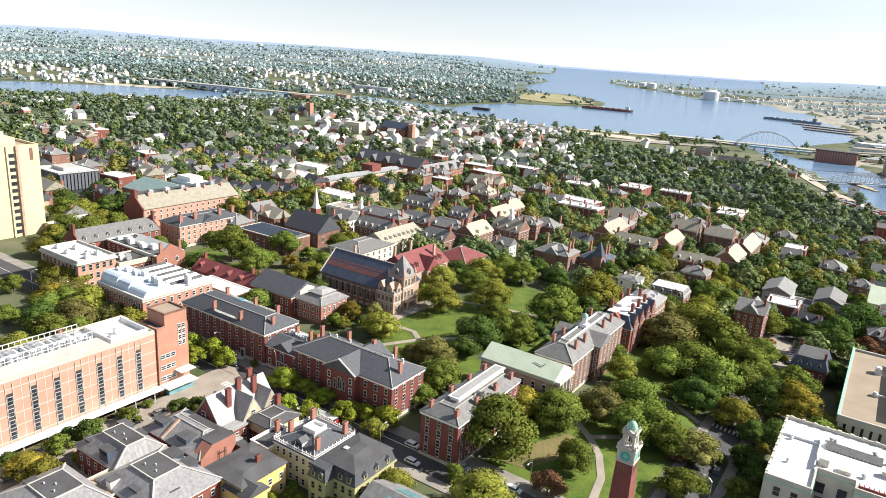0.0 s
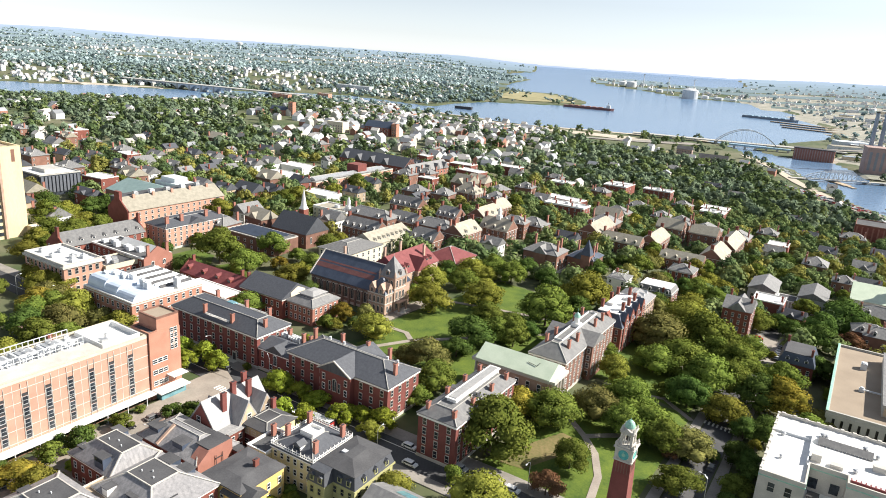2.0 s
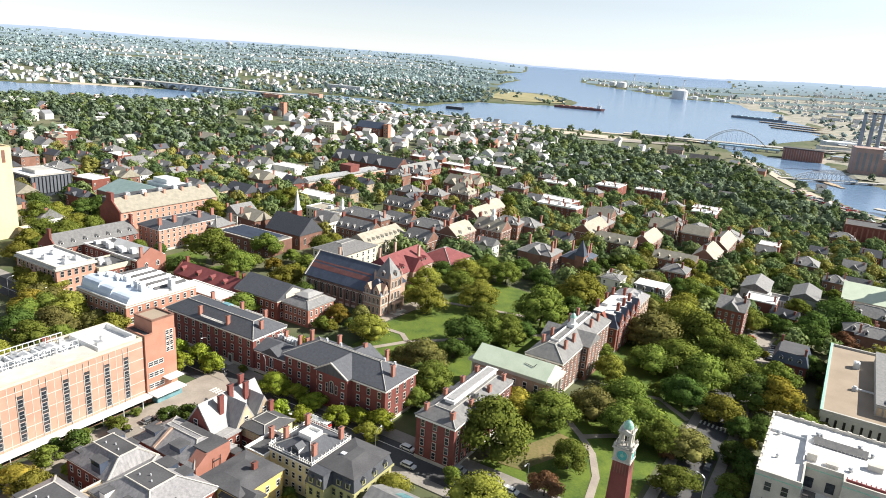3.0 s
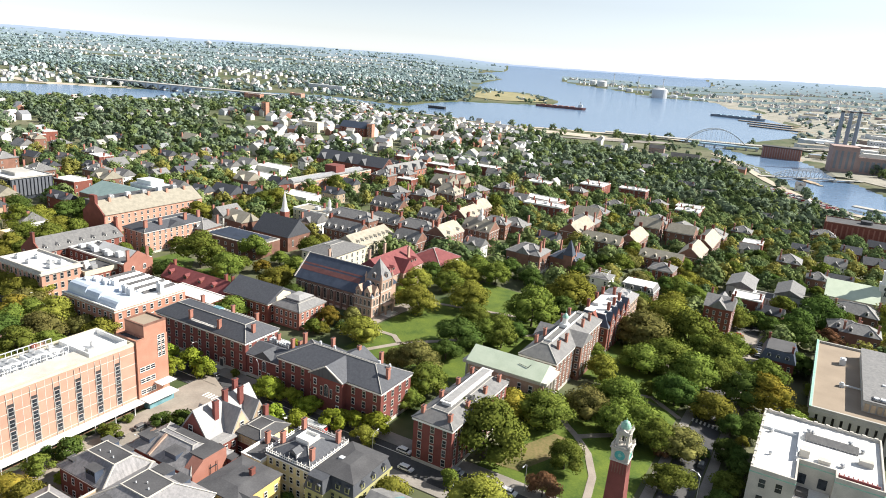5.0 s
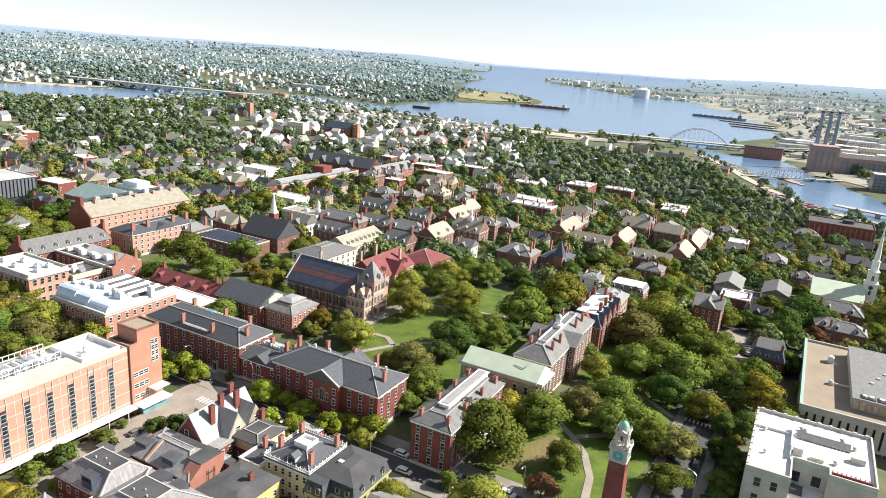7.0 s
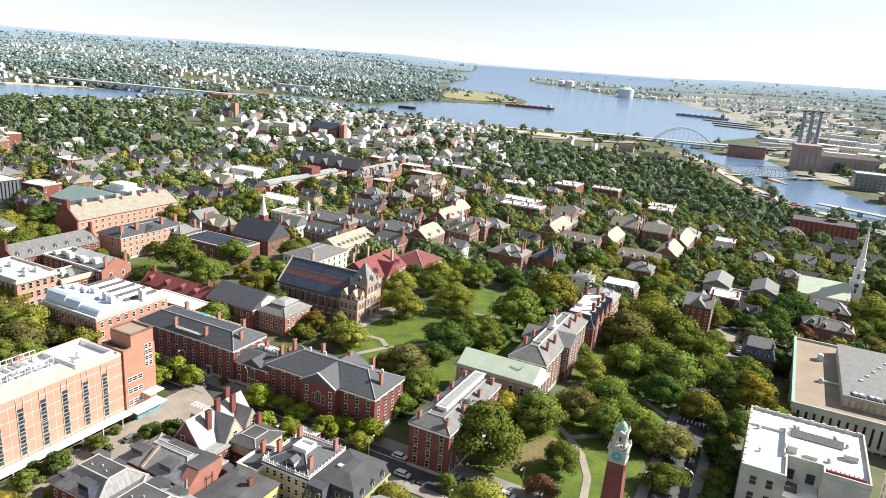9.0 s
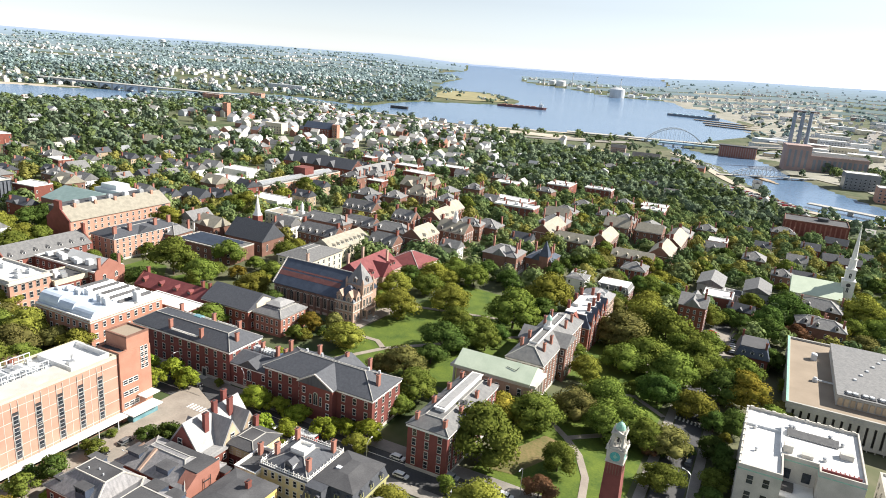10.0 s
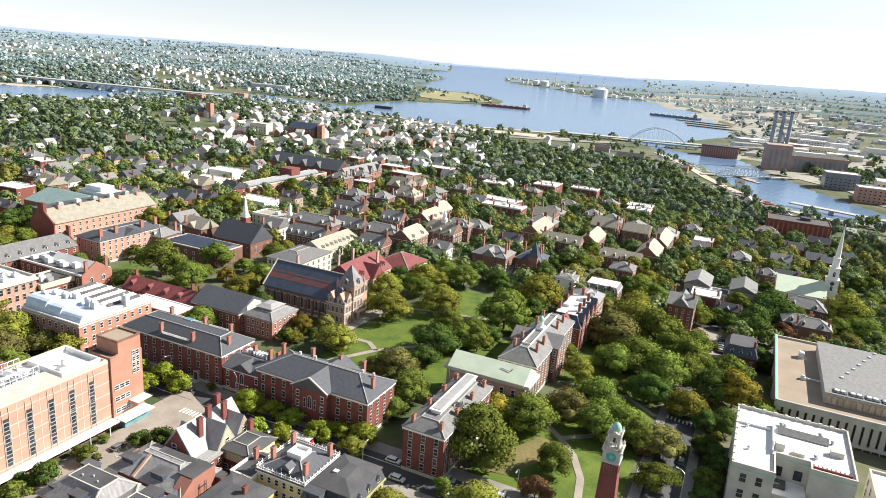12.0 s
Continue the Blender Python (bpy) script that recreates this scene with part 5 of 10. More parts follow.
    part("penthouse", Shape().box(-w / 2 + 16, w / 2, -d / 2 + 9, d / 2 - 8, h, h + 4.2).box(-w / 2 + 15.7, w / 2, -d / 2 + 8.7, d / 2 - 7.7, h + 4.2, h + 4.5, 1), [CONCRETE, SLATE_PALE], b)
    s = Shape()
    for i in range(4):
        x = -w / 2 + 18.5 + i * 5.2
        s.box(x, x + 4.4, -d / 2 + 10, -d / 2 + 13.5, h + 4.5, h + 4.8, 1)
        s.cyl(x + 1.2, -d / 2 + 11.7, h + 4.8, h + 5.3, 0.9, 0.9, 10).cyl(x + 3.2, -d / 2 + 11.7, h + 4.8, h + 5.3, 0.9, 0.9, 10)
    part("roof_plant", s, [METAL_WHITE, METAL_DARK], b)
    for i in range(10):
        part("louvre", Shape().box(-w / 2 + 16.5 + i * 2, -w / 2 + 17.9 + i * 2, -d / 2 + 8.6, -d / 2 + 9, h + 0.6, h + 3.4), TAN, b)
    part("roof_hut", Shape().box(-w / 2 + 8.6, -w / 2 + 10.8, d / 2 - 22.5, d / 2 - 19.5, h, h + 2.6).box(-w / 2 + 9.0, -w / 2 + 10.4, d / 2 - 22.1, d / 2 - 19.9, h + 2.6, h + 2.9), METAL_WHITE, b)
    part("roof_fan", Shape().box(-w / 2 + 8.8, -w / 2 + 10.6, d / 2 - 46, d / 2 - 44, h, h + 1.2).cyl(-w / 2 + 9.7, d / 2 - 45, h + 1.2, h + 1.9, 0.9, 0.6, 10), METAL_WHITE, b)
    part("roof_duct", Shape().beam((-w / 2 + 10.4, d / 2 - 45, h + 0.9), (-w / 2 + 16, d / 2 - 45, h + 0.9), 0.5), METAL_WHITE, b)
    for i in range(7):
        part("roof_vent", Shape().box(-w / 2 + 22 + i * 2.5, -w / 2 + 23 + i * 2.5, -10 + i * 6, -8.8 + i * 6, h + 4.5, h + 5.0), METAL_WHITE, b)
    # a lower white-roofed block beside it
    b, w, d = block("flat_stone_block", "pale stone block with flat white roof", "building", 37, 62, 175, 214)
    walls(b, w, d, 11, STONE, base=-8)
    flat_roof(b, w, d, 11, MEMBRANE, STONE)
    windows(b, w, d, "left", 7, 3, 1.4, 2.2, 1, 3.3, STONE, "stone", 3)
    windows(b, w, d, "front", 5, 3, 1.4, 2.2, 1, 3.3, STONE, "stone", 3)
    part("roof_vent", Shape().cyl(-6, 6, 11, 12.4, 0.9, 0.7, 10), METAL, b)


libraries()


# ---- further campus buildings ----
def campus_buildings():
    b, w, d = block("metal_roofed_laboratory", "brick laboratory with curved white metal roof and skylights", "building", -244, -213.5, 144, 175.5)
    walls(b, w, d, 12.5, BRICK_SALMON)
    flat_roof(b, w, d, 12.5, MEMBRANE, WHITE, high=0.5)
    cornice(b, w, d, 12.2, STONE, out=0.3, high=0.5)
    prof = [(-14.8, 12.6), (-14.6, 14.2), (-14.1, 15.6), (-13.4, 16.6), (-12.2, 17.1), (-10.5, 17.2), (-2, 16.4), (-2, 12.6)]
    for x0, x1, k in ((-14.6, -4, 1.0), (-4, 4, 0.82), (4, 14.5, 0.62)):
        s = Shape()
        z = [12.6 + (q - 12.6) * k for _, q in prof]
        s.solid([(x0, prof[i][0], z[i]) for i in range(8)] + [(x1, prof[i][0], z[i]) for i in range(8)], [tuple(range(7, -1, -1)), tuple(range(8, 16))] + [(i, i + 1, i + 9, i + 8) for i in range(7)])
        part("curved_roof", s, ROOF_ZINC, b, "curved pale blue-white metal roof")
    part("roof_block", Shape().box(-14.4, 14.4, -1.8, 15, 12.6, 14.2), MEMBRANE, b)
    for i in range(9):
        part("skylight", Shape().gable(-13.5 + i * 3.0, -11.9 + i * 3.0, -1, 13.5, 14.2, 0.9, "y", 0.2), METAL if i % 2 else ROOF_GREY, b)
    for x, y in ((-9, -8), (-5, -7), (-2, -5), (6, -6), (10, -7), (13, 4), (-12, -10)):
        part("roof_unit", Shape().box(x, x + 2.4, y, y + 1.8, 14.0, 17.9).box(x + 0.4, x + 1.0, y + 0.4, y + 1.0, 17.9, 18.5), METAL_WHITE, b)
    for side in SIDES:
        windows(b, w, d, side, 9, 3, 1.2, 1.9, 1.6, 3.7, style="stone", margin=2.2)
    b, w, d = block("red_roofed_house", "long red brick house with red tile roof", "building", -247.5, -208.5, 191, 202)
    walls(b, w, d, 6.5, BRICK)
    part("roof", Shape().gable(-w / 2 - 0.4, w / 2 + 0.4, -d / 2 - 0.5, d / 2 + 0.5, 6.5, 4.2, "x"), ROOF_RED, b)
    gable_wall(b, -w / 2, w / 2, -d / 2, d / 2, 6.5, 4.0, "x", BRICK)
    windows(b, w, d, "front", 9, 2, 1, 1.6, 1, 3)
    windows(b, w, d, "right", 3, 2, 1, 1.6, 1, 3)
    for x in (-16, -6, 3, 11):
        dormer(b, x, -d / 2 + 1.3, 7.2, 2.2, 2.0, 3, 0.0, BRICK, ROOF_RED)
    for x in (-18.5, 14, 18):
        chimney(b, x, 1, 8, 13.2, BRICK)
    part("end_gable", Shape().gable(-w / 2 - 0.7, -w / 2 - 0.1, -d / 2, d / 2, 6.5, 5.0, "x", 0.3).box(-w / 2 - 0.7, -w / 2 - 0.1, -d / 2, d / 2, -2, 6.5), BRICK, b)
    b, w, d = block("white_roofed_annex", "low brick annex with flat white roof", "building", -232, -205, 180, 189.5)
    walls(b, w, d, 7, BRICK)
    flat_roof(b, w, d, 7, MEMBRANE, WHITE, high=0.3)
    windows(b, w, d, "front", 9, 2, 1.2, 1.5, 1, 3)
    windows(b, w, d, "right", 3, 2, 1.2, 1.5, 1, 3)
    b, w, d = block("ornate_brick_hall", "ornate pink brick and stone hall with flat white roof", "building", -298, -267.5, 149, 166)
    walls(b, w, d, 13.5, BRICK_PINK, plinth=STONE)
    flat_roof(b, w, d, 13.5, MEMBRANE, STONE, high=1.0)
    cornice(b, w, d, 13.5, STONE, out=0.7, high=0.8)
    for side, n in (("front", 9), ("back", 9), ("right", 5), ("left", 5)):
        windows(b, w, d, side, n, 3, 1.4, 2.4, 1.6, 4.0, STONE, "stone", 2.4)
    for x, y in ((-11, -3), (-5, 2), (-1, -4), (6, 1), (11, -2), (9, 4)):
        part("roof_unit", Shape().box(x - 1.3, x + 1.3, y - 1, y + 1.2, 13.6, 15.2).box(x - 0.5, x + 0.5, y - 0.4, y + 0.4, 15.2, 15.8), METAL_WHITE if x % 2 else METAL, b)
    b, w, d = block("slate_roofed_hall", "brick hall with weathered slate gable roof and brick gables", "building", -320, -304, 170, 213)
    walls(b, w, d, 10, BRICK)
    part("roof", Shape().gable(-w / 2 - 0.5, w / 2 + 0.5, -d / 2 + 0.6, d / 2 - 0.6, 10, 5.4, "y"), SLATE_PALE, b)
    for y in (-d / 2, d / 2 - 0.6):
        part("gable", Shape().gable(-w / 2, w / 2, y, y + 0.6, 10, 6.2, "y", 0.3), BRICK, b)
        chimney(b, 2, y + 0.3, 12, 19, BRICK, 2.0, 1.0)
    windows(b, w, d, "right", 10, 3, 1.2, 1.9, 1.2, 3.1, margin=2.4)
    windows(b, w, d, "front", 3, 3, 1.2, 1.9, 1.2, 3.1, margin=2.4)
    for i in range(7):
        dormer(b, w / 2 - 1.6, -18 + 6 * i, 10.8, 1.5, 1.6, 2.4, math.pi / 2, WHITE, SLATE_PALE)
    b, w, d = block("plant_roof_hall", "brick hall with dark flat roof crowded with plant", "building", -302, -262, 182, 197)
    walls(b, w, d, 10.5, BRICK)
    flat_roof(b, w, d, 10.5, ROOF_GREY, WHITE, high=0.7)
    part("sloped_roof", Shape().gable(w / 2 - 30, w / 2, d / 2 - 7, d / 2, 10.6, 2.8, "x"), MEMBRANE, b)
    part("end_gable", Shape().gable(w / 2, w / 2 + 0.7, -d / 2, d / 2, 10.5, 5.0, "x", 0.4).box(w / 2, w / 2 + 0.7, -d / 2, d / 2, -2, 10.5), BRICK_ORANGE, b)
    part("cross_wing", Shape().box(2, w / 2 - 4, -d / 2 - 15.5, -d / 2, -2, 9.6).ring(1.8, w / 2 - 3.8, -d / 2 - 15.5, -d / 2, 8.2, 10.4, 0.5, 1).box(2.3, w / 2 - 4.3, -d / 2 - 15, -d / 2, 9.6, 9.8, 2), [BRICK, CREAM, ROOF_GREY], b)
    for i in range(5):
        for z in (1.2, 4.8):
            part("window", window_mesh(1.4, 2.2, STONE, "stone"), None, b, at=Matrix.Translation((w / 2 - 4, -d / 2 - 13.6 + 2.9 * i, z)) @ Matrix.Rotation(math.pi / 2, 4, "Z"))
        part("roof_unit", Shape().box(4 + i * 2, 5.4 + i * 2, -d / 2 - 12 + 2 * (i % 3), -d / 2 - 9.6 + 2 * (i % 3), 9.7, 11.4 + 0.5 * (i % 2)), METAL_WHITE if i % 2 else METAL, b)
    for i in range(6):
        part("roof_unit", Shape().box(-18 + i * 5, -15.5 + i * 5, -4 + (i % 2) * 2, -1.5 + (i % 2) * 2, 10.7, 12.2 + 0.5 * (i % 3)), METAL_WHITE, b)
    windows(b, w, d, "front", 10, 3, 1.2, 1.9, 1.2, 3.1, margin=2)
    for i in range(2):
        part("window", window_mesh(1.4, 1.6, WHITE, "arch"), None, b, at=Matrix.Translation((w / 2 + 0.7, -3 + 6 * i, 7)) @ Matrix.Rotation(math.pi / 2, 4, "Z"))
        chimney(b, w / 2 + 0.3, -5 + 10 * i, 12, 17, BRICK_ORANGE)
    b, w, d = block("hipped_brick_hall", "pink brick hall with dark hipped roof and chimneys", "building", -313, -296, 219, 259)
    walls(b, w, d, 12, BRICK_PINK, plinth=STONE)
    hip(b, w, d, 12, 3.0, SLATE, 0.5, 2.5)
    cornice(b, w, d, 12, WHITE)
    windows(b, w, d, "right", 11, 4, 1.1, 1.7, 1.2, 2.8, margin=2)
    windows(b, w, d, "front", 4, 4, 1.1, 1.7, 1.2, 2.8, margin=2)
    part("pediment", Shape().gable(0, w / 2 + 0.7, -6, 6, 12, 2.6, "x"), SLATE, b)
    for y in (-17, -8, 8, 17):
        chimney(b, 5.5, y, 12, 17.5, BRICK_ORANGE, 1.2, 1.8)
    b, w, d = block("gabled_residence", "long brick residence with pale buff roof and stepped gable", "building", -362, -343, 229, 297)
    walls(b, w, d, 11, BRICK_PINK)
    part("roof", Shape().gable(-w / 2 - 0.6, w / 2 + 0.6, -d / 2, d / 2, 11, 6.5, "y"), ROOF_BUFF, b)
    part("end_gable", Shape().gable(-w / 2, w / 2, -d / 2 - 0.7, -d / 2, 11, 8.0, "y", 0.3).box(-w / 2, w / 2, -d / 2 - 0.7, -d / 2, -2, 11).box(-2.4, 2.4, -d / 2 - 0.8, -d / 2 + 1, 15, 21.5), BRICK_DARK, b)
    windows(b, w, d, "right", 16, 3, 1.2, 1.8, 1.2, 3.3, margin=2.5)
    for i in range(5):
        part("roof_unit", Shape().box(-5.6, -2.8, -22 + i * 11, -19 + i * 11, 14, 18.6).box(-5.3, -3.1, -21.7 + i * 11, -19.3 + i * 11, 18.6, 19.1), METAL_WHITE if i % 2 else METAL, b)
        part("chimney", Shape().box(1.2, 2.2, -26 + i * 13, -24.6 + i * 13, 15, 18.8), BRICK_PINK, b)
    part("rear_roof", Shape().box(-w / 2 - 3, -0.6, -d / 2 + 3, d / 2 - 2, 13, 16.3).box(-w / 2 - 3.4, -0.4, -d / 2 + 2.6, d / 2 - 1.6, 16.3, 16.7), ROOF_GREY, b)
    b, w, d = block("teal_roofed_hall", "dark brick hall with teal copper roof", "building", -402, -366, 252, 284)
    walls(b, w, d, 12, BRICK_BROWN)
    part("roof", Shape().gable(-w / 2, w / 2, -d / 2, d / 2, 12, 5.2, "x"), ROOF_TEAL, b)
    part("end_block", Shape().box(w / 2, w / 2 + 8, -d / 2 + 4, d / 2, -2, 16), BRICK_ORANGE, b)
    windows(b, w, d, "front", 10, 2, 1.2, 2, 2, 4, margin=2.5)
    part("white_block", Shape().box(-12, 14, d / 2, d / 2 + 14, -2, 15).box(-8, 6, d / 2 + 2, d / 2 + 12, 15, 18), METAL_WHITE, b)
    b, w, d = block("ribbed_block", "grey modern block with closely set vertical ribs", "building", -486, -453, 238, 266)
    walls(b, w, d, 14, GLASS)
    flat_roof(b, w, d, 14, MEMBRANE, CONCRETE)
    for i in range(13):
        part("rib", Shape().box(-w / 2 + 0.4 + i * 2.4, -w / 2 + 2.0 + i * 2.4, -d / 2 - 0.6, -d / 2, 2.5, 13.3), METAL_DARK_GREY, b)
    for i in range(11):
        part("rib", Shape().box(w / 2, w / 2 + 0.6, -d / 2 + 0.6 + i * 2.45, -d / 2 + 2.2 + i * 2.45, 2.5, 13.3), METAL_DARK_GREY, b)
    part("penthouse", Shape().box(-8, 8, -6, 6, 14, 16.5), CONCRETE, b)
    b, w, d = block("science_tower", "tall buff concrete tower with dark recessed window slots", "tower", -399, -370, 160, 187)
    h = 47.5
    walls(b, w, d, h, CONCRETE_TAN)
    flat_roof(b, w, d, h, GRAVEL, CONCRETE_TAN, high=1.2, thick=0.8)
    part("roof_house", Shape().box(-6, 6, -5, 6, h, h + 4).box(-2, 3, -3, 2, h + 4, h + 7), CONCRETE_TAN, b)
    for turn, run in ((0.0, -d / 2), (math.pi / 2, -w / 2)):
        r = Matrix.Rotation(turn, 4, "Z")
        part("fin", Shape().box(1.6, 2.8, run - 1.0, run, 0, h + 1), STONE_PINK, b, at=r)
        part("fin", Shape().box(-3.0, -2.2, run - 0.7, run, 0, h + 1), CONCRETE_TAN, b, at=r)
        part("slot", Shape().box(-2.2, 1.6, run - 0.04, run, 1, h - 0.5), CONCRETE_TAN, b, at=r)
        for x in (-9.5, 9.5):
            part("slot", Shape().box(x - 0.9, x + 0.9, run - 0.04, run, h - 7, h - 0.5), BRICK_BROWN, b, at=r)
        for k in range(12):
            part("window", window_mesh(2.6, 1.7, METAL_DARK, "plain"), None, b, at=r @ Matrix.Translation((-0.4, run - 0.05, 2 + 3.7 * k)))
    b, w, d = block("tower_podium", "low white podium beside the tower", "building", -369, -346, 186, 206)
    walls(b, w, d, 5, CONCRETE_TAN)
    flat_roof(b, w, d, 5, MEMBRANE, CONCRETE_TAN)
    b, w, d = block("garden_pavilion", "low brick house with flat terracotta-tan roof among trees", "house", -238, -212, 116, 126)
    walls(b, w, d, 5.4, BRICK_SALMON)
    part("roof", Shape().box(-w / 2 - 0.6, w / 2 + 0.6, -d / 2 - 0.6, d / 2 + 0.6, 5.4, 5.8).frustum(-w / 2 - 0.6, w / 2 + 0.6, -d / 2 - 0.6, d / 2 + 0.6, 5.8, 6.6, 3, 3), ROOF_TERRACOTTA, b)
    windows(b, w, d, "front", 6, 1, 1.3, 1.6, 1.6, 3, margin=2)
    windows(b, w, d, "right", 3, 1, 1.3, 1.6, 1.6, 3, margin=2)
    # chapel
    b, w, d = block("chapel", "dark stone chapel with slate roof and white spire", "church", -273, -247, 272, 290)
    walls(b, w, d, 8, BRICK_BROWN)
    part("roof", Shape().gable(-w / 2 - 0.3, w / 2 + 0.3, -d / 2 - 0.6, d / 2 + 0.6, 8, 8.5, "x"), SLATE, b)
    gable_wall(b, -w / 2, w / 2, -d / 2, d / 2, 8, 8.3, "x", BRICK_BROWN)
    windows(b, w, d, "front", 6, 1, 1.2, 3, 2.5, 1, STONE, "arch", 2.5)
    windows(b, w, d, "right", 2, 1, 1.2, 3, 2.5, 1, STONE, "arch", 4)
    part("tower", Shape().box(-8, -4, d / 2 - 2, d / 2 + 2, -2, 17), BRICK, b)
    part("spire", Shape().frustum(-8, -4, d / 2 - 2, d / 2 + 2, 17, 19, 0.8, 0.8).frustum(-7.2, -4.8, d / 2 - 1.2, d / 2 + 1.2, 19, 29, 1.15, 1.15), WHITE, b)
    b, w, d = block("solar_roof_building", "low building with rows of dark solar panels on its roof", "building", -288, -249, 250, 268)
    walls(b, w, d, 7.5, BRICK_BROWN)
    flat_roof(b, w, d, 7.5, SLATE_PALE, STONE, high=0.4)
    for i in range(5):
        part("solar_panel", Shape().solid([(-17, -7 + i * 3, 7.9), (15, -7 + i * 3, 7.9), (15, -5 + i * 3, 8.7), (-17, -5 + i * 3, 8.7), (-17, -7 + i * 3, 7.8), (15, -7 + i * 3, 7.8), (15, -5 + i * 3, 8.6), (-17, -5 + i * 3, 8.6)],
                                         [(0, 1, 2, 3), (7, 6, 5, 4), (0, 4, 5, 1), (2, 6, 7, 3), (1, 5, 6, 2), (3, 7, 4, 0)]), SLATE_BLUE, b)
    windows(b, w, d, "front", 8, 2, 1.4, 1.5, 1, 3.2)
    b, w, d = block("white_hall", "white hall with grey hipped roof", "building", -222, -202, 255, 282)
    walls(b, w, d, 10, CREAM)
    hip(b, w, d, 10, 3.0, SLATE_PALE, 0.6, 2)
    windows(b, w, d, "right", 6, 3, 1.2, 1.9, 1, 3, margin=2)
    windows(b, w, d, "front", 8, 3, 1.2, 1.9, 1, 3, margin=2)
    b, w, d = block("dormered_hall", "long cream hall with buff roof and a row of dormers", "building", -224, -208, 283, 319)
    walls(b, w, d, 8, CREAM)
    part("roof", Shape().gable(-w / 2 - 0.5, w / 2 + 0.5, -d / 2, d / 2, 8, 5.0, "y"), ROOF_BUFF, b)
    windows(b, w, d, "right", 9, 2, 1.1, 1.8, 1, 3.2, margin=2)
    for i in range(8):
        dormer(b, w / 2 - 1.8, -14 + 4 * i, 8.8, 1.5, 1.6, 2.6, math.pi / 2, WHITE, ROOF_BUFF)
    for u0, v0, lab, wm, rm in ((-145, 337, "grey-roofed brick Victorian house with tall chimneys", BRICK_BROWN, SLATE_PALE), (-124, 350, "dark blue-slated turreted house", BRICK_BROWN, SLATE_BLUE)):
        b, w, d = block("villa", lab, "house", u0, u0 + (20 if u0 < -130 else 15), v0, v0 + 16)
        walls(b, w, d, 10, wm, plinth=STONE)
        hip(b, w, d, 10, 4.0, rm, 0.5, 1.0)
        part("cross_roof", Shape().gable(-4, 4, -d / 2 - 1.2, 0, 10, 4, "y"), rm, b)
        part("bay", Shape().box(-3.6, 3.6, -d / 2 - 0.9, 0, -2, 10).gable(-3.6, 3.6, -d / 2 - 0.9, 0, 10, 3.7, "y", 0.0), wm, b)
        if u0 > -130:
            part("turret", Shape().box(1, 6, -d / 2 - 2, -d / 2 + 3, -2, 13), wm, b)
            part("turret_roof", Shape().frustum(0.6, 6.4, -d / 2 - 2.4, -d / 2 + 3.4, 13, 21.5, 2.8, 2.8), SLATE_BLUE, b)
        windows(b, w, d, "right", 4, 2, 1.1, 1.8, 1.2, 3.4, margin=2)
        windows(b, w, d, "front", 5, 2, 1.1, 1.8, 1.2, 3.4, margin=1.4, skip=((0, 2), (1, 2)))
        for x, y in ((-w / 2 + 2, 3), (w / 2 - 2, -3), (w / 2 - 3, 4)):
            chimney(b, x, y, 11, 17.5, BRICK_ORANGE)
    b, w, d = block("tall_brick_house", "tall red brick house with grey cross-gabled roof", "house", -37.5, -25, 333, 349)
    walls(b, w, d, 14, BRICK, base=-6)
    part("roof", Shape().gable(-w / 2 - 0.5, w / 2 + 0.5, -d / 2 - 0.5, d / 2 + 0.5, 14, 4.2, "x"), SLATE_PALE, b)
    part("cross_roof", Shape().gable(-4, 4, -d / 2 - 0.8, d / 2 + 0.8, 14, 3.9, "y"), SLATE_PALE, b)
    gable_wall(b, -w / 2, w / 2, -d / 2, d / 2, 14, 4.0, "x", BRICK)
    windows(b, w, d, "front", 4, 4, 1, 1.7, 1, 3.2, margin=1.8)
    windows(b, w, d, "right", 4, 4, 1, 1.7, 1, 3.2, margin=1.8)
    windows(b, w, d, "left", 4, 4, 1, 1.7, 1, 3.2, margin=1.8)
    for x, y in ((-5, 3), (5, -2)):
        chimney(b, x, y, 15, 20.5)
    for u0, v0, lab in ((-36, 404, "grey temple-roofed hall with pale pediment"), (-11, 412, "grey granite temple hall with arched windows")):
        b, w, d = block("temple_building", lab, "building", u0, u0 + 14, v0, v0 + 24)
        walls(b, w, d, 9, GREY_CLAP, base=-8)
        part("roof", Shape().gable(-w / 2 - 0.6, w / 2 + 0.6, -d / 2 - 0.6, d / 2 + 0.6, 9, 3.4, "y"), SLATE_PALE, b)
        gable_wall(b, -w / 2, w / 2, -d / 2, d / 2, 9, 3.2, "y", STONE)
        windows(b, w, d, "front", 3, 1, 1.3, 3.6, 2, 1, STONE, "arch", 2.5)
        windows(b, w, d, "left", 5, 1, 1.3, 3.6, 2, 1, STONE, "arch", 2.5)
    b, w, d = block("pergola_link", "low white columned link", "building", -21.5, -11.5, 412, 424)
    walls(b, w, d, 4, STONE, base=-8)
    flat_roof(b, w, d, 4, ROOF_GREY, WHITE, high=0.4)
    for i in range(5):
        part("column", Shape().cyl(-3 + i * 1.5, -d / 2 - 0.5, -2, 4, 0.25, n=8), WHITE, b)
    b, w, d = block("mansard_house", "dark brick house with blue slate mansard roof", "house", -8, 5, 300, 317)
    walls(b, w, d, 8, BRICK_DARK, base=-6)
    part("roof", Shape().frustum(-w / 2 - 0.5, w / 2 + 0.5, -d / 2 - 0.5, d / 2 + 0.5, 8, 12, 1.6, 1.6), SLATE_BLUE, b)
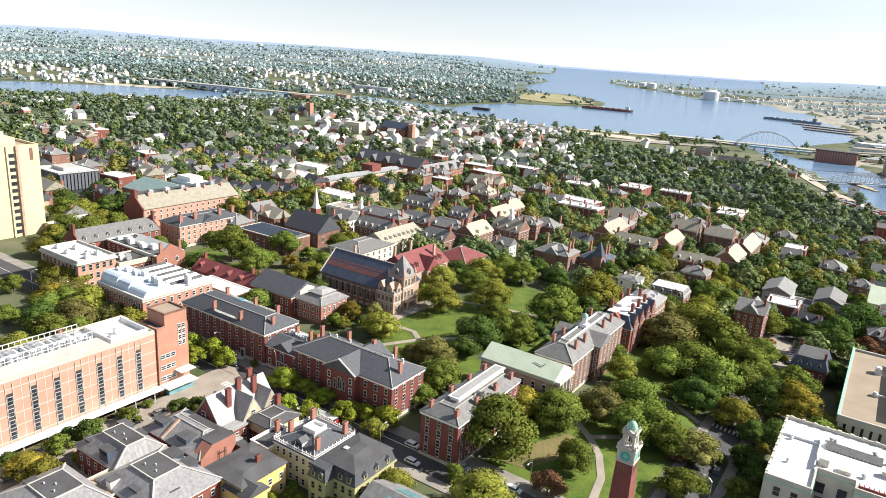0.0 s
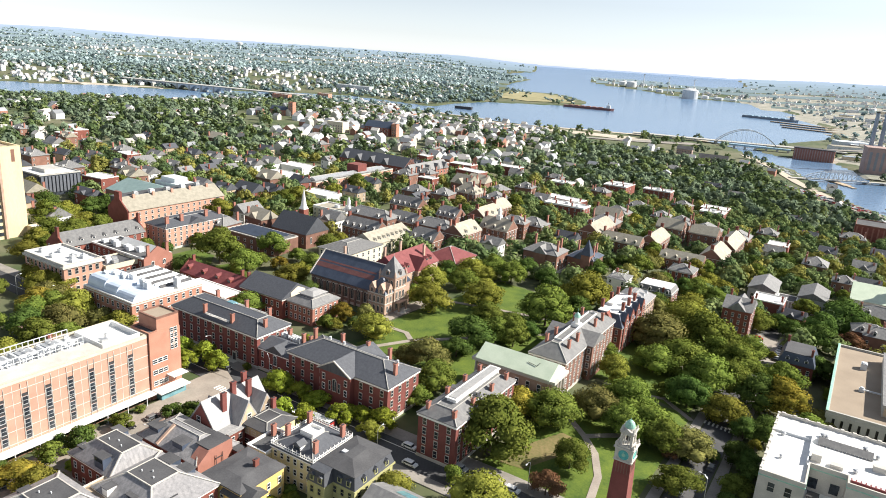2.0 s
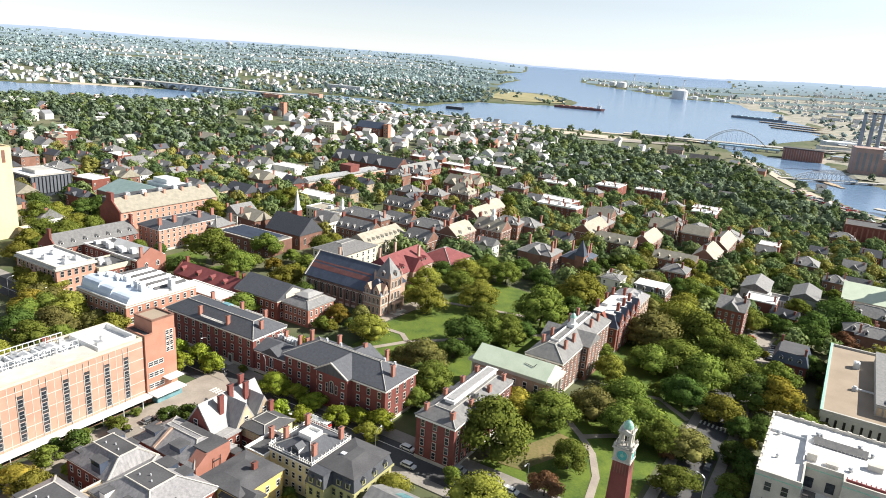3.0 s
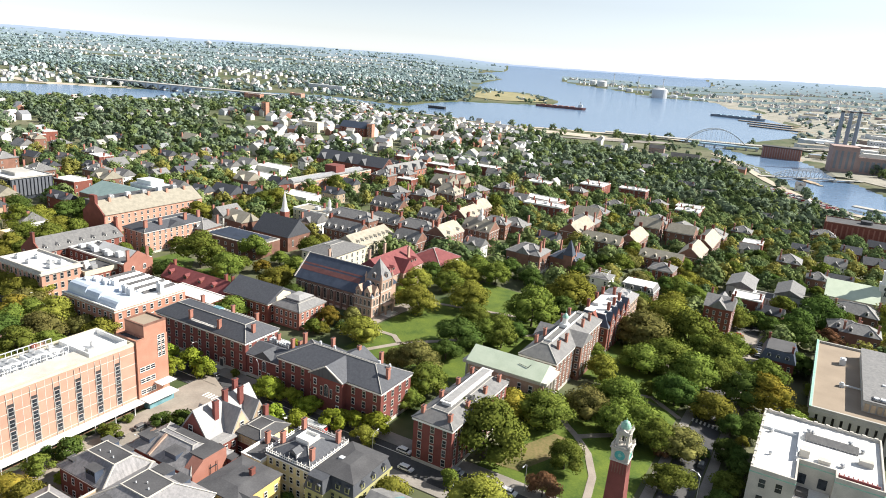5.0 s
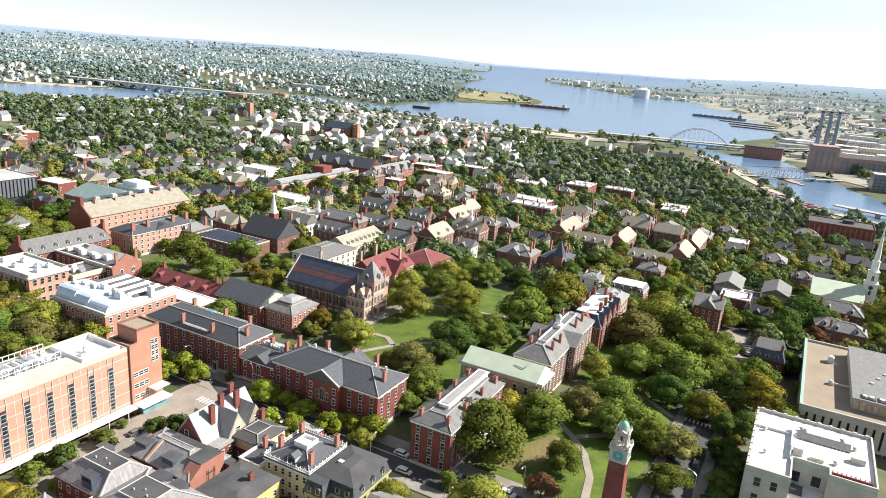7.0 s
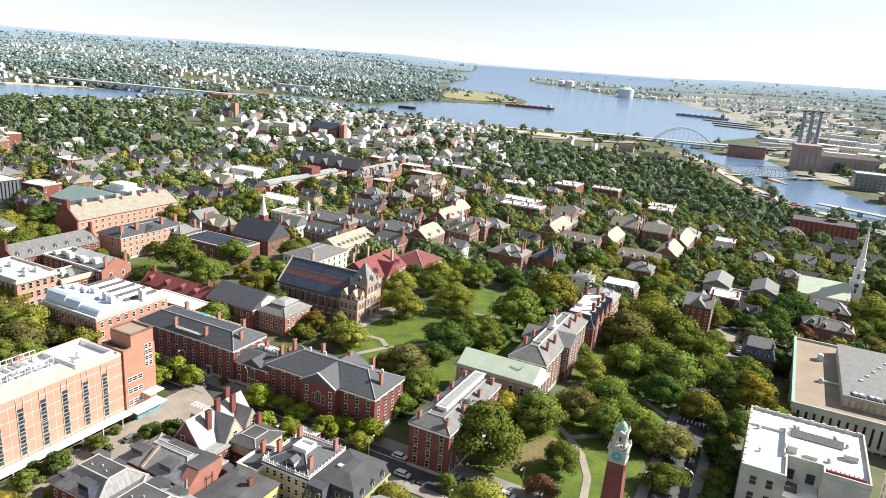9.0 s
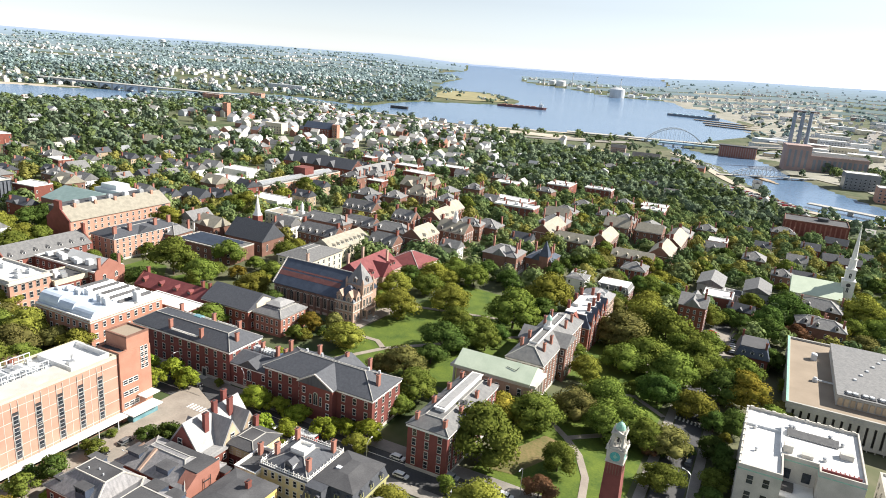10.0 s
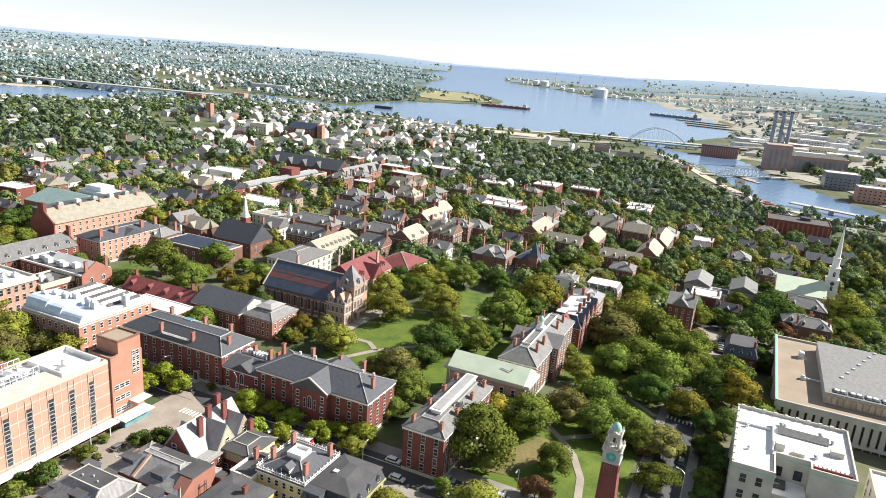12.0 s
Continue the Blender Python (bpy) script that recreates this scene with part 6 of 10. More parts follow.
    part("roof_deck", Shape().box(-w / 2 + 1.4, w / 2 - 1.4, -d / 2 + 1.4, d / 2 - 1.4, 12, 12.3), ROOF_GREY, b)
    for x in (-3.5, 0, 3.5):
        dormer(b, x, -d / 2 + 0.1, 8.6, 1.5, 1.8, 1.6, 0.0, WHITE, SLATE_BLUE)
    windows(b, w, d, "front", 4, 2, 1, 1.8, 1.2, 3.4, margin=1.8)
    windows(b, w, d, "left", 5, 2, 1, 1.8, 1.2, 3.4, margin=1.8)
    chimney(b, -5, 6, 9, 15)
    chimney(b, 5, -6, 9, 15)
    # the meeting house with the tall white steeple
    b, w, d = block("meeting_house", "white meeting house with pale green roof and tall steeple", "church", 14, 40, 434, 464)
    walls(b, w, d, 11, CLAPBOARD, base=-10)
    part("roof", Shape().gable(-w / 2 - 0.8, w / 2 + 0.8, -d / 2 - 0.8, d / 2 + 0.8, 11, 6.5, "x"), ROOF_GREEN, b)
    gable_wall(b, -w / 2, w / 2, -d / 2, d / 2, 11, 6.2, "x", CLAPBOARD)
    windows(b, w, d, "front", 5, 2, 1.3, 2.4, 1.5, 4.6, WHITE, "arch", 3)
    x = w / 2 + 3
    part("steeple_base", Shape().box(x - 3.4, x + 3.4, -3.4, 3.4, -10, 20), CLAPBOARD, b)
    part("belfry", Shape().box(x - 3.7, x + 3.7, -3.7, 3.7, 20, 20.6).box(x - 2.6, x + 2.6, -2.6, 2.6, 20.6, 27).box(x - 2.9, x + 2.9, -2.9, 2.9, 27, 27.5), WHITE, b)
    part("lantern", Shape().cyl(x, 0, 27.5, 33, 2.1, 1.9, 8).cyl(x, 0, 33, 33.5, 2.3, 2.3, 8).cyl(x, 0, 33.5, 38, 1.5, 1.3, 8), WHITE, b)
    part("spire", Shape().cyl(x, 0, 38, 54, 1.3, 0.12, 8), WHITE, b)
    for z, s in ((13.5, 3.4), (22, 2.6)):
        for t, nx, ny in ((0, 0, -1), (-math.pi / 2, -1, 0)):
            part("window", window_mesh(1.3, 2.6, WHITE, "arch"), None, b, at=Matrix.Translation((x + nx * s, ny * s, z)) @ Matrix.Rotation(t, 4, "Z"))
    part("clock_face", Shape().cyl(0, 0, 0, 0.12, 1.2, n=16), METAL_DARK, b, at=Matrix.Translation((x, -3.4, 18)) @ Matrix.Rotation(math.pi / 2, 4, "X"))
    # large brick buildings further off
    b, w, d = block("gothic_school", "brick school with dark slate gables", "building", -430, -352, 512, 532)
    walls(b, w, d, 10, BRICK)
    part("roof", Shape().gable(-w / 2, w / 2, -d / 2 - 0.5, d / 2 + 0.5, 10, 8, "x"), SLATE, b)
    gable_wall(b, -w / 2, w / 2, -d / 2, d / 2, 10, 7.8, "x", BRICK_ORANGE)
    for x in (-32, -16, 0, 16):
        part("cross_gable", Shape().gable(x - 4, x + 4, -d / 2 - 1.2, 0, 10, 5.5, "y"), SLATE, b)
        part("bay", Shape().box(x - 3.6, x + 3.6, -d / 2 - 0.9, 0, -2, 10).gable(x - 3.6, x + 3.6, -d / 2 - 0.9, 0, 10, 5.2, "y", 0), BRICK, b)
    windows(b, w, d, "front", 13, 2, 1.6, 2.2, 1.6, 4.2, STONE, "stone", 3)
    windows(b, w, d, "right", 4, 2, 1.6, 2.2, 1.6, 4.2, STONE, "stone", 3)
    b, w, d = block("gothic_school", "brick school wing with steep slate gables", "building", -346, -334, 500, 560)
    walls(b, w, d, 9, BRICK_ORANGE)
    part("roof", Shape().gable(-w / 2 - 0.5, w / 2 + 0.5, -d / 2, d / 2, 9, 7, "y"), SLATE_PALE, b)
    for y in (-20, -5, 10, 24):
        part("cross_gable", Shape().gable(0, w / 2 + 1, y - 4, y + 4, 9, 5.5, "x"), SLATE_PALE, b)
    windows(b, w, d, "right", 12, 2, 1.4, 2, 1.4, 3.6, STONE, "stone", 2)
    b, w, d = block("long_brick_workshop", "long low brick building with grey monitor roof", "building", -372, -354, 396, 497)
    walls(b, w, d, 7.5, BRICK_PINK)
    flat_roof(b, w, d, 7.5, ROOF_GREY, STONE)
    part("monitor", Shape().gable(-3.5, 3.5, -d / 2 + 5, d / 2 - 5, 7.6, 1.6, "y", 1.2), METAL, b)
    windows(b, w, d, "right", 20, 2, 1.6, 1.8, 1, 3.2, margin=3)
    part("tower_block", Shape().box(-w / 2, w / 2 - 6, 8, 20, 7, 15), BRICK_DARK, b)
    b, w, d = block("brick_mill", "big red brick mill by the river with flat grey roof", "building", 8, 62, 704, 736)
    walls(b, w, d, 18, BRICK, base=-14)
    flat_roof(b, w, d, 18, ROOF_GREY, BRICK_BROWN)
    for i in range(13):
        part("pilaster", Shape().box(-w / 2 + 1 + i * 4.2, -w / 2 + 2.2 + i * 4.2, -d / 2 - 0.5, -d / 2, -14, 17), BRICK_ORANGE, b)
    for i in range(8):
        part("pilaster", Shape().box(-w / 2 - 0.5, -w / 2, -d / 2 + 1 + i * 4.2, -d / 2 + 2.2 + i * 4.2, -14, 17), BRICK_ORANGE, b)
    part("roof_tank", Shape().cyl(6, 4, 18, 21, 5, 5, 16), METAL_DARK, b)


campus_buildings()


# ---- the old houses below the avenue ----
def slate_row(label, u0, u1, v0, v1, h, deck, top, boxes):
    """A brick house whose four slate slopes rise to a flat deck; boxes are flat-topped dormers and roof houses."""
    b, w, d = block("slate_roofed_row", label, "house", u0, u1, v0, v1)
    cu, cv = (u0 + u1) / 2, (v0 + v1) / 2
    x0, x1, y0, y1 = deck[0] - cu, deck[1] - cu, deck[2] - cv, deck[3] - cv
    walls(b, w, d, h, BRICK, plinth=STONE)
    cornice(b, w, d, h + 0.1, WHITE, out=0.35, high=0.4)
    e = 0.45
    low, high = [(-w / 2 - e, -d / 2 - e), (w / 2 + e, -d / 2 - e), (w / 2 + e, d / 2 + e), (-w / 2 - e, d / 2 + e)], [(x0, y0), (x1, y0), (x1, y1), (x0, y1)]
    v = [(*p, h + 0.1) for p in low] + [(*p, h + 0.3) for p in low] + [(*p, top) for p in high]
    f = [(3, 2, 1, 0), (8, 9, 10, 11)] + [(i, (i + 1) % 4, 4 + (i + 1) % 4, 4 + i) for i in range(4)] + [(4 + i, 4 + (i + 1) % 4, 8 + (i + 1) % 4, 8 + i) for i in range(4)]
    roof = part("roof", Shape().solid(v, f), SLATE_SILVER, b)
    for p, q in zip(low, high):
        part("hip_cap", Shape().beam((*p, h + 0.32), (*q, top + 0.04), 0.34), STONE, roof)
    part("deck", Shape().box(x0 - 0.15, x1 + 0.15, y0 - 0.15, y1 + 0.15, top, top + 0.14), ROOF_GREY, roof)
    part("deck_rim", Shape().ring(x0 - 0.3, x1 + 0.3, y0 - 0.3, y1 + 0.3, top - 0.05, top + 0.24, 0.25), STONE, roof)
    for i in range(3):
        part("roof_vent", Shape().cyl(x0 + (x1 - x0) * (0.25 + 0.25 * i), y0 + (y1 - y0) * (0.3 + 0.2 * (i % 2)), top, top + 0.6, 0.16, 0.16, 8), METAL_WHITE, b)
    for u, q, bw, bd, z in boxes:
        x, y = u - cu, q - cv
        s = Shape().box(x - bw / 2, x + bw / 2, y - bd / 2, y + bd / 2, h, z).box(x - bw / 2 - 0.2, x + bw / 2 + 0.2, y - bd / 2 - 0.2, y + bd / 2 + 0.2, z, z + 0.2, 1)
        s.box(x - bw / 2 + 0.3, x + bw / 2 - 0.3, y - bd / 2 - 0.04, y - bd / 2, z - 1.3, z - 0.3, 2)
        part("roof_house", s, [SLATE_BLUE, ROOF_GREY, GLASS], roof)
    for side, run in (("front", w), ("right", d)):
        windows(b, w, d, side, max(3, int(run / 3.2)), 2, 1.0, 1.7, 1.3, 3.5, margin=2)
    return b


def old_houses():
    b, w, d = block("gabled_villa", "red brick villa with steep pale gables and tall chimneys", "house", -138.4, -125.4, 111.5, 131)
    walls(b, w, d, 6.8, BRICK_DARK, plinth=STONE)
    part("roof", Shape().gable(-w / 2 - 0.5, 4.0, -d / 2 - 0.6, d / 2 + 0.5, 6.8, 7.4, "y"), SLATE_LIGHT, b)
    gable_wall(b, -w / 2, 3.6, -d / 2 - 0.7, d / 2, 6.8, 6.9, "y", BRICK_DARK)
    part("window", window_mesh(1.4, 2.0, WHITE, "sash"), None, b, at=Matrix.Translation((-2.3, -d / 2 - 0.72, 7.8)))
    part("lower_roof", Shape().box(3.4, w / 2 + 0.3, -d / 2, d / 2, 6.8, 7.1), SLATE_LIGHT, b)
    for y, q, x1 in ((-0.6, 3.3, 6.2), (6.4, 3.0, 6.0)):
        part("cross_gable", Shape().gable(-2.8, x1 + 0.4, y - q - 0.4, y + q + 0.4, 6.8, q * 1.95, "x"), SLATE_LIGHT, b)
        gable_wall(b, -1, x1 + 0.45, y - q, y + q, 6.8, q * 1.8, "x", TAN)
        part("window", window_mesh(1.3, 1.6, WHITE, "sash"), None, b, at=Matrix.Translation((x1 + 0.47, y, 7.8)) @ Matrix.Rotation(math.pi / 2, 4, "Z"))
    part("cross_gable", Shape().gable(-w / 2 - 0.8, 0, -5.5, -0.5, 6.8, 4.4, "x"), SLATE_LIGHT, b)
    part("wing", Shape().box(w / 2 - 1.5, w / 2 + 1.0, -8.5, -3.0, -1, 3.4).box(w / 2 - 1.5, w / 2 + 1.0, -8.5, -3.0, 3.4, 6.5, 1).box(w / 2 - 1.8, w / 2 + 1.3, -8.8, -2.7, 6.5, 6.85, 2), [BRICK, BRICK, SLATE_LIGHT], b)
    for z in (1.0, 4.0):
        for y in (-7.2, -4.6):
            part("window", window_mesh(1.0, 1.5, WHITE, "sash"), None, b, at=Matrix.Translation((w / 2 + 1.02, y, z)) @ Matrix.Rotation(math.pi / 2, 4, "Z"))
    for x, y, z in ((1.2, -4.8, 15.8), (-0.6, 0.2, 16.6), (0.8, 4.6, 16.2), (-3.4, 6.6, 16.4)):
        chimney(b, x, y, 5, z, BRICK_DARK, 1.0, 1.5)
    windows(b, w, d, "right", 5, 2, 1.0, 1.7, 1.0, 3.0, margin=2)
    windows(b, w, d, "front", 5, 2, 1.0, 1.7, 1.0, 3.0, margin=2)
    b, w, d = block("brick_annex", "brick and timber annex with flat dark roof", "house", -126.6, -116.5, 119, 129.5)
    walls(b, w, d, 7.2, BRICK_DARK)
    part("upper_wall", Shape().ring(-w / 2 - 0.08, w / 2 + 0.08, -d / 2 - 0.08, d / 2 + 0.08, 4.2, 7.2, 0.2), YELLOW_PALE, b)
    hip(b, w, d, 7.2, 1.0, ROOF_GREY, 0.7, 2.5)
    windows(b, w, d, "right", 3, 2, 1.6, 1.4, 1.2, 3.4, margin=2.2)
    windows(b, w, d, "front", 3, 2, 1.6, 1.4, 1.2, 3.4, margin=2.2)
    chimney(b, -3, 5, 7, 11, BRICK_DARK)
    b, w, d = block("brick_house", "red brick house with long grey hipped roof and roof lights", "house", -142, -118.5, 97.5, 110.5)
    walls(b, w, d, 7.6, BRICK)
    hip(b, w, d, 7.6, 3.2, SLATE_SILVER, 0.4, 0.8)
    prof = [(-d / 2 - 0.1, -2), (-d / 2 - 0.1, 7.8), (-d / 2 + 3.4, 10.4), (d / 2 - 2.2, 10.4), (d / 2 - 2.2, -2)]
    e0, e1 = w / 2 - 3.2, w / 2 + 0.6
    # sun-facing end: the warm sunlit tone is painted as orange brick
    part("end_block", Shape().solid([(e0, y, z) for y, z in prof] + [(e1, y, z) for y, z in prof], [(0, 1, 2, 3, 4), (9, 8, 7, 6, 5), (1, 0, 5, 6), (2, 1, 6, 7), (3, 2, 7, 8), (4, 3, 8, 9)]), BRICK_ORANGE, b, "brick end wall with a stepped top, coloured orange as if sunlit")
    part("end_roof", Shape().box(e0 - 1.5, e1 - 0.3, -d / 2 + 3.6, d / 2 - 2.4, 10.4, 10.65).box(-4, e0 - 1.5, d / 2 - 5.0, d / 2 - 2.6, 10.4, 10.6), ROOF_GREY, b)
    part("side_porch", Shape().box(w / 2 - 1.5, w / 2 + 2.2, d / 2 - 2.2, d / 2 + 0.4, -2, 7.0).box(w / 2 - 1.7, w / 2 + 2.4, d / 2 - 2.3, d / 2 + 0.6, 7.0, 7.3, 1), [BRICK_DARK, ROOF_GREY], b)
    part("roof_ridge", Shape().beam((-3.5, -d / 2 - 0.3, 7.9), (-3.5, -1.2, 11.1), 0.7).beam((-11.5, -d / 2, 7.9), (-8, -1, 11.1), 0.4), STONE_PINK, b)
    part("shed_dormer", Shape().box(-10, -6, -4.5, -1, 8, 10.4).box(-10.3, -5.7, -4.9, -0.8, 10.4, 10.6, 1), [SLATE_BLUE, ROOF_GREY], b)
    part("shed_dormer", Shape().box(1, 5, -5.4, -1.5, 8, 10.2).box(0.8, 5.2, -5.7, -1.3, 10.2, 10.4, 1), [SLATE_BLUE, ROOF_GREY], b)
    part("fire_stair", Shape().box(w / 2 + 0.05, w / 2 + 0.9, -1.2, 0.9, 1.0, 1.15).box(w / 2 + 0.05, w / 2 + 0.9, -1.2, 0.9, 4.2, 4.35).box(w / 2 + 0.05, w / 2 + 0.9, -1.2, 0.9, 7.2, 7.35).beam((w / 2 + 0.9, -1.2, 0), (w / 2 + 0.9, -1.2, 8.4), 0.12).beam((w / 2 + 0.9, 0.9, 0), (w / 2 + 0.9, 0.9, 8.4), 0.12), METAL_DARK, b)
    windows(b, w, d, "front", 7, 2, 1.0, 1.6, 1.2, 3.4, margin=2)
    windows(b, w, d, "right", 3, 2, 0.9, 1.5, 1.2, 3.4, margin=1.8, skip=((0, 1), (1, 1)))
    slate_row("brick row house with silvery slate slopes and dark flat decks", -129.5, -108, 77.5, 95.2, 8.0, (-123.5, -114.8, 82.6, 89.4), 11.8,
              [(-112.2, 84.8, 3.4, 2.2, 9.6), (-117.5, 80.0, 3.0, 2.2, 10.0), (-116.5, 93.0, 3.6, 2.6, 10.4), (-122.0, 92.6, 4.2, 3.0, 10.9)])
    slate_row("brick row house with silvery slate slopes and a raised stair head", -146.6, -129.7, 81.8, 95.2, 8.0, (-141.0, -131.0, 86.0, 90.8), 12.2,
              [(-143.8, 83.9, 2.2, 1.8, 10.2), (-143.2, 93.2, 4.0, 2.2, 10.6), (-134.2, 82.9, 3.6, 2.2, 11.8), (-137.4, 93.4, 3.2, 2.2, 10.0)])
    slate_row("brick row house with silvery slate slopes and flat dark deck", -140.5, -118.5, 58, 75.5, 8.0, (-134.0, -125.2, 64.5, 71.8), 11.6,
              [(-137.6, 66.5, 2.0, 2.4, 10.0), (-122.0, 66.0, 2.4, 3.0, 9.8), (-129.5, 60.6, 3.2, 2.0, 9.8)])
    t, w, d = block("terrace_link", "low brick link with tan roof terrace and white stair head", "house", -131.5, -121.5, 75.7, 81.6)
    walls(t, w, d, 7.6, BRICK)
    part("roof_terrace", Shape().box(-w / 2 + 0.2, w / 2 - 0.2, -d / 2 + 0.1, d / 2 - 0.1, 7.6, 7.8).ring(-w / 2, w / 2, -d / 2, d / 2, 7.6, 8.2, 0.25, 1), [TAN, STONE], t)
    part("stair_head", Shape().box(1.2, 3.2, -1.6, 0.8, 7.8, 10.2).box(1.0, 3.4, -1.8, 1.0, 10.2, 10.4, 1), [WHITE, ROOF_GREY], t)
    # yellow houses
    b, w, d = block("yellow_house", "yellow clapboard house with flat grey roof", "house", -114, -101, 96, 110)
    walls(b, w, d, 8.0, YELLOW)
    part("roof", Shape().box(-w / 2 - 0.4, w / 2 + 0.4, -d / 2 - 0.4, d / 2 + 0.4, 8.0, 8.35).frustum(-w / 2 - 0.4, w / 2 + 0.4, -d / 2 - 0.4, d / 2 + 0.4, 8.35, 9.2, 4, 4), ROOF_GREY, b)
    part("wing_roof", Shape().gable(w / 2 - 6, w / 2 + 3, -d / 2 - 1, -d / 2 + 6, 6.5, 2.2, "x"), ROOF_GREY, b)
    part("wing", Shape().box(w / 2 - 5, w / 2 + 2.6, -d / 2 - 0.6, -d / 2 + 5.6, -2, 6.5), YELLOW, b)
    chimney(b, 2, 2, 8, 11, BRICK)
    windows(b, w, d, "front", 5, 2, 0.95, 1.6, 1.2, 3.3, margin=1.6)
    windows(b, w, d, "left", 4, 2, 0.95, 1.6, 1.2, 3.3, margin=1.6)
    windows(b, w, d, "right", 4, 2, 0.95, 1.6, 1.2, 3.3, margin=1.6)
    b, w, d = block("federal_house", "pale yellow federal house with white roof balustrade and lantern", "house", -109, -94.5, 113.5, 128.5)
    walls(b, w, d, 9.6, YELLOW_PALE)
    cornice(b, w, d, 9.6, WHITE, out=0.3, high=0.5)
    hip(b, w, d, 9.6, 2.4, SLATE, 0.4, 2.2)
    s = Shape().ring(-w / 2 - 0.2, w / 2 + 0.2, -d / 2 - 0.2, d / 2 + 0.2, 10.6, 10.8, 0.16).ring(-w / 2 - 0.2, w / 2 + 0.2, -d / 2 - 0.2, d / 2 + 0.2, 9.9, 10.1, 0.16)
    for i in range(22):
        for y in (-d / 2 - 0.12, d / 2 + 0.12):
            a = -w / 2 + i * w / 21
            s.box(a - 0.09, a + 0.09, y - 0.06, y + 0.06, 9.9, 11.3 if i % 2 else 10.8)
        for x in (-w / 2 - 0.12, w / 2 + 0.12):
            a = -d / 2 + i * d / 21
            s.box(x - 0.06, x + 0.06, a - 0.09, a + 0.09, 9.9, 11.3 if i % 2 else 10.8)
    part("balustrade", s, WHITE, b)
    part("lantern", Shape().ring(-2.2, 2.2, -2.2, 2.2, 11.6, 13.4, 0.3).box(-1.9, 1.9, -1.9, 1.9, 11.6, 12.6), WHITE, b)
    for x, y in ((-5.8, -3), (-5.8, 5.2), (5.6, 5.6), (5.4, -4.6)):
        chimney(b, x, y, 9.6, 14, BRICK_ORANGE)
    dormer(b, 0.5, -d / 2 + 1.2, 10.0, 2.6, 1.6, 2.6, 0.0, WHITE, SLATE)
    windows(b, w, d, "front", 6, 3, 0.95, 1.6, 0.9, 3.0, margin=1.5)
    windows(b, w, d, "left", 5, 3, 0.95, 1.6, 0.9, 3.0, margin=1.5)
    windows(b, w, d, "right", 5, 3, 0.95, 1.6, 0.9, 3.0, margin=1.5)
    b, w, d = block("service_wing", "white and yellow service wing with flat deck", "house", -116, -109.2, 111.5, 122)
    walls(b, w, d, 7.0, YELLOW_PALE)
    flat_roof(b, w, d, 7.0, ROOF_GREY, WHITE, high=0.9, thick=0.2)
    windows(b, w, d, "front", 3, 2, 0.95, 1.5, 0.9, 3.0)
    chimney(b, -2, 3, 7, 10.6, BRICK_ORANGE)
    b, w, d = block("mansard_villa", "olive clapboard villa with dark mansard roof and dormers", "house", -93.8, -81.5, 114, 129.5)
    walls(b, w, d, 7.2, OLIVE)
    cornice(b, w, d, 7.3, OLIVE, out=0.5, high=0.5)
    part("mansard", Shape().frustum(-w / 2 - 0.3, w / 2 + 0.3, -d / 2 - 0.3, d / 2 + 0.3, 7.3, 10.4, 0.9, 0.9), SLATE, b)
    part("roof", Shape().box(-w / 2 + 0.2, w / 2 - 0.2, -d / 2 + 0.2, d / 2 - 0.2, 10.4, 10.65).frustum(-w / 2 + 0.2, w / 2 - 0.2, -d / 2 + 0.2, d / 2 - 0.2, 10.65, 11.9, 4.5, 4.5), ROOF_GREY, b)
    part("front_bay", Shape().box(-w / 2 - 0.05, -w / 2 + 5.5, -d / 2 - 3.2, -d / 2, -2, 7.2), OLIVE, b)
    part("bay_mansard", Shape().frustum(-w / 2 - 0.3, -w / 2 + 5.8, -d / 2 - 3.5, -d / 2 + 0.8, 7.3, 10.4, 0.8, 0.8).box(-w / 2 + 0.2, -w / 2 + 5.2, -d / 2 - 2.9, -d / 2 + 1, 10.4, 10.6), SLATE, b)
    for x, y, t in ((-4.6, -d / 2 - 3.4, 0.0), (-2.0, -d / 2 - 3.4, 0.0), (1.5, -d / 2 - 0.2, 0.0), (4.3, -d / 2 - 0.2, 0.0), (w / 2 + 0.2, -4, math.pi / 2), (w / 2 + 0.2, 0.5, math.pi / 2), (w / 2 + 0.2, 5, math.pi / 2)):
        dormer(b, x, y, 7.7, 1.3, 1.6, 1.2, t, OLIVE, SLATE)
    part("roof_hatch", Shape().box(-3, -1.6, -2, -0.8, 11.0, 11.9), METAL_WHITE, b)
    windows(b, w, d, "right", 5, 2, 1.0, 1.8, 1.0, 3.3, OLIVE, margin=1.8)
    windows(b, w, d, "front", 5, 2, 1.0, 1.8, 1.0, 3.3, OLIVE, margin=1.4, skip=((0, 0), (0, 1), (1, 0), (1, 1)))
    for k in range(2):
        for x in (-4.6, -2.2):
            part("window", window_mesh(1.0, 1.8, OLIVE, "sash"), None, b, at=Matrix.Translation((x, -d / 2 - 3.2, 1.0 + 3.3 * k)))
    b, w, d = block("studio_house", "low house with ribbed grey roof and long skylight", "house", -79, -65.5, 111, 125)
    walls(b, w, d, 4.4, GREY_CLAP)
    part("roof", Shape().gable(-w / 2 - 0.4, w / 2 + 0.4, -d / 2 - 0.4, d / 2 + 0.4, 4.4, 3.6, "x"), SLATE_PALE, b)
    k = 3.6 / (d / 2 + 0.4)
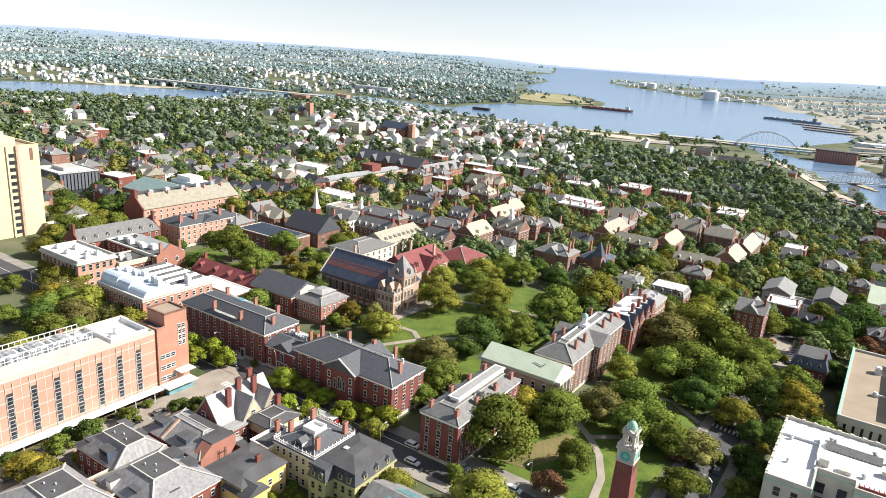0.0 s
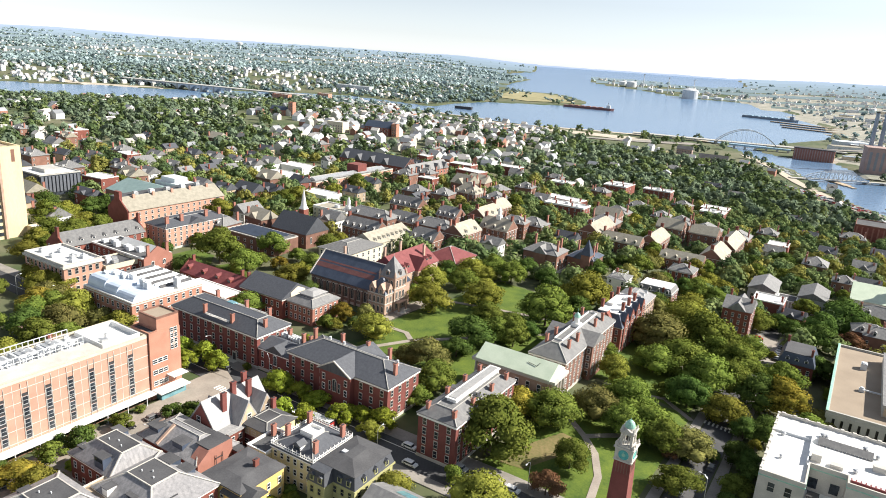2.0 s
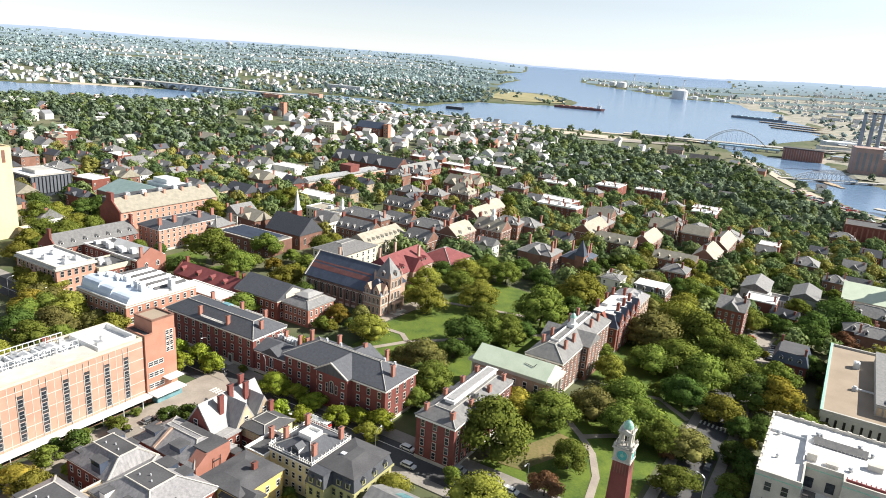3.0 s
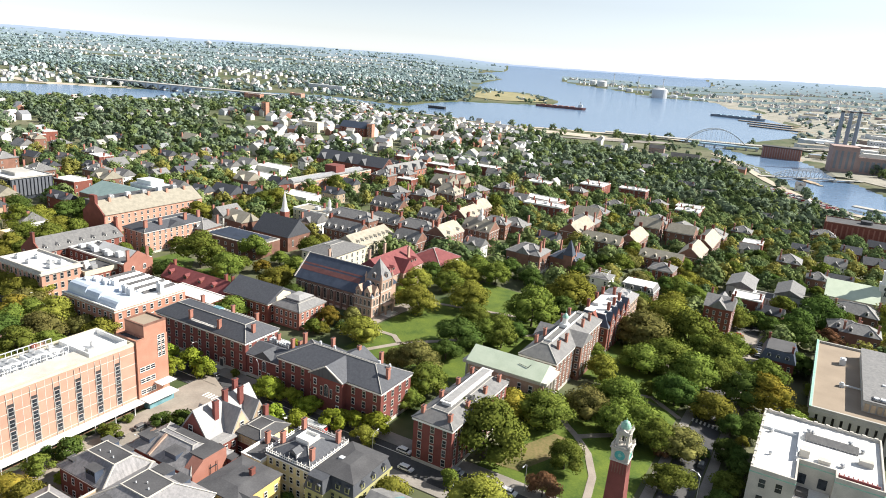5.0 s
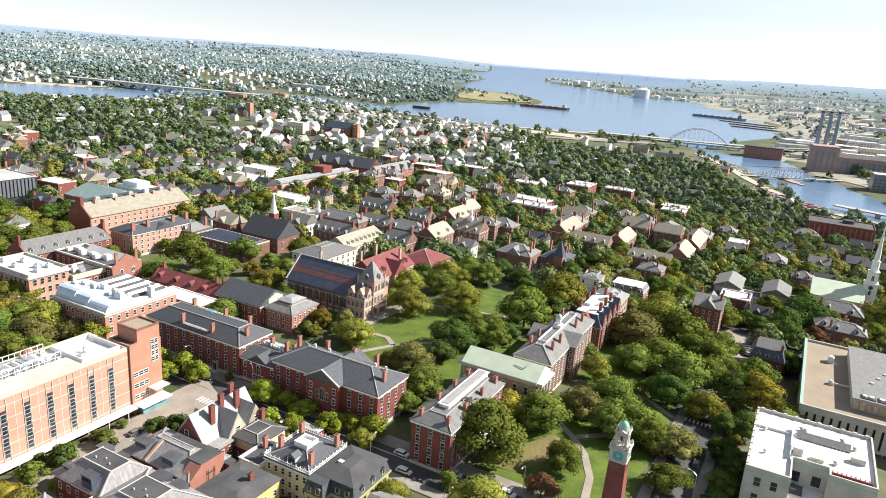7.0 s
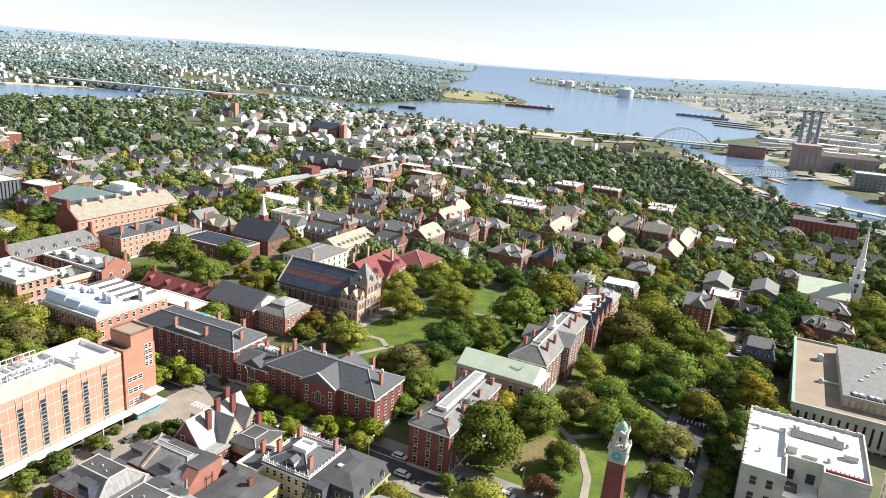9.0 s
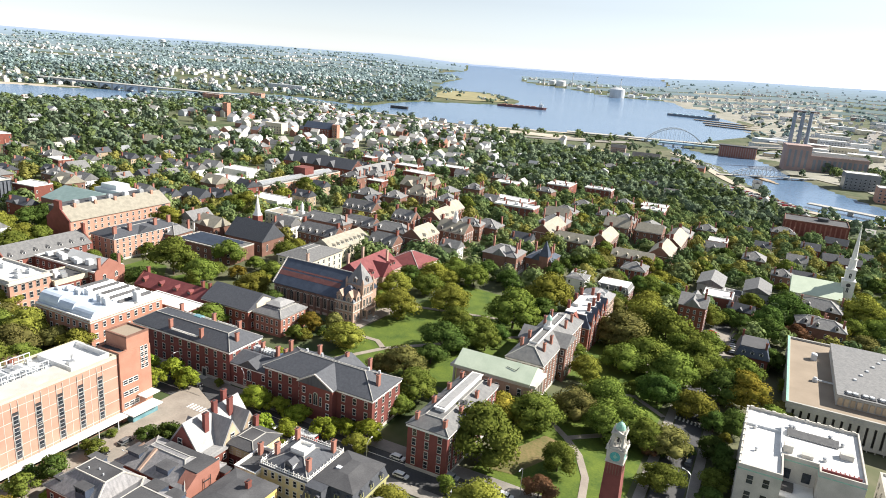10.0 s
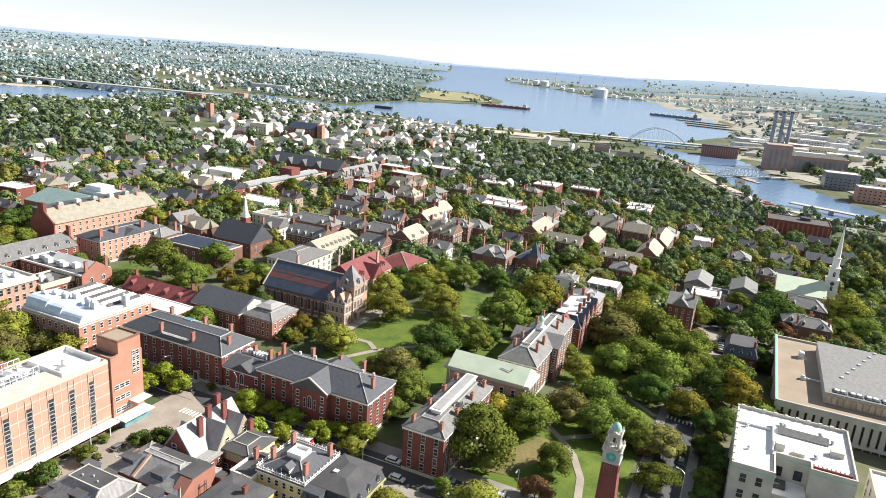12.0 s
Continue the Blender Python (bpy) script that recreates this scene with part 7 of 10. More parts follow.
    for x in range(4):
        part("skylight", Shape().solid([(-1 + x * 1.3, 1.5, 8.35 - 1.5 * k), (0.2 + x * 1.3, 1.5, 8.35 - 1.5 * k), (0.2 + x * 1.3, 5, 8.35 - 5 * k), (-1 + x * 1.3, 5, 8.35 - 5 * k), (-1 + x * 1.3, -5, 8.35 - 5 * k), (0.2 + x * 1.3, -5, 8.35 - 5 * k), (0.2 + x * 1.3, -1.5, 8.35 - 1.5 * k), (-1 + x * 1.3, -1.5, 8.35 - 1.5 * k)], [(0, 1, 2, 3), (4, 5, 6, 7)]), GLASS_BLUE, b)
    windows(b, w, d, "front", 4, 1, 1, 1.5, 1.2, 3)
    windows(b, w, d, "right", 3, 1, 1, 1.5, 1.2, 3)


old_houses()


# ---- the residence courts and the larger houses round them ----
def residence(u0, u1, v0, v1, along, h, roof=None, rise=None, form="gable", label="brick residence with pale buff gable roof, dormers and chimneys", wall=None, dormers=0, chims=2, rows=3):
    """A long brick house: its gables face along x or y; low ones and flat-topped ones too."""
    roof, wall = roof or ROOF_BUFF, wall or BRICK_BROWN
    b, w, d = block("residence", label, "building", u0, u1, v0, v1, "residences")
    walls(b, w, d, h, wall, base=-6)
    cornice(b, w, d, h, WHITE, out=0.25, high=0.4)
    rise = rise or min(w, d) * 0.42
    if form == "gable":
        part("roof", Shape().gable(-w / 2 - 0.3, w / 2 + 0.3, -d / 2 - 0.3, d / 2 + 0.3, h, rise, along, 0.25), roof, b)
        gable_wall(b, -w / 2 - 0.35, w / 2 + 0.35, -d / 2 - 0.35, d / 2 + 0.35, h - 0.1, rise - 0.15, along, wall)
        ends = [(-w / 2 + 0.6, 0), (w / 2 - 0.6, 0)] if along == "x" else [(0, -d / 2 + 0.6), (0, d / 2 - 0.6)]
        for x, y in ends[:chims]:
            chimney(b, x, y, h, h + rise + 2.6, BRICK, 1.1 if along == "x" else 2.0, 2.0 if along == "x" else 1.1)
        long = w if along == "x" else d
        for i in range(dormers):
            a = -long / 2 + long * (i + 0.5) / dormers
            if along == "x":
                dormer(b, a, -d / 2 + 0.5, h + 0.35, 1.6, 1.7, 2.8, 0.0, WHITE, roof)
            else:
                dormer(b, w / 2 - 0.5, a, h + 0.35, 1.6, 1.7, 2.8, math.pi / 2, WHITE, roof)
    elif form == "hip":
        hip(b, w, d, h, rise, roof, 0.4, 0.5)
        for x, y in ((-w / 4, d / 5), (w / 4, -d / 6), (w / 3, d / 4))[:chims]:
            chimney(b, x, y, h, h + rise + 2.2, BRICK)
        for i in range(dormers):
            dormer(b, -w / 2 + w * (i + 0.5) / dormers, -d / 2 + 0.4, h + 0.3, 1.5, 1.6, 2.4, 0.0, WHITE, roof)
            dormer(b, w / 2 - 0.4, -d / 2 + d * (i + 0.5) / dormers, h + 0.3, 1.5, 1.6, 2.4, math.pi / 2, WHITE, roof)
    else:
        flat_roof(b, w, d, h, roof, WHITE, high=0.7, thick=0.3)
        for i in range(chims):
            chimney(b, -w / 2 + w * (i + 0.5) / chims, (-1) ** i * (d / 2 - 0.8), h, h + 3.4, BRICK)
        part("roof_hatch", Shape().box(-1.4, 1.4, -1.1, 1.1, h + 0.15, h + 2.0).box(w / 4, w / 4 + 2.0, -d / 5, -d / 5 + 1.6, h + 0.15, h + 1.2), METAL_WHITE, b)
    dz = (h - 1.0) / rows
    for side, run in (("front", w), ("right", d)):
        windows(b, w, d, side, max(2, int(run / (3.4 if v0 < 480 else 4.6))), rows, 1.05, 1.7, 1.0, dz, margin=1.8)
    return b, w, d, h


residence(-132, -106, 427, 438, "x", 8.0, chims=1, rows=2, dormers=4, label="low grey-roofed brick range linking two residences")
residence(-110.5, -98, 441, 472, "y", 10.5)
residence(-117, -98, 506, 520, "x", 11)
residence(-93, -74, 508, 521, "x", 11.5, chims=1, label="tall brown brick residence with grey gable roof")
residence(-70, -56.5, 480, 520, "y", 11.5)
residence(-72.5, -58, 445, 474, "y", 10)
residence(-92, -66, 424.5, 435, "x", 8.0, chims=1, rows=2, dormers=4, label="low grey-roofed brick range linking two residences")
residence(-146, -133, 424, 458, "y", 10)
residence(-161, -142, 491, 505, "x", 10.5, chims=1)
residence(-193.5, -180, 329, 351, "y", 10, dormers=2)
b, w, d, h = residence(-187, -168, 361, 375, "x", 9.5, dormers=3, label="brick residence with buff gable roof and white cupola")
part("cupola", Shape().box(-1.5, 1.5, -1.5, 1.5, h + 4.6, h + 7.6).cyl(0, 0, h + 7.6, h + 10.4, 1.2, 1.1, 8).cyl(0, 0, h + 10.4, h + 12.6, 1.3, 0.1, 8), WHITE, b)
residence(-207, -194, 380, 405, "y", 10, dormers=3)
residence(-223, -208.5, 367, 380, "x", 9, roof=SLATE_PALE, dormers=4, label="brick residence with grey slate roof and white dormers")
residence(-264, -244, 455, 472, "x", 9, form="hip", dormers=3, chims=3, label="brick residence with buff hipped roof and white dormers")
residence(-214.5, -202, 415, 434, "y", 9.5)
residence(-250, -225, 306, 318, "x", 7.5, roof=SLATE_PALE, dormers=5, rows=2, label="low residence with grey slate roof and white dormers")
residence(-206, -190, 313, 326, "x", 7.5, roof=SLATE_PALE, dormers=3, rows=2, label="low residence with grey slate roof and white dormers")
residence(-267, -244, 376, 389, "x", 8, roof=SLATE_PALE, dormers=5, rows=2, label="residence with grey slate roof and white dormers")
residence(-240, -220, 338, 350, "x", 8, roof=SLATE_PALE, dormers=4, rows=2, label="residence with grey slate roof and white dormers")
b, w, d, h = residence(-291, -263, 325, 340, "x", 9, roof=ROOF_BUFF, form="flat", wall=CREAM, chims=1, label="cream hall with flat buff roofs and a white cupola")
part("cupola", Shape().box(w / 2 - 6, w / 2 - 3, -1.5, 1.5, h, h + 3).cyl(w / 2 - 4.5, 0, h + 3, h + 6, 1.2, 1.1, 8).cyl(w / 2 - 4.5, 0, h + 6, h + 9, 1.2, 0.05, 8), WHITE, b)
for u0, u1, v0, v1, h, n in ((-203, -170, 494, 509, 10, 5), (-223, -199, 692, 710, 12, 4), (-191, -162, 728, 743, 11, 5), (-114, -93, 642, 658, 11, 4), (-262, -240, 640, 655, 9, 2)):
    residence(u0, u1, v0, v1, "x", h, roof=MEMBRANE, form="flat", wall=BRICK, chims=n, label="red brick house with flat white roof, railing and chimneys")
residence(-79, -65, 395, 409, "x", 8.5, roof=SLATE_PALE, form="hip", rise=3.2, chims=2, wall=BRICK, label="square red brick house with grey hipped roof")
b, w, d, h = residence(-96, -86, 337, 348, "x", 9.0, roof=SLATE_PALE, form="hip", rise=1.4, chims=1, wall=CLAPBOARD, label="white clapboard house with white roof railing")
part("balustrade", Shape().ring(-3.2, 3.2, -3.4, 3.4, h + 2.0, h + 2.15, 0.12).ring(-3.2, 3.2, -3.4, 3.4, h + 2.8, h + 2.95, 0.12), WHITE, b)
for x in (-3.1, 0, 3.1):
    for y in (-3.3, 3.3):
        part("post", Shape().box(x - 0.1, x + 0.1, y - 0.1, y + 0.1, h + 1.4, h + 3.1), WHITE, b)
b, w, d, h = residence(-82, -64, 344, 358, "x", 6.5, roof=MEMBRANE, form="flat", wall=BRICK_DARK, chims=2, rows=2, label="brick house with grey mansard, white dormers and flat roof")
part("mansard", Shape().frustum(-w / 2 - 0.4, w / 2 + 0.4, -d / 2 - 0.4, d / 2 + 0.4, 6.4, 9.4, 1.4, 1.4), SLATE_PALE, b)
part("roof_deck", Shape().box(-w / 2 + 1.2, w / 2 - 1.2, -d / 2 + 1.2, d / 2 - 1.2, 9.4, 9.7), MEMBRANE, b)
for i in range(4):
    dormer(b, -w / 2 + w * (i + 0.5) / 4, -d / 2 - 0.2, 6.8, 1.5, 1.8, 1.6, 0.0, WHITE, SLATE_PALE)


# ---- houses of the neighbourhood ----
STYLE = {  # wall, roof, form, words
    "b": (BRICK, SLATE, "gable", "red brick house with dark slate gable roof"),
    "c": (BRICK_BROWN, ROOF_BUFF, "gable", "brown brick house with pale buff gable roof and chimney"),
    "w": (CLAPBOARD, SLATE_PALE, "gable", "white clapboard house with grey gable roof"),
    "f": (BRICK, MEMBRANE, "flat", "brick house with flat white roof and chimneys"),
    "h": (BRICK_BROWN, SLATE_PALE, "hip", "brown brick house with grey hipped roof and dormers"),
    "m": (WHITE, MEMBRANE, "flat", "white modern block with flat white roof"),
    "t": (TAN, SLATE, "gable", "tan shingled house with dark gable roof"),
    "r": (CREAM, ROOF_RED, "hip", "cream house with red tiled hipped roof"),
}


def house(x, y, w, d, style, turn, rng, cols=3):
    wall, roof, form, words = STYLE[style]
    b = thing("house", words, "house", x, y, turn=turn, group="neighbourhood houses")
    if style in "chf":
        w, d = w * 1.25, d * 1.2
    h = rng.uniform(6.2, 8.0) + {"c": 2.2, "h": 1.6, "f": 2.4}.get(style, 0)
    walls(b, w, d, h, wall, base=-5)
    if form == "flat":
        flat_roof(b, w, d, h, roof, WHITE, high=0.5, thick=0.3)
    elif form == "hip":
        hip(b, w, d, h, min(w, d) * 0.3, roof, 0.5, 0.4)
        for a in (-w / 4, w / 4):
            dormer(b, a, -d / 2 + 0.6, h + 0.5, 1.6, 1.6, 2.4, 0.0, WHITE, roof)
    else:
        along, rise = ("x", d * 0.4) if w >= d else ("y", w * 0.4)
        part("roof", Shape().gable(-w / 2 - 0.5, w / 2 + 0.5, -d / 2 - 0.5, d / 2 + 0.5, h, rise, along), roof, b)
        gable_wall(b, -w / 2 - 0.1, w / 2 + 0.1, -d / 2 - 0.1, d / 2 + 0.1, h, rise * 0.97, along, wall)
        if rng.random() < 0.6:
            k = min(w, d) * 0.28
            if along == "x":
                part("cross_gable", Shape().gable(-k, k, -d / 2 - 0.8, 0, h, k * 0.9, "y"), roof, b)
            else:
                part("cross_gable", Shape().gable(0, w / 2 + 0.8, -k, k, h, k * 0.9, "x"), roof, b)
    for a, c in rng.sample([(-w / 2 + 1.4, 1.5), (w / 2 - 1.4, -1.5), (w / 2 - 1.4, d / 2 - 1.8), (-w / 2 + 1.6, -d / 2 + 1.6)], 2 if w > 11 else 1):
        chimney(b, a, c, h - 0.5, h + (3.0 if form == "flat" else min(w, d) * 0.4 + 0.5), BRICK_ORANGE if style in "chw" else BRICK)
    sides = ("front", "right") if x < 60 else ("front", "left")
    for side in sides:
        n = cols if (w if side == "front" else d) > 10 else 2
        windows(b, w, d, side, n, 2, 1.05, 1.7, 1.1, h / 2 - 0.3, margin=1.9)
    return b


HOUSES = []
HOUSES += [(-313, 528, 14, 10, 'b'), (-394, 624, 16, 14, 'w'), (-259, 462, 16, 12, 'f'), (-242, 418, 18, 9, 'b'), (-274, 554, 14, 16, 'w'), (-226, 526, 10, 12, 'w'), (-215, 544, 12, 14, 't'), (-234, 608, 14, 12, 'w'), (-298, 655, 10, 14, 't'), (-171, 467, 12, 12, 't'), (-155, 473, 20, 14, 'b'), (-140, 478, 16, 12, 'b'), (-156, 555, 26, 16, 'm'), (-156, 605, 30, 18, 'm'), (-188, 582, 14, 12, 'w'), (-179, 601, 14, 14, 'w'), (-134, 407, 12, 16, 'w'), (-139, 371, 18, 12, 'h'), (-104, 476, 26, 16, 'm')]
HOUSES += [(-79, 401, 13, 12, 'w'), (-83, 494, 14, 10, 't'), (-56, 413, 26, 11, 'h'), (-38, 512, 14, 12, 'h'), (-55, 587, 14, 12, 'h'), (-38, 609, 13, 11, 'h'), (-2, 566, 14, 14, 'c'), (10, 585, 13, 13, 'c'), (-7, 696, 20, 12, 'f'), (2, 649, 22, 12, 'f'), (42, 735, 22, 12, 'f'), (-17, 510, 12, 12, 'h'), (23, 507, 13, 14, 'h'), (-15, 402, 20, 11, 'h'), (34, 430, 14, 10, 'h'), (82, 559, 26, 12, 'f'), (63, 558, 12, 12, 'w'), (101, 482, 16, 18, 'h'), (67, 416, 13, 11, 't')]
HOUSES += [(166, 744, 20, 12, 'f'), (240, 658, 20, 14, 'f'), (206, 650, 13, 12, 'h'), (174, 543, 14, 16, 'h'), (184, 512, 16, 24, 'h'), (207, 506, 13, 18, 'h'), (123, 546, 16, 14, 'h'), (166, 346, 12, 12, 'f'), (240, 453, 12, 14, 'h'), (172, 331, 12, 8, 'b'), (228, 351, 18, 12, 'h'), (284, 474, 14, 12, 'w'), (325, 526, 14, 12, 'b'), (225, 485, 14, 10, 'w'), (335, 588, 16, 12, 'h'), (324, 494, 14, 12, 'b'), (259, 424, 16, 10, 'b'), (330, 482, 16, 10, 'b'), (374, 568, 18, 12, 'b')]
HOUSES += [(240, 415, 10, 10, 'h'), (208, 313, 14, 10, 'h'), (204, 319, 12, 9, 'h'), (47, 437, 14, 12, 'h'), (51, 594, 12, 12, 'h'), (-77, 539, 12, 10, 't'), (-219, 356, 22, 12, 'm'), (-234, 365, 24, 14, 'w'), (-165, 425, 14, 10, 't'), (-130, 517, 14, 12, 'b'), (-284, 536, 12, 10, 't'), (-246, 509, 12, 12, 'w'), (-247, 554, 12, 10, 'w'), (-259, 623, 13, 11, 't'), (-214, 606, 12, 10, 'w'), (153, 605, 14, 12, 'h'), (130, 666, 14, 10, 'h'), (246, 548, 12, 12, 'h'), (275, 508, 12, 10, 't')]
HOUSES += [(293, 576, 12, 10, 't'), (296, 841, 20, 10, 't'), (308, 794, 16, 10, 'w'), (278, 956, 16, 12, 'h'), (486, 936, 12, 10, 'w'), (90, 716, 14, 10, 'h')]
rng = random.Random(5)
TAKEN = []
for x, y, w, d, style in HOUSES:
    house(x, y, w, d, style, GRID + radians(rng.choice((0, 0, 0, 6, -8))), rng, 3 if math.hypot(x, y) < 480 else 2)
    TAKEN.append((x, y, max(w, d) * 0.62))
for ob in list(scene.objects):
    if ob.parent is None and ob.type == "EMPTY" and ob.get("group") != "neighbourhood houses":
        ws = [c for c in ob.children if c.name.startswith(("wall", "shaft"))]
        for c in ws[:1]:
            q = [ob.matrix_basis @ Vector(p) for p in c.bound_box]
            lx, ly = c.bound_box[6][0] - c.bound_box[0][0], c.bound_box[6][1] - c.bound_box[0][1]
            n = max(1, round(max(lx, ly) / min(lx, ly)))
            for i in range(n):
                f = (i + 0.5) / n
                p = ob.matrix_basis @ (Vector((c.bound_box[0][0] + lx * (f if lx >= ly else 0.5), c.bound_box[0][1] + ly * (f if ly > lx else 0.5), 0)))
                TAKEN.append((p.x, p.y, min(lx, ly) * 0.62))
NEAR_TAKEN = np.array(TAKEN)


def free(x, y, r):
    return bool((np.hypot(NEAR_TAKEN[:, 0] - x, NEAR_TAKEN[:, 1] - y) > NEAR_TAKEN[:, 2] + r).all())


def on_street(x, y, r):
    u, v = x * CU + y * SU, -x * SU + y * CU
    return abs(v - 143.4) < 5.5 + r or abs(u + 17.5) < 5 + r and v < 420 or abs(u + 153) < 5 + r and v < 140 or -168 < u < -146 and 120 < v < 150


MORE = []
for _ in range(6000):
    if len(MORE) >= 85:
        break
    a, r = radians(rng.uniform(-44, 44)), rng.uniform(330, 860)
    x, y = r * math.sin(a), r * math.cos(a)
    u, v = x * CU + y * SU, -x * SU + y * CU
    if not free(x, y, 11) or any(math.hypot(x - p, y - q) < 22 for p, q in MORE) or on_street(x, y, 8) or shore_distance(x, y) < 60:
        continue
    if x > 40 and rng.random() < 0.72 or -160 < u < -70 and v < 330 or -75 < u < 10 and v < 330:
        continue
    MORE.append((x, y))
    style = rng.choice("wwwwttbchhf" if x < 60 else "bhhtwcfb")
    w, d = rng.uniform(9, 15), rng.uniform(9, 13)
    house(x, y, w, d, style, GRID + radians(rng.uniform(-8, 8)), rng, 2)
    TAKEN.append((x, y, max(w, d) * 0.6))
NEAR_TAKEN = np.array(TAKEN)


# ---- trees ----
def leaf_quads(centres, outward, size, rg, stray=0.6, soften=0.75):
    """Four-cornered leaf clumps at the centres, facing more or less outward, and the way each clump catches light."""
    n = len(centres)
    nrm = outward + rg.normal(0, stray, (n, 3))
    nrm /= np.linalg.norm(nrm, axis=1)[:, None]
    a = np.cross(nrm, rg.normal(0, 1, (n, 3)))
    a /= np.linalg.norm(a, axis=1)[:, None]
    b = np.cross(nrm, a)
    s = size * rg.uniform(0.6, 1.35, (n, 1))
    t = s * rg.uniform(0.6, 1.0, (n, 1))
    bend = nrm * s * 0.35
    q = np.stack([centres - a * s - bend * 0.5, centres - b * t + bend * 0.3, centres + a * s - bend * 0.5, centres + b * t + bend * 0.3], 1)
    soft = outward * soften + nrm * 0.5
    soft /= np.linalg.norm(soft, axis=1)[:, None]
    return q, np.repeat(soft[:, None, :], 4, 1)


def crown_points(rg, lobes, n, flat=0.85, spread=0.66):
    """Places on the outer skin of a cluster of lobes, about a crown of radius 1 whose foot is at z 0."""
    c = []
    for i in range(lobes):
        a, k = 2 * math.pi * i / lobes * 2.4 + rg.uniform(0, 1), (i + 0.5) / lobes
        rad = spread * math.sin(math.pi * min(0.95, 0.25 + 0.75 * k) ** 0.9) * rg.uniform(0.7, 1.1)
        c.append((rad * math.cos(a), rad * math.sin(a), flat * (0.35 + 1.15 * k)))
    c = np.array(c)
    rr = rg.uniform(0.28, 0.5, lobes)
    i = rg.integers(0, lobes, n)
    d = rg.normal(0, 1, (n, 3))
    d /= np.linalg.norm(d, axis=1)[:, None]
    d[:, 2] = np.abs(d[:, 2]) * np.where(rg.random(n) < 0.75, 1, -1)
    p = c[i] + d * (rr[i] * rg.uniform(0.8, 1.06, n))[:, None] * np.array([1, 1, 0.85])
    inside = np.zeros(n, bool)
    for j in range(lobes):
        inside |= (np.linalg.norm(p - c[j], axis=1) < rr[j] * 0.7)
    mid = p - np.array([0, 0, flat * 0.7])
    mid /= np.linalg.norm(mid, axis=1)[:, None]
    d = d * 0.65 + mid * 0.5
    d /= np.linalg.norm(d, axis=1)[:, None]
    return p[~inside], d[~inside], c, rr


GOLD = (1 + 5 ** 0.5) / 2
ICO = np.array([(-1, GOLD, 0), (1, GOLD, 0), (-1, -GOLD, 0), (1, -GOLD, 0), (0, -1, GOLD), (0, 1, GOLD), (0, -1, -GOLD), (0, 1, -GOLD), (GOLD, 0, -1), (GOLD, 0, 1), (-GOLD, 0, -1), (-GOLD, 0, 1)]) / math.hypot(1, GOLD)
ICO_FACES = [(0, 11, 5), (0, 5, 1), (0, 1, 7), (0, 7, 10), (0, 10, 11), (1, 5, 9), (5, 11, 4), (11, 10, 2), (10, 7, 6), (7, 1, 8), (3, 9, 4), (3, 4, 2), (3, 2, 6), (3, 6, 8), (3, 8, 9), (4, 9, 5), (2, 4, 11), (6, 2, 10), (8, 6, 7), (9, 8, 1)]
ICO_FACES = np.array(ICO_FACES)


def core_tris(c, rr, rg, fill=0.74):
    """A rough lump of inner foliage for each lobe, so that no light shows through the middle of a crown."""
    tri, nrm = [], []
    for p, r in zip(c, rr):
        m = np.array(Euler(rg.uniform(0, 3, 3)).to_matrix())
        v = ICO @ m.T * rg.uniform(0.8, 1.1, (12, 1))
        tri.append((v * r * fill * np.array([1, 1, 0.85]) + p)[ICO_FACES])
        nrm.append((ICO @ m.T)[ICO_FACES])
    return np.concatenate(tri), np.concatenate(nrm)


def foliage_mesh(name, quads, quad_normals, tris, tri_normals, material):
    """Leaf clumps and inner lumps in one mesh that is shaded softly, as foliage is."""
    me = bpy.data.meshes.new(name)
    nq, nt = len(quads), len(tris)
    co = np.concatenate([quads.reshape(-1, 3), tris.reshape(-1, 3)]).astype(np.float32)
    nm = np.concatenate([quad_normals.reshape(-1, 3), tri_normals.reshape(-1, 3)]).astype(np.float32)
    me.vertices.add(len(co))
    me.vertices.foreach_set("co", co.ravel())
    me.loops.add(len(co))
    me.loops.foreach_set("vertex_index", np.arange(len(co), dtype=np.int32))
    me.polygons.add(nq + nt)
    me.polygons.foreach_set("loop_start", np.concatenate([np.arange(nq) * 4, nq * 4 + np.arange(nt) * 3]).astype(np.int32))
    me.polygons.foreach_set("use_smooth", np.ones(nq + nt, bool))
    me.update(calc_edges=True)
    me.attributes.new("custom_normal", "FLOAT_VECTOR", "POINT").data.foreach_set("vector", nm.ravel())
    me.materials.append(material)
    return me


def trunk_mesh(rg, tall):
    s = Shape().cyl(0, 0, -0.25, tall, 0.055, 0.032, 7)
    for i in range(6):
        a = i * 2.2 + rg.uniform(0, 1)
        s.beam((0, 0, tall * (0.75 + 0.04 * i)), (0.42 * math.cos(a), 0.42 * math.sin(a), tall + rg.uniform(0.35, 0.8)), 0.028)
    s.beam((0, 0, tall * 0.95), (0.05, 0.03, tall + 1.0), 0.03)
    return s.mesh("trunk", BARK)


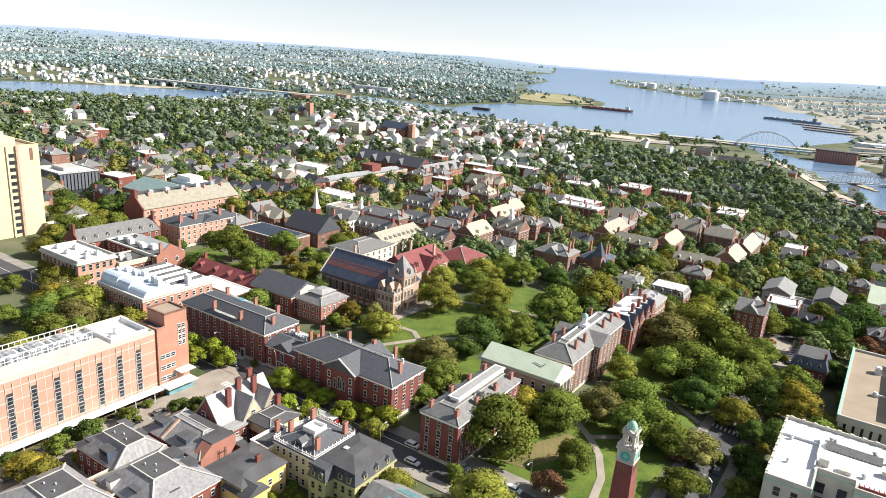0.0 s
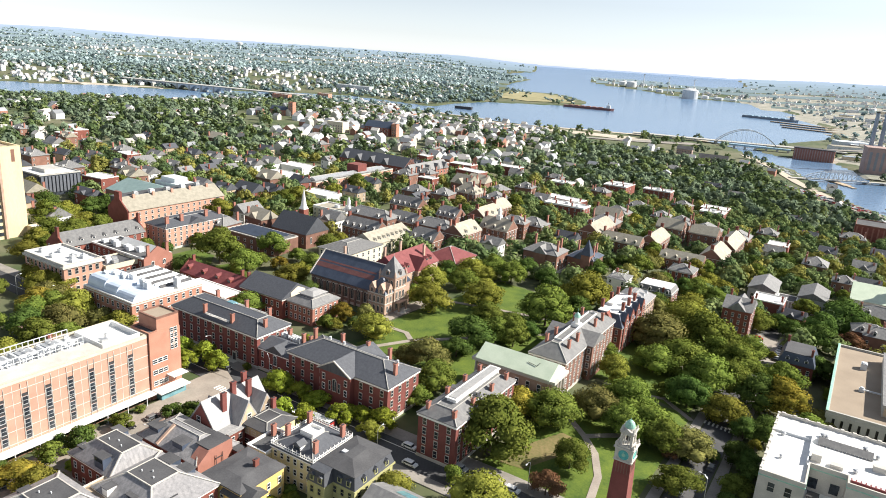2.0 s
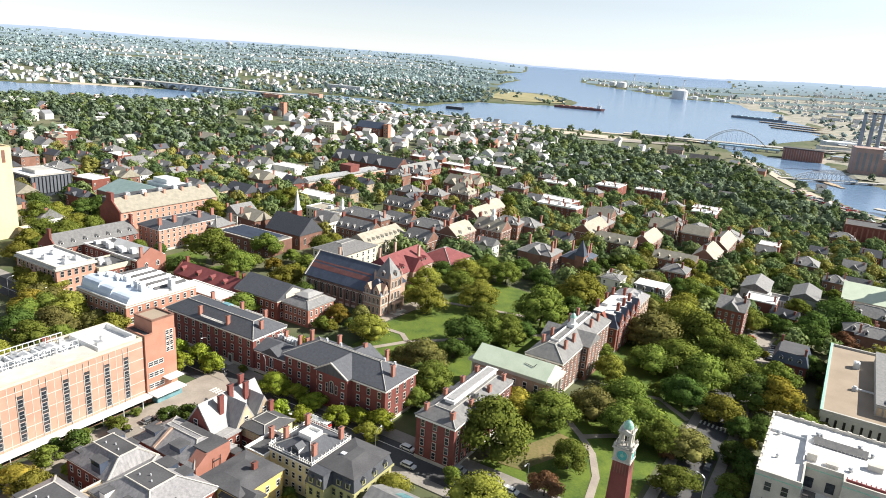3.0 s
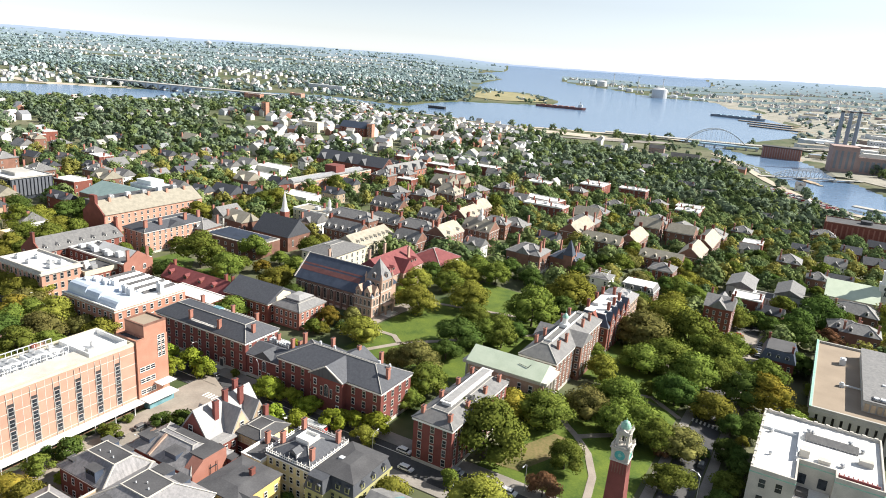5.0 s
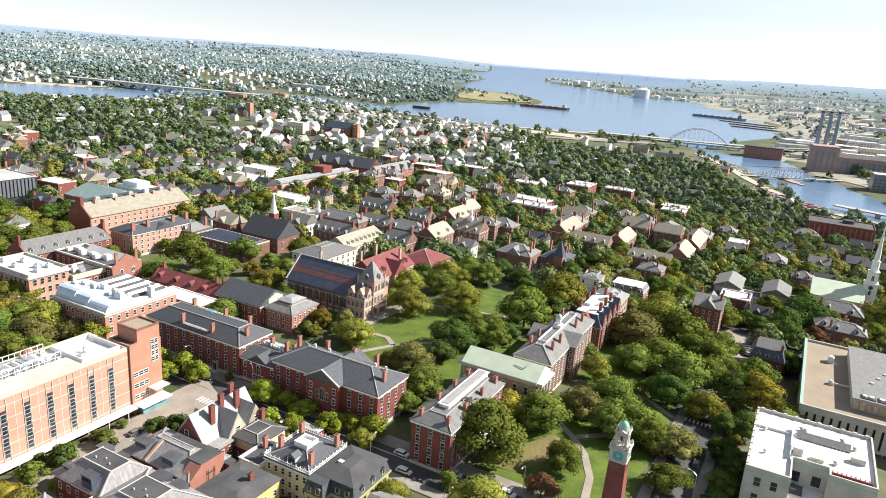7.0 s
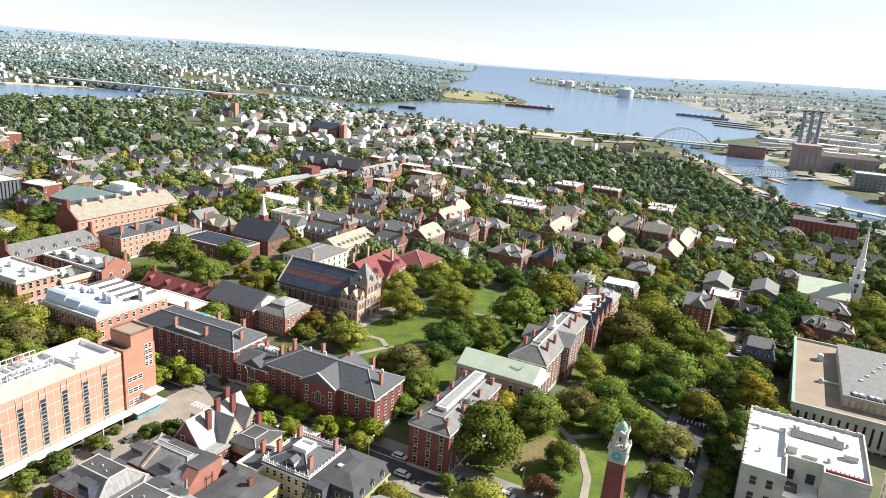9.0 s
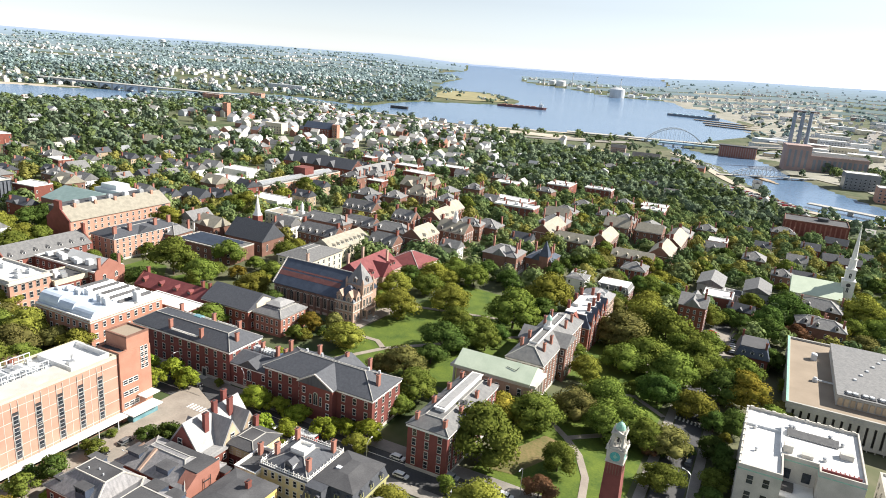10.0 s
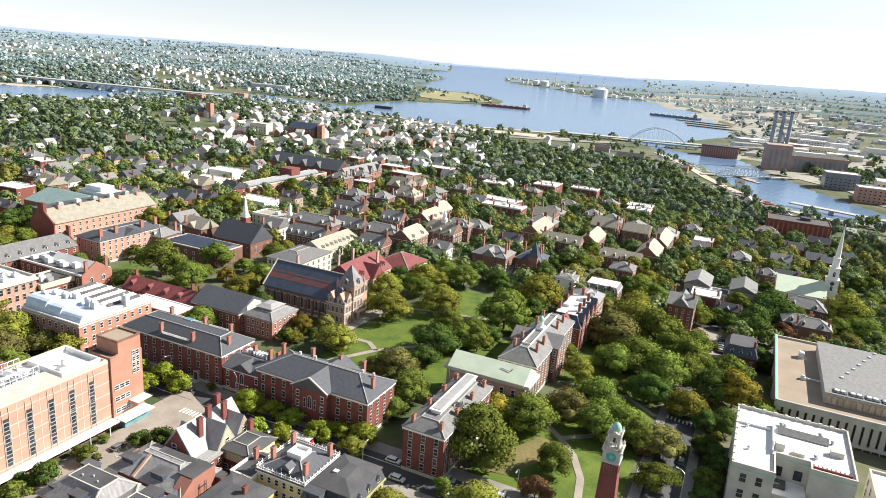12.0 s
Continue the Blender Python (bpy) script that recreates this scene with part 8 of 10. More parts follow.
rg = np.random.default_rng(11)
CROWNS, TRUNKS = [], []
for k in range(7):
    p, d, c, rr = crown_points(rg, (14, 18, 20, 16, 24, 17, 21)[k], 5000, (0.8, 0.9, 0.75, 1.0, 0.85, 0.95, 0.7)[k], 0.72)
    CROWNS.append(foliage_mesh("crown", *leaf_quads(p, d, 0.037, rg, 0.6, 0.5), *core_tris(c, rr, rg), LEAF["g"]))
    TRUNKS.append(trunk_mesh(rg, 0.42))
SMALL = []
for k in range(4):
    p, d, c, rr = crown_points(rg, (9, 11, 13, 10)[k], 2200, (0.85, 1.0, 0.8, 0.95)[k])
    SMALL.append(foliage_mesh("crown", *leaf_quads(p, d, 0.058, rg, 0.65, 0.45), *core_tris(c, rr, rg), LEAF["g"]))


def tree(x, y, r, kind, crowns, place=""):
    z = gz(x, y)
    b = thing("tree", f"{TREE_KIND[kind]} broadleaf tree with a rounded crown {place}".strip(), "tree", x, y, z, rng.uniform(0, 6.28), group="broadleaf trees")
    r *= 1.4
    b.scale = (r, r, r * rng.uniform(0.7, 0.86))
    part("trunk", rng.choice(TRUNKS), None, b)
    crown = part("crown", rng.choice(crowns), None, b, at=Matrix.Translation((0, 0, 0.22)))
    crown.material_slots[0].link = "OBJECT"
    crown.material_slots[0].material = LEAF[kind]
    return b


TREES = []
TREES += [(-17, 292, 4, 'g'), (-44, 260, 4, 'o'), (-48, 250, 3, 'g'), (-182, 275, 6, 'y'), (-166, 264, 6, 'y'), (-164, 251, 6, 'b'), (-143, 237, 6, 'y'), (-131, 233, 5, 'b'), (-121, 229, 6, 'y'), (-140, 221, 6, 'b'), (-142, 211, 6, 'g'), (-134, 215, 5, 'g'), (-145, 248, 5, 'y'), (-158, 234, 6, 'g'), (-117, 247, 4, 'y'), (-93, 219, 3, 'l'), (-83, 213, 3.5, 'l'), (-77, 209, 3.5, 'l'), (-87, 207, 3, 'l'), (-52, 197, 4, 'l'), (-44, 193, 3, 'l'), (-37, 190, 3.2, 'l'), (-28, 182, 3.5, 'l'), (-22, 183, 3, 'l')]
TREES += [(-15, 180, 3.5, 'l'), (-39, 180, 3, 'l'), (-47, 183, 3, 'l'), (-18, 174, 3, 'y'), (-8, 148, 4, 'y'), (-119, 321, 8.5, 'g'), (-103, 310, 6.6, 'g'), (-98, 341, 6.6, 'g'), (-75, 298, 6, 'y'), (-71, 320, 5, 'g'), (-78, 176, 2.5, 'd'), (-94, 156, 3, 'd'), (-98, 149, 3, 'g'), (-99, 138, 4, 'o'), (-93, 136, 4, 'y'), (-88, 167, 2.5, 'g'), (-72, 176, 3, 'd'), (148, 366, 6, 'y'), (136, 366, 6, 'y'), (210, 354, 7.6, 'd'), (180, 318, 6.6, 'd'), (159, 273, 4, 'g'), (210, 411, 5, 'd'), (221, 459, 6, 'd')]
TREES += [(196, 446, 6, 'd'), (182, 392, 4, 'y'), (153, 410, 5, 'g'), (107, 388, 6, 'g'), (122, 420, 5, 'y'), (76, 363, 6, 'd'), (153, 245, 4, 'g'), (135, 219, 5, 'b'), (272, 428, 5, 'y'), (229, 323, 6, 'g'), (259, 355, 6.6, 'g'), (294, 387, 6.6, 'g'), (219, 298, 6, 'b'), (116, 252, 7.4, 'g'), (103, 197, 1.8, 'y'), (95, 183, 3.4, 'd'), (150, 322, 6.9, 'g'), (164, 327, 4.5, 'd'), (-233, 360, 7.1, 'g'), (-230, 373, 6.7, 'y'), (-209, 356, 6.8, 'y'), (-213, 332, 7.1, 'g'), (-201, 333, 7.0, 'g'), (-201, 357, 6.3, 'g')]
TREES += [(-224, 389, 6.3, 'd'), (-218, 396, 7.5, 'd'), (-256, 393, 6.6, 'd'), (-225, 423, 6.1, 'd'), (-206, 318, 4.6, 'g'), (-215, 323, 5.3, 'y'), (-173, 262, 6.2, 'y'), (-160, 239, 6.1, 'o'), (-154, 239, 5.1, 'g'), (-162, 256, 4.2, 'y'), (-203, 409, 4.3, 'y'), (-150, 403, 7.1, 'y'), (-141, 348, 3.6, 'g'), (-150, 330, 3, 'd'), (-80, 304, 3.9, 'b'), (-88, 320, 3.6, 'o'), (-75, 312, 4, 'y'), (-83, 335, 3.8, 'g'), (-110, 388, 4.9, 'y'), (-126, 404, 5.1, 'g'), (-145, 356, 3.1, 'r'), (-209, 449, 4.6, 'y'), (-118, 466, 6.7, 'y'), (-126, 461, 5.8, 'g')]
TREES += [(-126, 203, 4.4, 'b'), (-129, 195, 4, 'y'), (-124, 212, 3.9, 'b'), (117, 319, 8.0, 'y'), (131, 278, 6.9, 'g'), (93, 174, 3.6, 'd'), (109, 204, 5.1, 'd'), (133, 250, 6.8, 'g'), (154, 267, 5.6, 'd'), (86, 186, 2, 'd'), (93, 186, 3.7, 'd'), (86, 168, 3.5, 'g'), (102, 204, 3.7, 'd'), (81, 160, 2.8, 'd'), (-9, 278, 7.0, 'y'), (5, 313, 6.0, 'g'), (-3, 327, 4.9, 'd'), (15, 289, 6.8, 'y'), (8, 328, 5.9, 'y'), (20, 336, 5.8, 'g'), (29, 330, 5.9, 'g'), (38, 348, 4.8, 'd'), (47, 331, 5.1, 'd'), (42, 277, 8.9, 'g')]
TREES += [(64, 308, 9.1, 'y'), (57, 290, 5.8, 'd'), (10, 246, 7.5, 'd'), (20, 252, 5.8, 'g'), (27, 250, 5.0, 'g'), (-5, 223, 6.0, 'b'), (-13, 224, 4.1, 'b'), (5, 235, 4.7, 'd'), (-1, 207, 5.5, 'g'), (-6, 196, 3.7, 'g'), (65, 254, 3.4, 'g'), (57, 239, 2.1, 'r'), (52, 230, 1.7, 'r'), (89, 271, 8.7, 'b'), (107, 292, 9.5, 'y'), (112, 279, 9.6, 'g'), (117, 266, 8.2, 'g'), (93, 251, 8.6, 'g'), (100, 238, 7.8, 'g'), (82, 246, 6.7, 'g'), (110, 240, 6.5, 'g'), (88, 221, 5.9, 'd'), (81, 227, 2.8, 'g'), (201, 338, 9.8, 'd')]
TREES += [(173, 305, 6.9, 'd'), (192, 311, 4.6, 'r'), (201, 315, 3.4, 'r'), (249, 345, 9.7, 'y'), (245, 323, 8.0, 'g'), (164, 277, 3.4, 'g'), (167, 406, 6.0, 'b'), (144, 376, 5.8, 'y'), (124, 356, 5.2, 'd'), (130, 355, 6.5, 'g'), (126, 432, 5.5, 'g'), (115, 399, 5.1, 'b'), (88, 383, 3.5, 'd'), (98, 394, 4.2, 'd'), (145, 287, 1.8, 'y'), (123, 226, 7.1, 'o'), (116, 229, 6.4, 'd'), (98, 213, 5.8, 'y'), (59, 190, 5.7, 'g'), (17, 172, 9.4, 'g'), (37, 192, 6.6, 'g'), (26, 195, 5.2, 'o'), (52, 201, 6.0, 'b'), (64, 208, 6.6, 'g')]
TREES += [(68, 193, 6.0, 'g'), (71, 186, 5.0, 'g'), (40, 169, 4.2, 'g'), (32, 155, 3.7, 'r'), (15, 145, 5.8, 'y'), (78, 185, 5.9, 'b'), (69, 164, 5.1, 'g'), (78, 183, 2.6, 'd'), (72, 183, 2.3, 'r'), (63, 230, 5.1, 'y'), (112, 264, 6.5, 'g')]
SPOTS = []
for x, y, r, kind in TREES:
    tree(x, y, r, kind, CROWNS if r > 3.6 else SMALL, "on the campus")
    SPOTS.append((x, y))
for u, v, q in ((-150, 84, 1.6), (-146, 96, 1.4), (-117, 112, 1.5), (-118, 133, 1.8), (-99, 110.5, 1.6), (-96, 108, 2.0), (-100, 104, 1.8), (-88, 111, 1.6), (-80, 128, 1.7), (-110, 133, 1.5), (-163, 96, 1.6), (-163, 88, 1.8), (-163, 104, 1.4), (-163, 112, 1.3), (-163, 72, 2.0),
                (-190, 150, 1.5), (-160, 151, 1.4), (-129, 150.5, 1.3), (-70, 141, 2.2), (-146, 170, 1.6), (-139, 173, 1.7), (-152, 203, 1.8), (-161, 182, 1.6)):
    x, y = uv(u, v)
    b = tree(x, y, q, rng.choice("ggdl"), SMALL, "")
    tagged(b, "small clipped green shrub beside a wall", "shrub", "shrubs")
    b.name = "shrub"
count = 0
for _ in range(20000):
    if count >= 115:
        break
    a, r = radians(rng.uniform(-44, 44)), 230 + 330 * rng.random() ** 0.8
    x, y = r * math.sin(a), r * math.cos(a)
    u, v = x * CU + y * SU, -x * SU + y * CU
    q = rng.uniform(3.6, 6.2)
    if not free(x, y, q * 0.55) or on_street(x, y, q * 0.8) or any(math.hypot(x - p, y - s) < 8 for p, s in SPOTS) or shore_distance(x, y) < 30:
        continue
    if -160 < u < -120 and 205 < v < 262 or v < 200 and u > -100 or -30 < u < 0 and 290 < v < 356:
        continue
    SPOTS.append((x, y))
    tree(x, y, q, rng.choice("ggggddyyb"), SMALL if r > 380 else CROWNS, "between the houses")
    count += 1


def tiled(base, outw, cores, pos, scale, size, rgen):
    """Crowns like those in base set at each place, turned at random."""
    th, pick = rgen.uniform(0, 6.28, len(pos)), rgen.integers(0, len(base), len(pos))
    quads, qn, tris, tn = [], [], [], []
    for k in range(len(base)):
        sel = pick == k
        if not sel.any():
            continue
        c, sn, o, i = np.cos(th[sel]), np.sin(th[sel]), np.zeros(sel.sum()), np.ones(sel.sum())
        m = np.stack([np.stack([c, -sn, o], 1), np.stack([sn, c, o], 1), np.stack([o, o, i], 1)], 1)
        sc, p = scale[sel], pos[sel]
        place = np.einsum("tij,nj->tni", m, base[k]) * sc[:, None, :] + p[:, None, :]
        way = np.einsum("tij,nj->tni", m, outw[k])
        wide = np.repeat(sc[:, 0], len(base[k]))[:, None]
        q, n = leaf_quads(place.reshape(-1, 3), way.reshape(-1, 3), size * wide, rgen, 0.3)
        quads.append(q)
        qn.append(n)
        v, w = cores[k]
        tris.append((np.einsum("tij,nj->tni", m, v.reshape(-1, 3)) * sc[:, None, :] + p[:, None, :]).reshape(-1, 3, 3))
        tn.append(np.einsum("tij,nj->tni", m, w.reshape(-1, 3)).reshape(-1, 3, 3))
    return np.concatenate(quads), np.concatenate(qn), np.concatenate(tris), np.concatenate(tn)


def scatter(n, r0, r1, keep, rgen, spread=46):
    a = np.radians(rgen.uniform(-spread, spread, n))
    r = np.sqrt(rgen.uniform(r0 * r0, r1 * r1, n))
    x, y = r * np.sin(a), r * np.cos(a)
    ok = keep(x, y)
    return x[ok], y[ok]


def patchy(x, y, s):
    return np.sin(x / s + 1.3) * np.cos(y / s * 1.2 + 0.4) + 0.6 * np.sin((x + y) / s * 1.7) + 0.5 * np.cos((x - 1.6 * y) / s * 0.6)


def wood_keep(x, y):
    d = shore_distance(x, y)
    ok = d > 12
    for p, q, r in TAKEN:
        ok &= np.hypot(x - p, y - q) > r * 1.12 + 3.6
    for p, q in SPOTS:
        ok &= np.hypot(x - p, y - q) > 6.5
    u, v = x * CU + y * SU, -x * SU + y * CU
    ok &= ~((np.abs(v - 143) < 12) | (np.abs(u + 17) < 9) & (v < 420) | (np.abs(u + 153) < 12) & (v < 150))
    ok &= ~((u > -420) & (u < 70) & (v < 300))
    return ok


def far_wood(name, n, r0, r1, lobes, quads, size, smin, smax, density, mat_key, label):
    rgen = np.random.default_rng(int(r0))
    base, outw, cores = [], [], []
    for k in range(6):
        p, d, c, rr = crown_points(rgen, lobes, quads * 2, 0.8)
        cores.append(core_tris(c, rr, rgen, 0.64 if r0 < 1600 else 0.95))
        p, d = p[:quads], d[:quads]
        base.append(p)
        outw.append(d)
    x, y = scatter(n, r0, r1, lambda a, b: wood_keep(a, b) & (rgen.random(a.shape) < density(a, b)), rgen)
    z = ground_z(x, y)
    sc = rgen.uniform(smin, smax, len(x))
    scale = np.stack([sc, sc, sc * rgen.uniform(0.8, 1.15, len(x)) * (1.0 if r0 < 1600 else 0.7)], 1)
    keys = list(mat_key)
    which = rgen.integers(0, len(keys), len(x))
    for i, k in enumerate(keys):
        sel = which == i
        if not sel.any():
            continue
        me = foliage_mesh(name, *tiled(base, outw, cores, np.stack([x, y, z - 0.3], 1)[sel], scale[sel], size, rgen), FAR_LEAF[k])
        tagged(new(name, me), label, "trees", kind="stuff")


FAR_LEAF = {
    "g": leaf_mat("wood_green", (0.080, 0.125, 0.046), (0.275, 0.325, 0.135), False),
    "d": leaf_mat("wood_dark_green", (0.052, 0.092, 0.042), (0.175, 0.235, 0.095), False),
    "y": leaf_mat("wood_yellow_green", (0.150, 0.165, 0.042), (0.40, 0.375, 0.11), False),
    # hillside green carries a slight pale blue cast that stands for haze
    "h": leaf_mat("hazed_hillside_green", (0.095, 0.140, 0.095), (0.225, 0.275, 0.175), False),
    # far leaves paled and blued further: haze mixed into their colour
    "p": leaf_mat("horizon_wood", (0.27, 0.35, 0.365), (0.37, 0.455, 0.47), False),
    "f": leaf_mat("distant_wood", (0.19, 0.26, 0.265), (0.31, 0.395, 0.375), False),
}


def near_density(x, y):
    west = np.clip((x - 60) / 100, 0, 1)
    return np.clip(0.6 + 0.25 * patchy(x, y, 70) + 0.25 * west, 0.2, 1)


def mid_density(x, y):
    d = shore_distance(x, y)
    return np.clip(0.55 + 0.3 * patchy(x, y, 110) + 0.4 * smooth((x - 60) / 100) * (y < 1150) - 0.42 * smooth((y - 800) / 150) * (x < 120) * (x > -330), 0.12, 1) * np.where((d < 70) | (y > 1150) & (d < 330) & (x > -200), 0.07, 1)


def far_density(x, y):
    port = (x > 500) & (x * 1.0 > y * 0.12)
    return np.clip(0.6 + 0.45 * patchy(x, y, 260), 0.1, 1) * np.where(port, 0.12, 1) * np.where((x > 60) & (x < 420) & (y < 3300), 0.08, 1)


far_wood("neighbourhood_wood", 4000, 330, 720, 10, 230, 0.095, 5.0, 9.2, near_density, "gdgdy", "green and yellowing trees between the houses")
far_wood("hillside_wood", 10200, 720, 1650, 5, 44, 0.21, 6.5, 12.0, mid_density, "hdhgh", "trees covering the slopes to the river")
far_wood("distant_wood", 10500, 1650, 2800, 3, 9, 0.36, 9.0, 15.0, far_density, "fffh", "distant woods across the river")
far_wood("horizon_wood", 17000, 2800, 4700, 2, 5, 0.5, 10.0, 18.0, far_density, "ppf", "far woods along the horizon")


# ---- the far town ----
def town(name, label, n, r0, r1, keep, wmin, wmax, wall_mats, seed):
    rgen = np.random.default_rng(seed)
    x, y = scatter(n, r0, r1, keep, rgen)
    z = ground_z(x, y)
    s = Shape()
    for i in range(len(x)):
        w, d, h = rgen.uniform(wmin, wmax), rgen.uniform(wmin, wmax), rgen.uniform(5.5, 9)
        t = GRID + rgen.choice([0, math.pi / 2]) + rgen.uniform(-0.15, 0.15)
        c, q = math.cos(t), math.sin(t)
        wm = int(rgen.integers(0, len(wall_mats)))
        rise = min(w, d) * 0.38
        p = [(-w / 2, -d / 2, -3), (w / 2, -d / 2, -3), (w / 2, d / 2, -3), (-w / 2, d / 2, -3), (-w / 2, -d / 2, h), (w / 2, -d / 2, h), (w / 2, d / 2, h), (-w / 2, d / 2, h), (-w / 2 - 0.3, 0, h + rise), (w / 2 + 0.3, 0, h + rise)]
        p = [(x[i] + a * c - b * q, y[i] + a * q + b * c, z[i] + k) for a, b, k in p]
        s.solid(p, [(0, 1, 5, 4), (1, 2, 6, 9, 5), (2, 3, 7, 6), (3, 0, 4, 8, 7)], wm)
        s.solid(p, [(4, 5, 9, 8), (6, 7, 8, 9)], len(wall_mats) + int(rgen.integers(0, 2)))
    ob = new(name, s.mesh(name, [*wall_mats, TOWN_ROOF, TOWN_ROOF_PALE]))
    return tagged(ob, label, "houses", kind="stuff")


TOWN_ROOF = mat("town_roof", (0.20, 0.21, 0.23), (0.30, 0.31, 0.33), 0.01, 0.8, 0.3, vary=0.3, island=True)
TOWN_ROOF_PALE = mat("town_pale_roof", (0.34, 0.32, 0.30), (0.48, 0.46, 0.43), 0.01, 0.8, 0.3, vary=0.3, island=True)
# blue tint in this white stands for haze before the far houses
TOWN_WHITE = mat("hazed_town_white", (0.48, 0.50, 0.53), (0.66, 0.68, 0.70), 0.01, 0.7, 0.3, vary=0.12, island=True)
TOWN_CREAM = mat("town_cream", (0.52, 0.50, 0.45), (0.64, 0.61, 0.55), 0.01, 0.7, 0.3, vary=0.15, island=True)
TOWN_BRICK = mat("town_brick", (0.26, 0.12, 0.085), (0.36, 0.18, 0.13), 0.01, 0.8, 0.3, vary=0.15, island=True)


def town_keep(dens):
    rgen = np.random.default_rng(3)

    def keep(x, y):
        d = shore_distance(x, y)
        ok = (d > 40) & (rgen.random(x.shape) < dens(x, y))
        for p, q, r in TAKEN:
            ok &= np.hypot(x - p, y - q) > r + 9
        return ok
    return keep


def fox_density(x, y):
    d = shore_distance(x, y)
    return np.clip(0.55 - 0.3 * patchy(x, y, 110) + 0.35 * smooth((y - 850) / 250), 0.05, 1) * np.where((d < 200) & (x > -200) & (y > 1150), 0.04, 1) * np.where(x > 140, 0.12, 1) * np.where(x < -230 - 0.1 * (y - 700), 0.3, 1)


town("far_town", "rows of pale houses on the slope by the river", 4600, 720, 1900, town_keep(fox_density), 8, 14, [TOWN_WHITE, TOWN_CREAM, TOWN_CREAM, TOWN_BRICK], 21)
town("distant_town", "white houses scattered over the far shore", 7000, 1900, 4450, town_keep(lambda x, y: np.clip(0.55 - 0.4 * patchy(x, y, 260), 0.03, 1) * np.where((x > -60) & (x < 500), 0.05, 1)), 7, 14, [TOWN_WHITE, TOWN_WHITE, TOWN_CREAM], 22)


# ---- river, bridges, port and power station ----
def world_thing(name, label, category, x, y, turn=0.0, z=None, group=""):
    return thing(name, label, category, x, y, z, turn, group)


# brick paled to a pinkish grey, with the haze painted in
HAZY_BRICK = mat("hazed_mill_brick", (0.30, 0.215, 0.20), (0.40, 0.29, 0.265), 0.05, 0.9, 0.6)
STEEL_PALE = mat("pale_painted_steel", (0.50, 0.54, 0.58), (0.62, 0.66, 0.70), 0.2, 0.6, 2)
STEEL_BLUE = mat("blue_painted_steel", (0.22, 0.36, 0.46), (0.32, 0.46, 0.56), 0.2, 0.6, 2)
# glass and stack take the blue-grey of haze into their base colours
HAZY_GLASS = mat("hazed_hall_glass", (0.15, 0.17, 0.20), (0.22, 0.24, 0.27), 0.1, 0.3, 1)
STACK = mat("hazed_stack", (0.20, 0.25, 0.32), (0.28, 0.33, 0.40), 0.05, 0.8, 0.5)
HULL = mat("dark_red_hull", (0.14, 0.06, 0.06), (0.20, 0.09, 0.085), 0.05, 0.7, 0.5)
HULL_GREY = mat("grey_hull", (0.14, 0.17, 0.21), (0.20, 0.23, 0.27), 0.05, 0.7, 0.5)
PORT = mat("port_yard", (0.16, 0.17, 0.13), (0.40, 0.37, 0.32), 0.02, 0.95, 0.3, spread=(0.35, 0.65))
DRY = mat("dry_meadow", (0.20, 0.19, 0.095), (0.32, 0.28, 0.15), 0.02, 0.95, 0.3)
SHORE_SAND = mat("gravel_shore", (0.38, 0.33, 0.26), (0.50, 0.44, 0.36), 0.02, 0.95, 0.3)


def to_uv(x, y):
    return x * CU + y * SU, -x * SU + y * CU


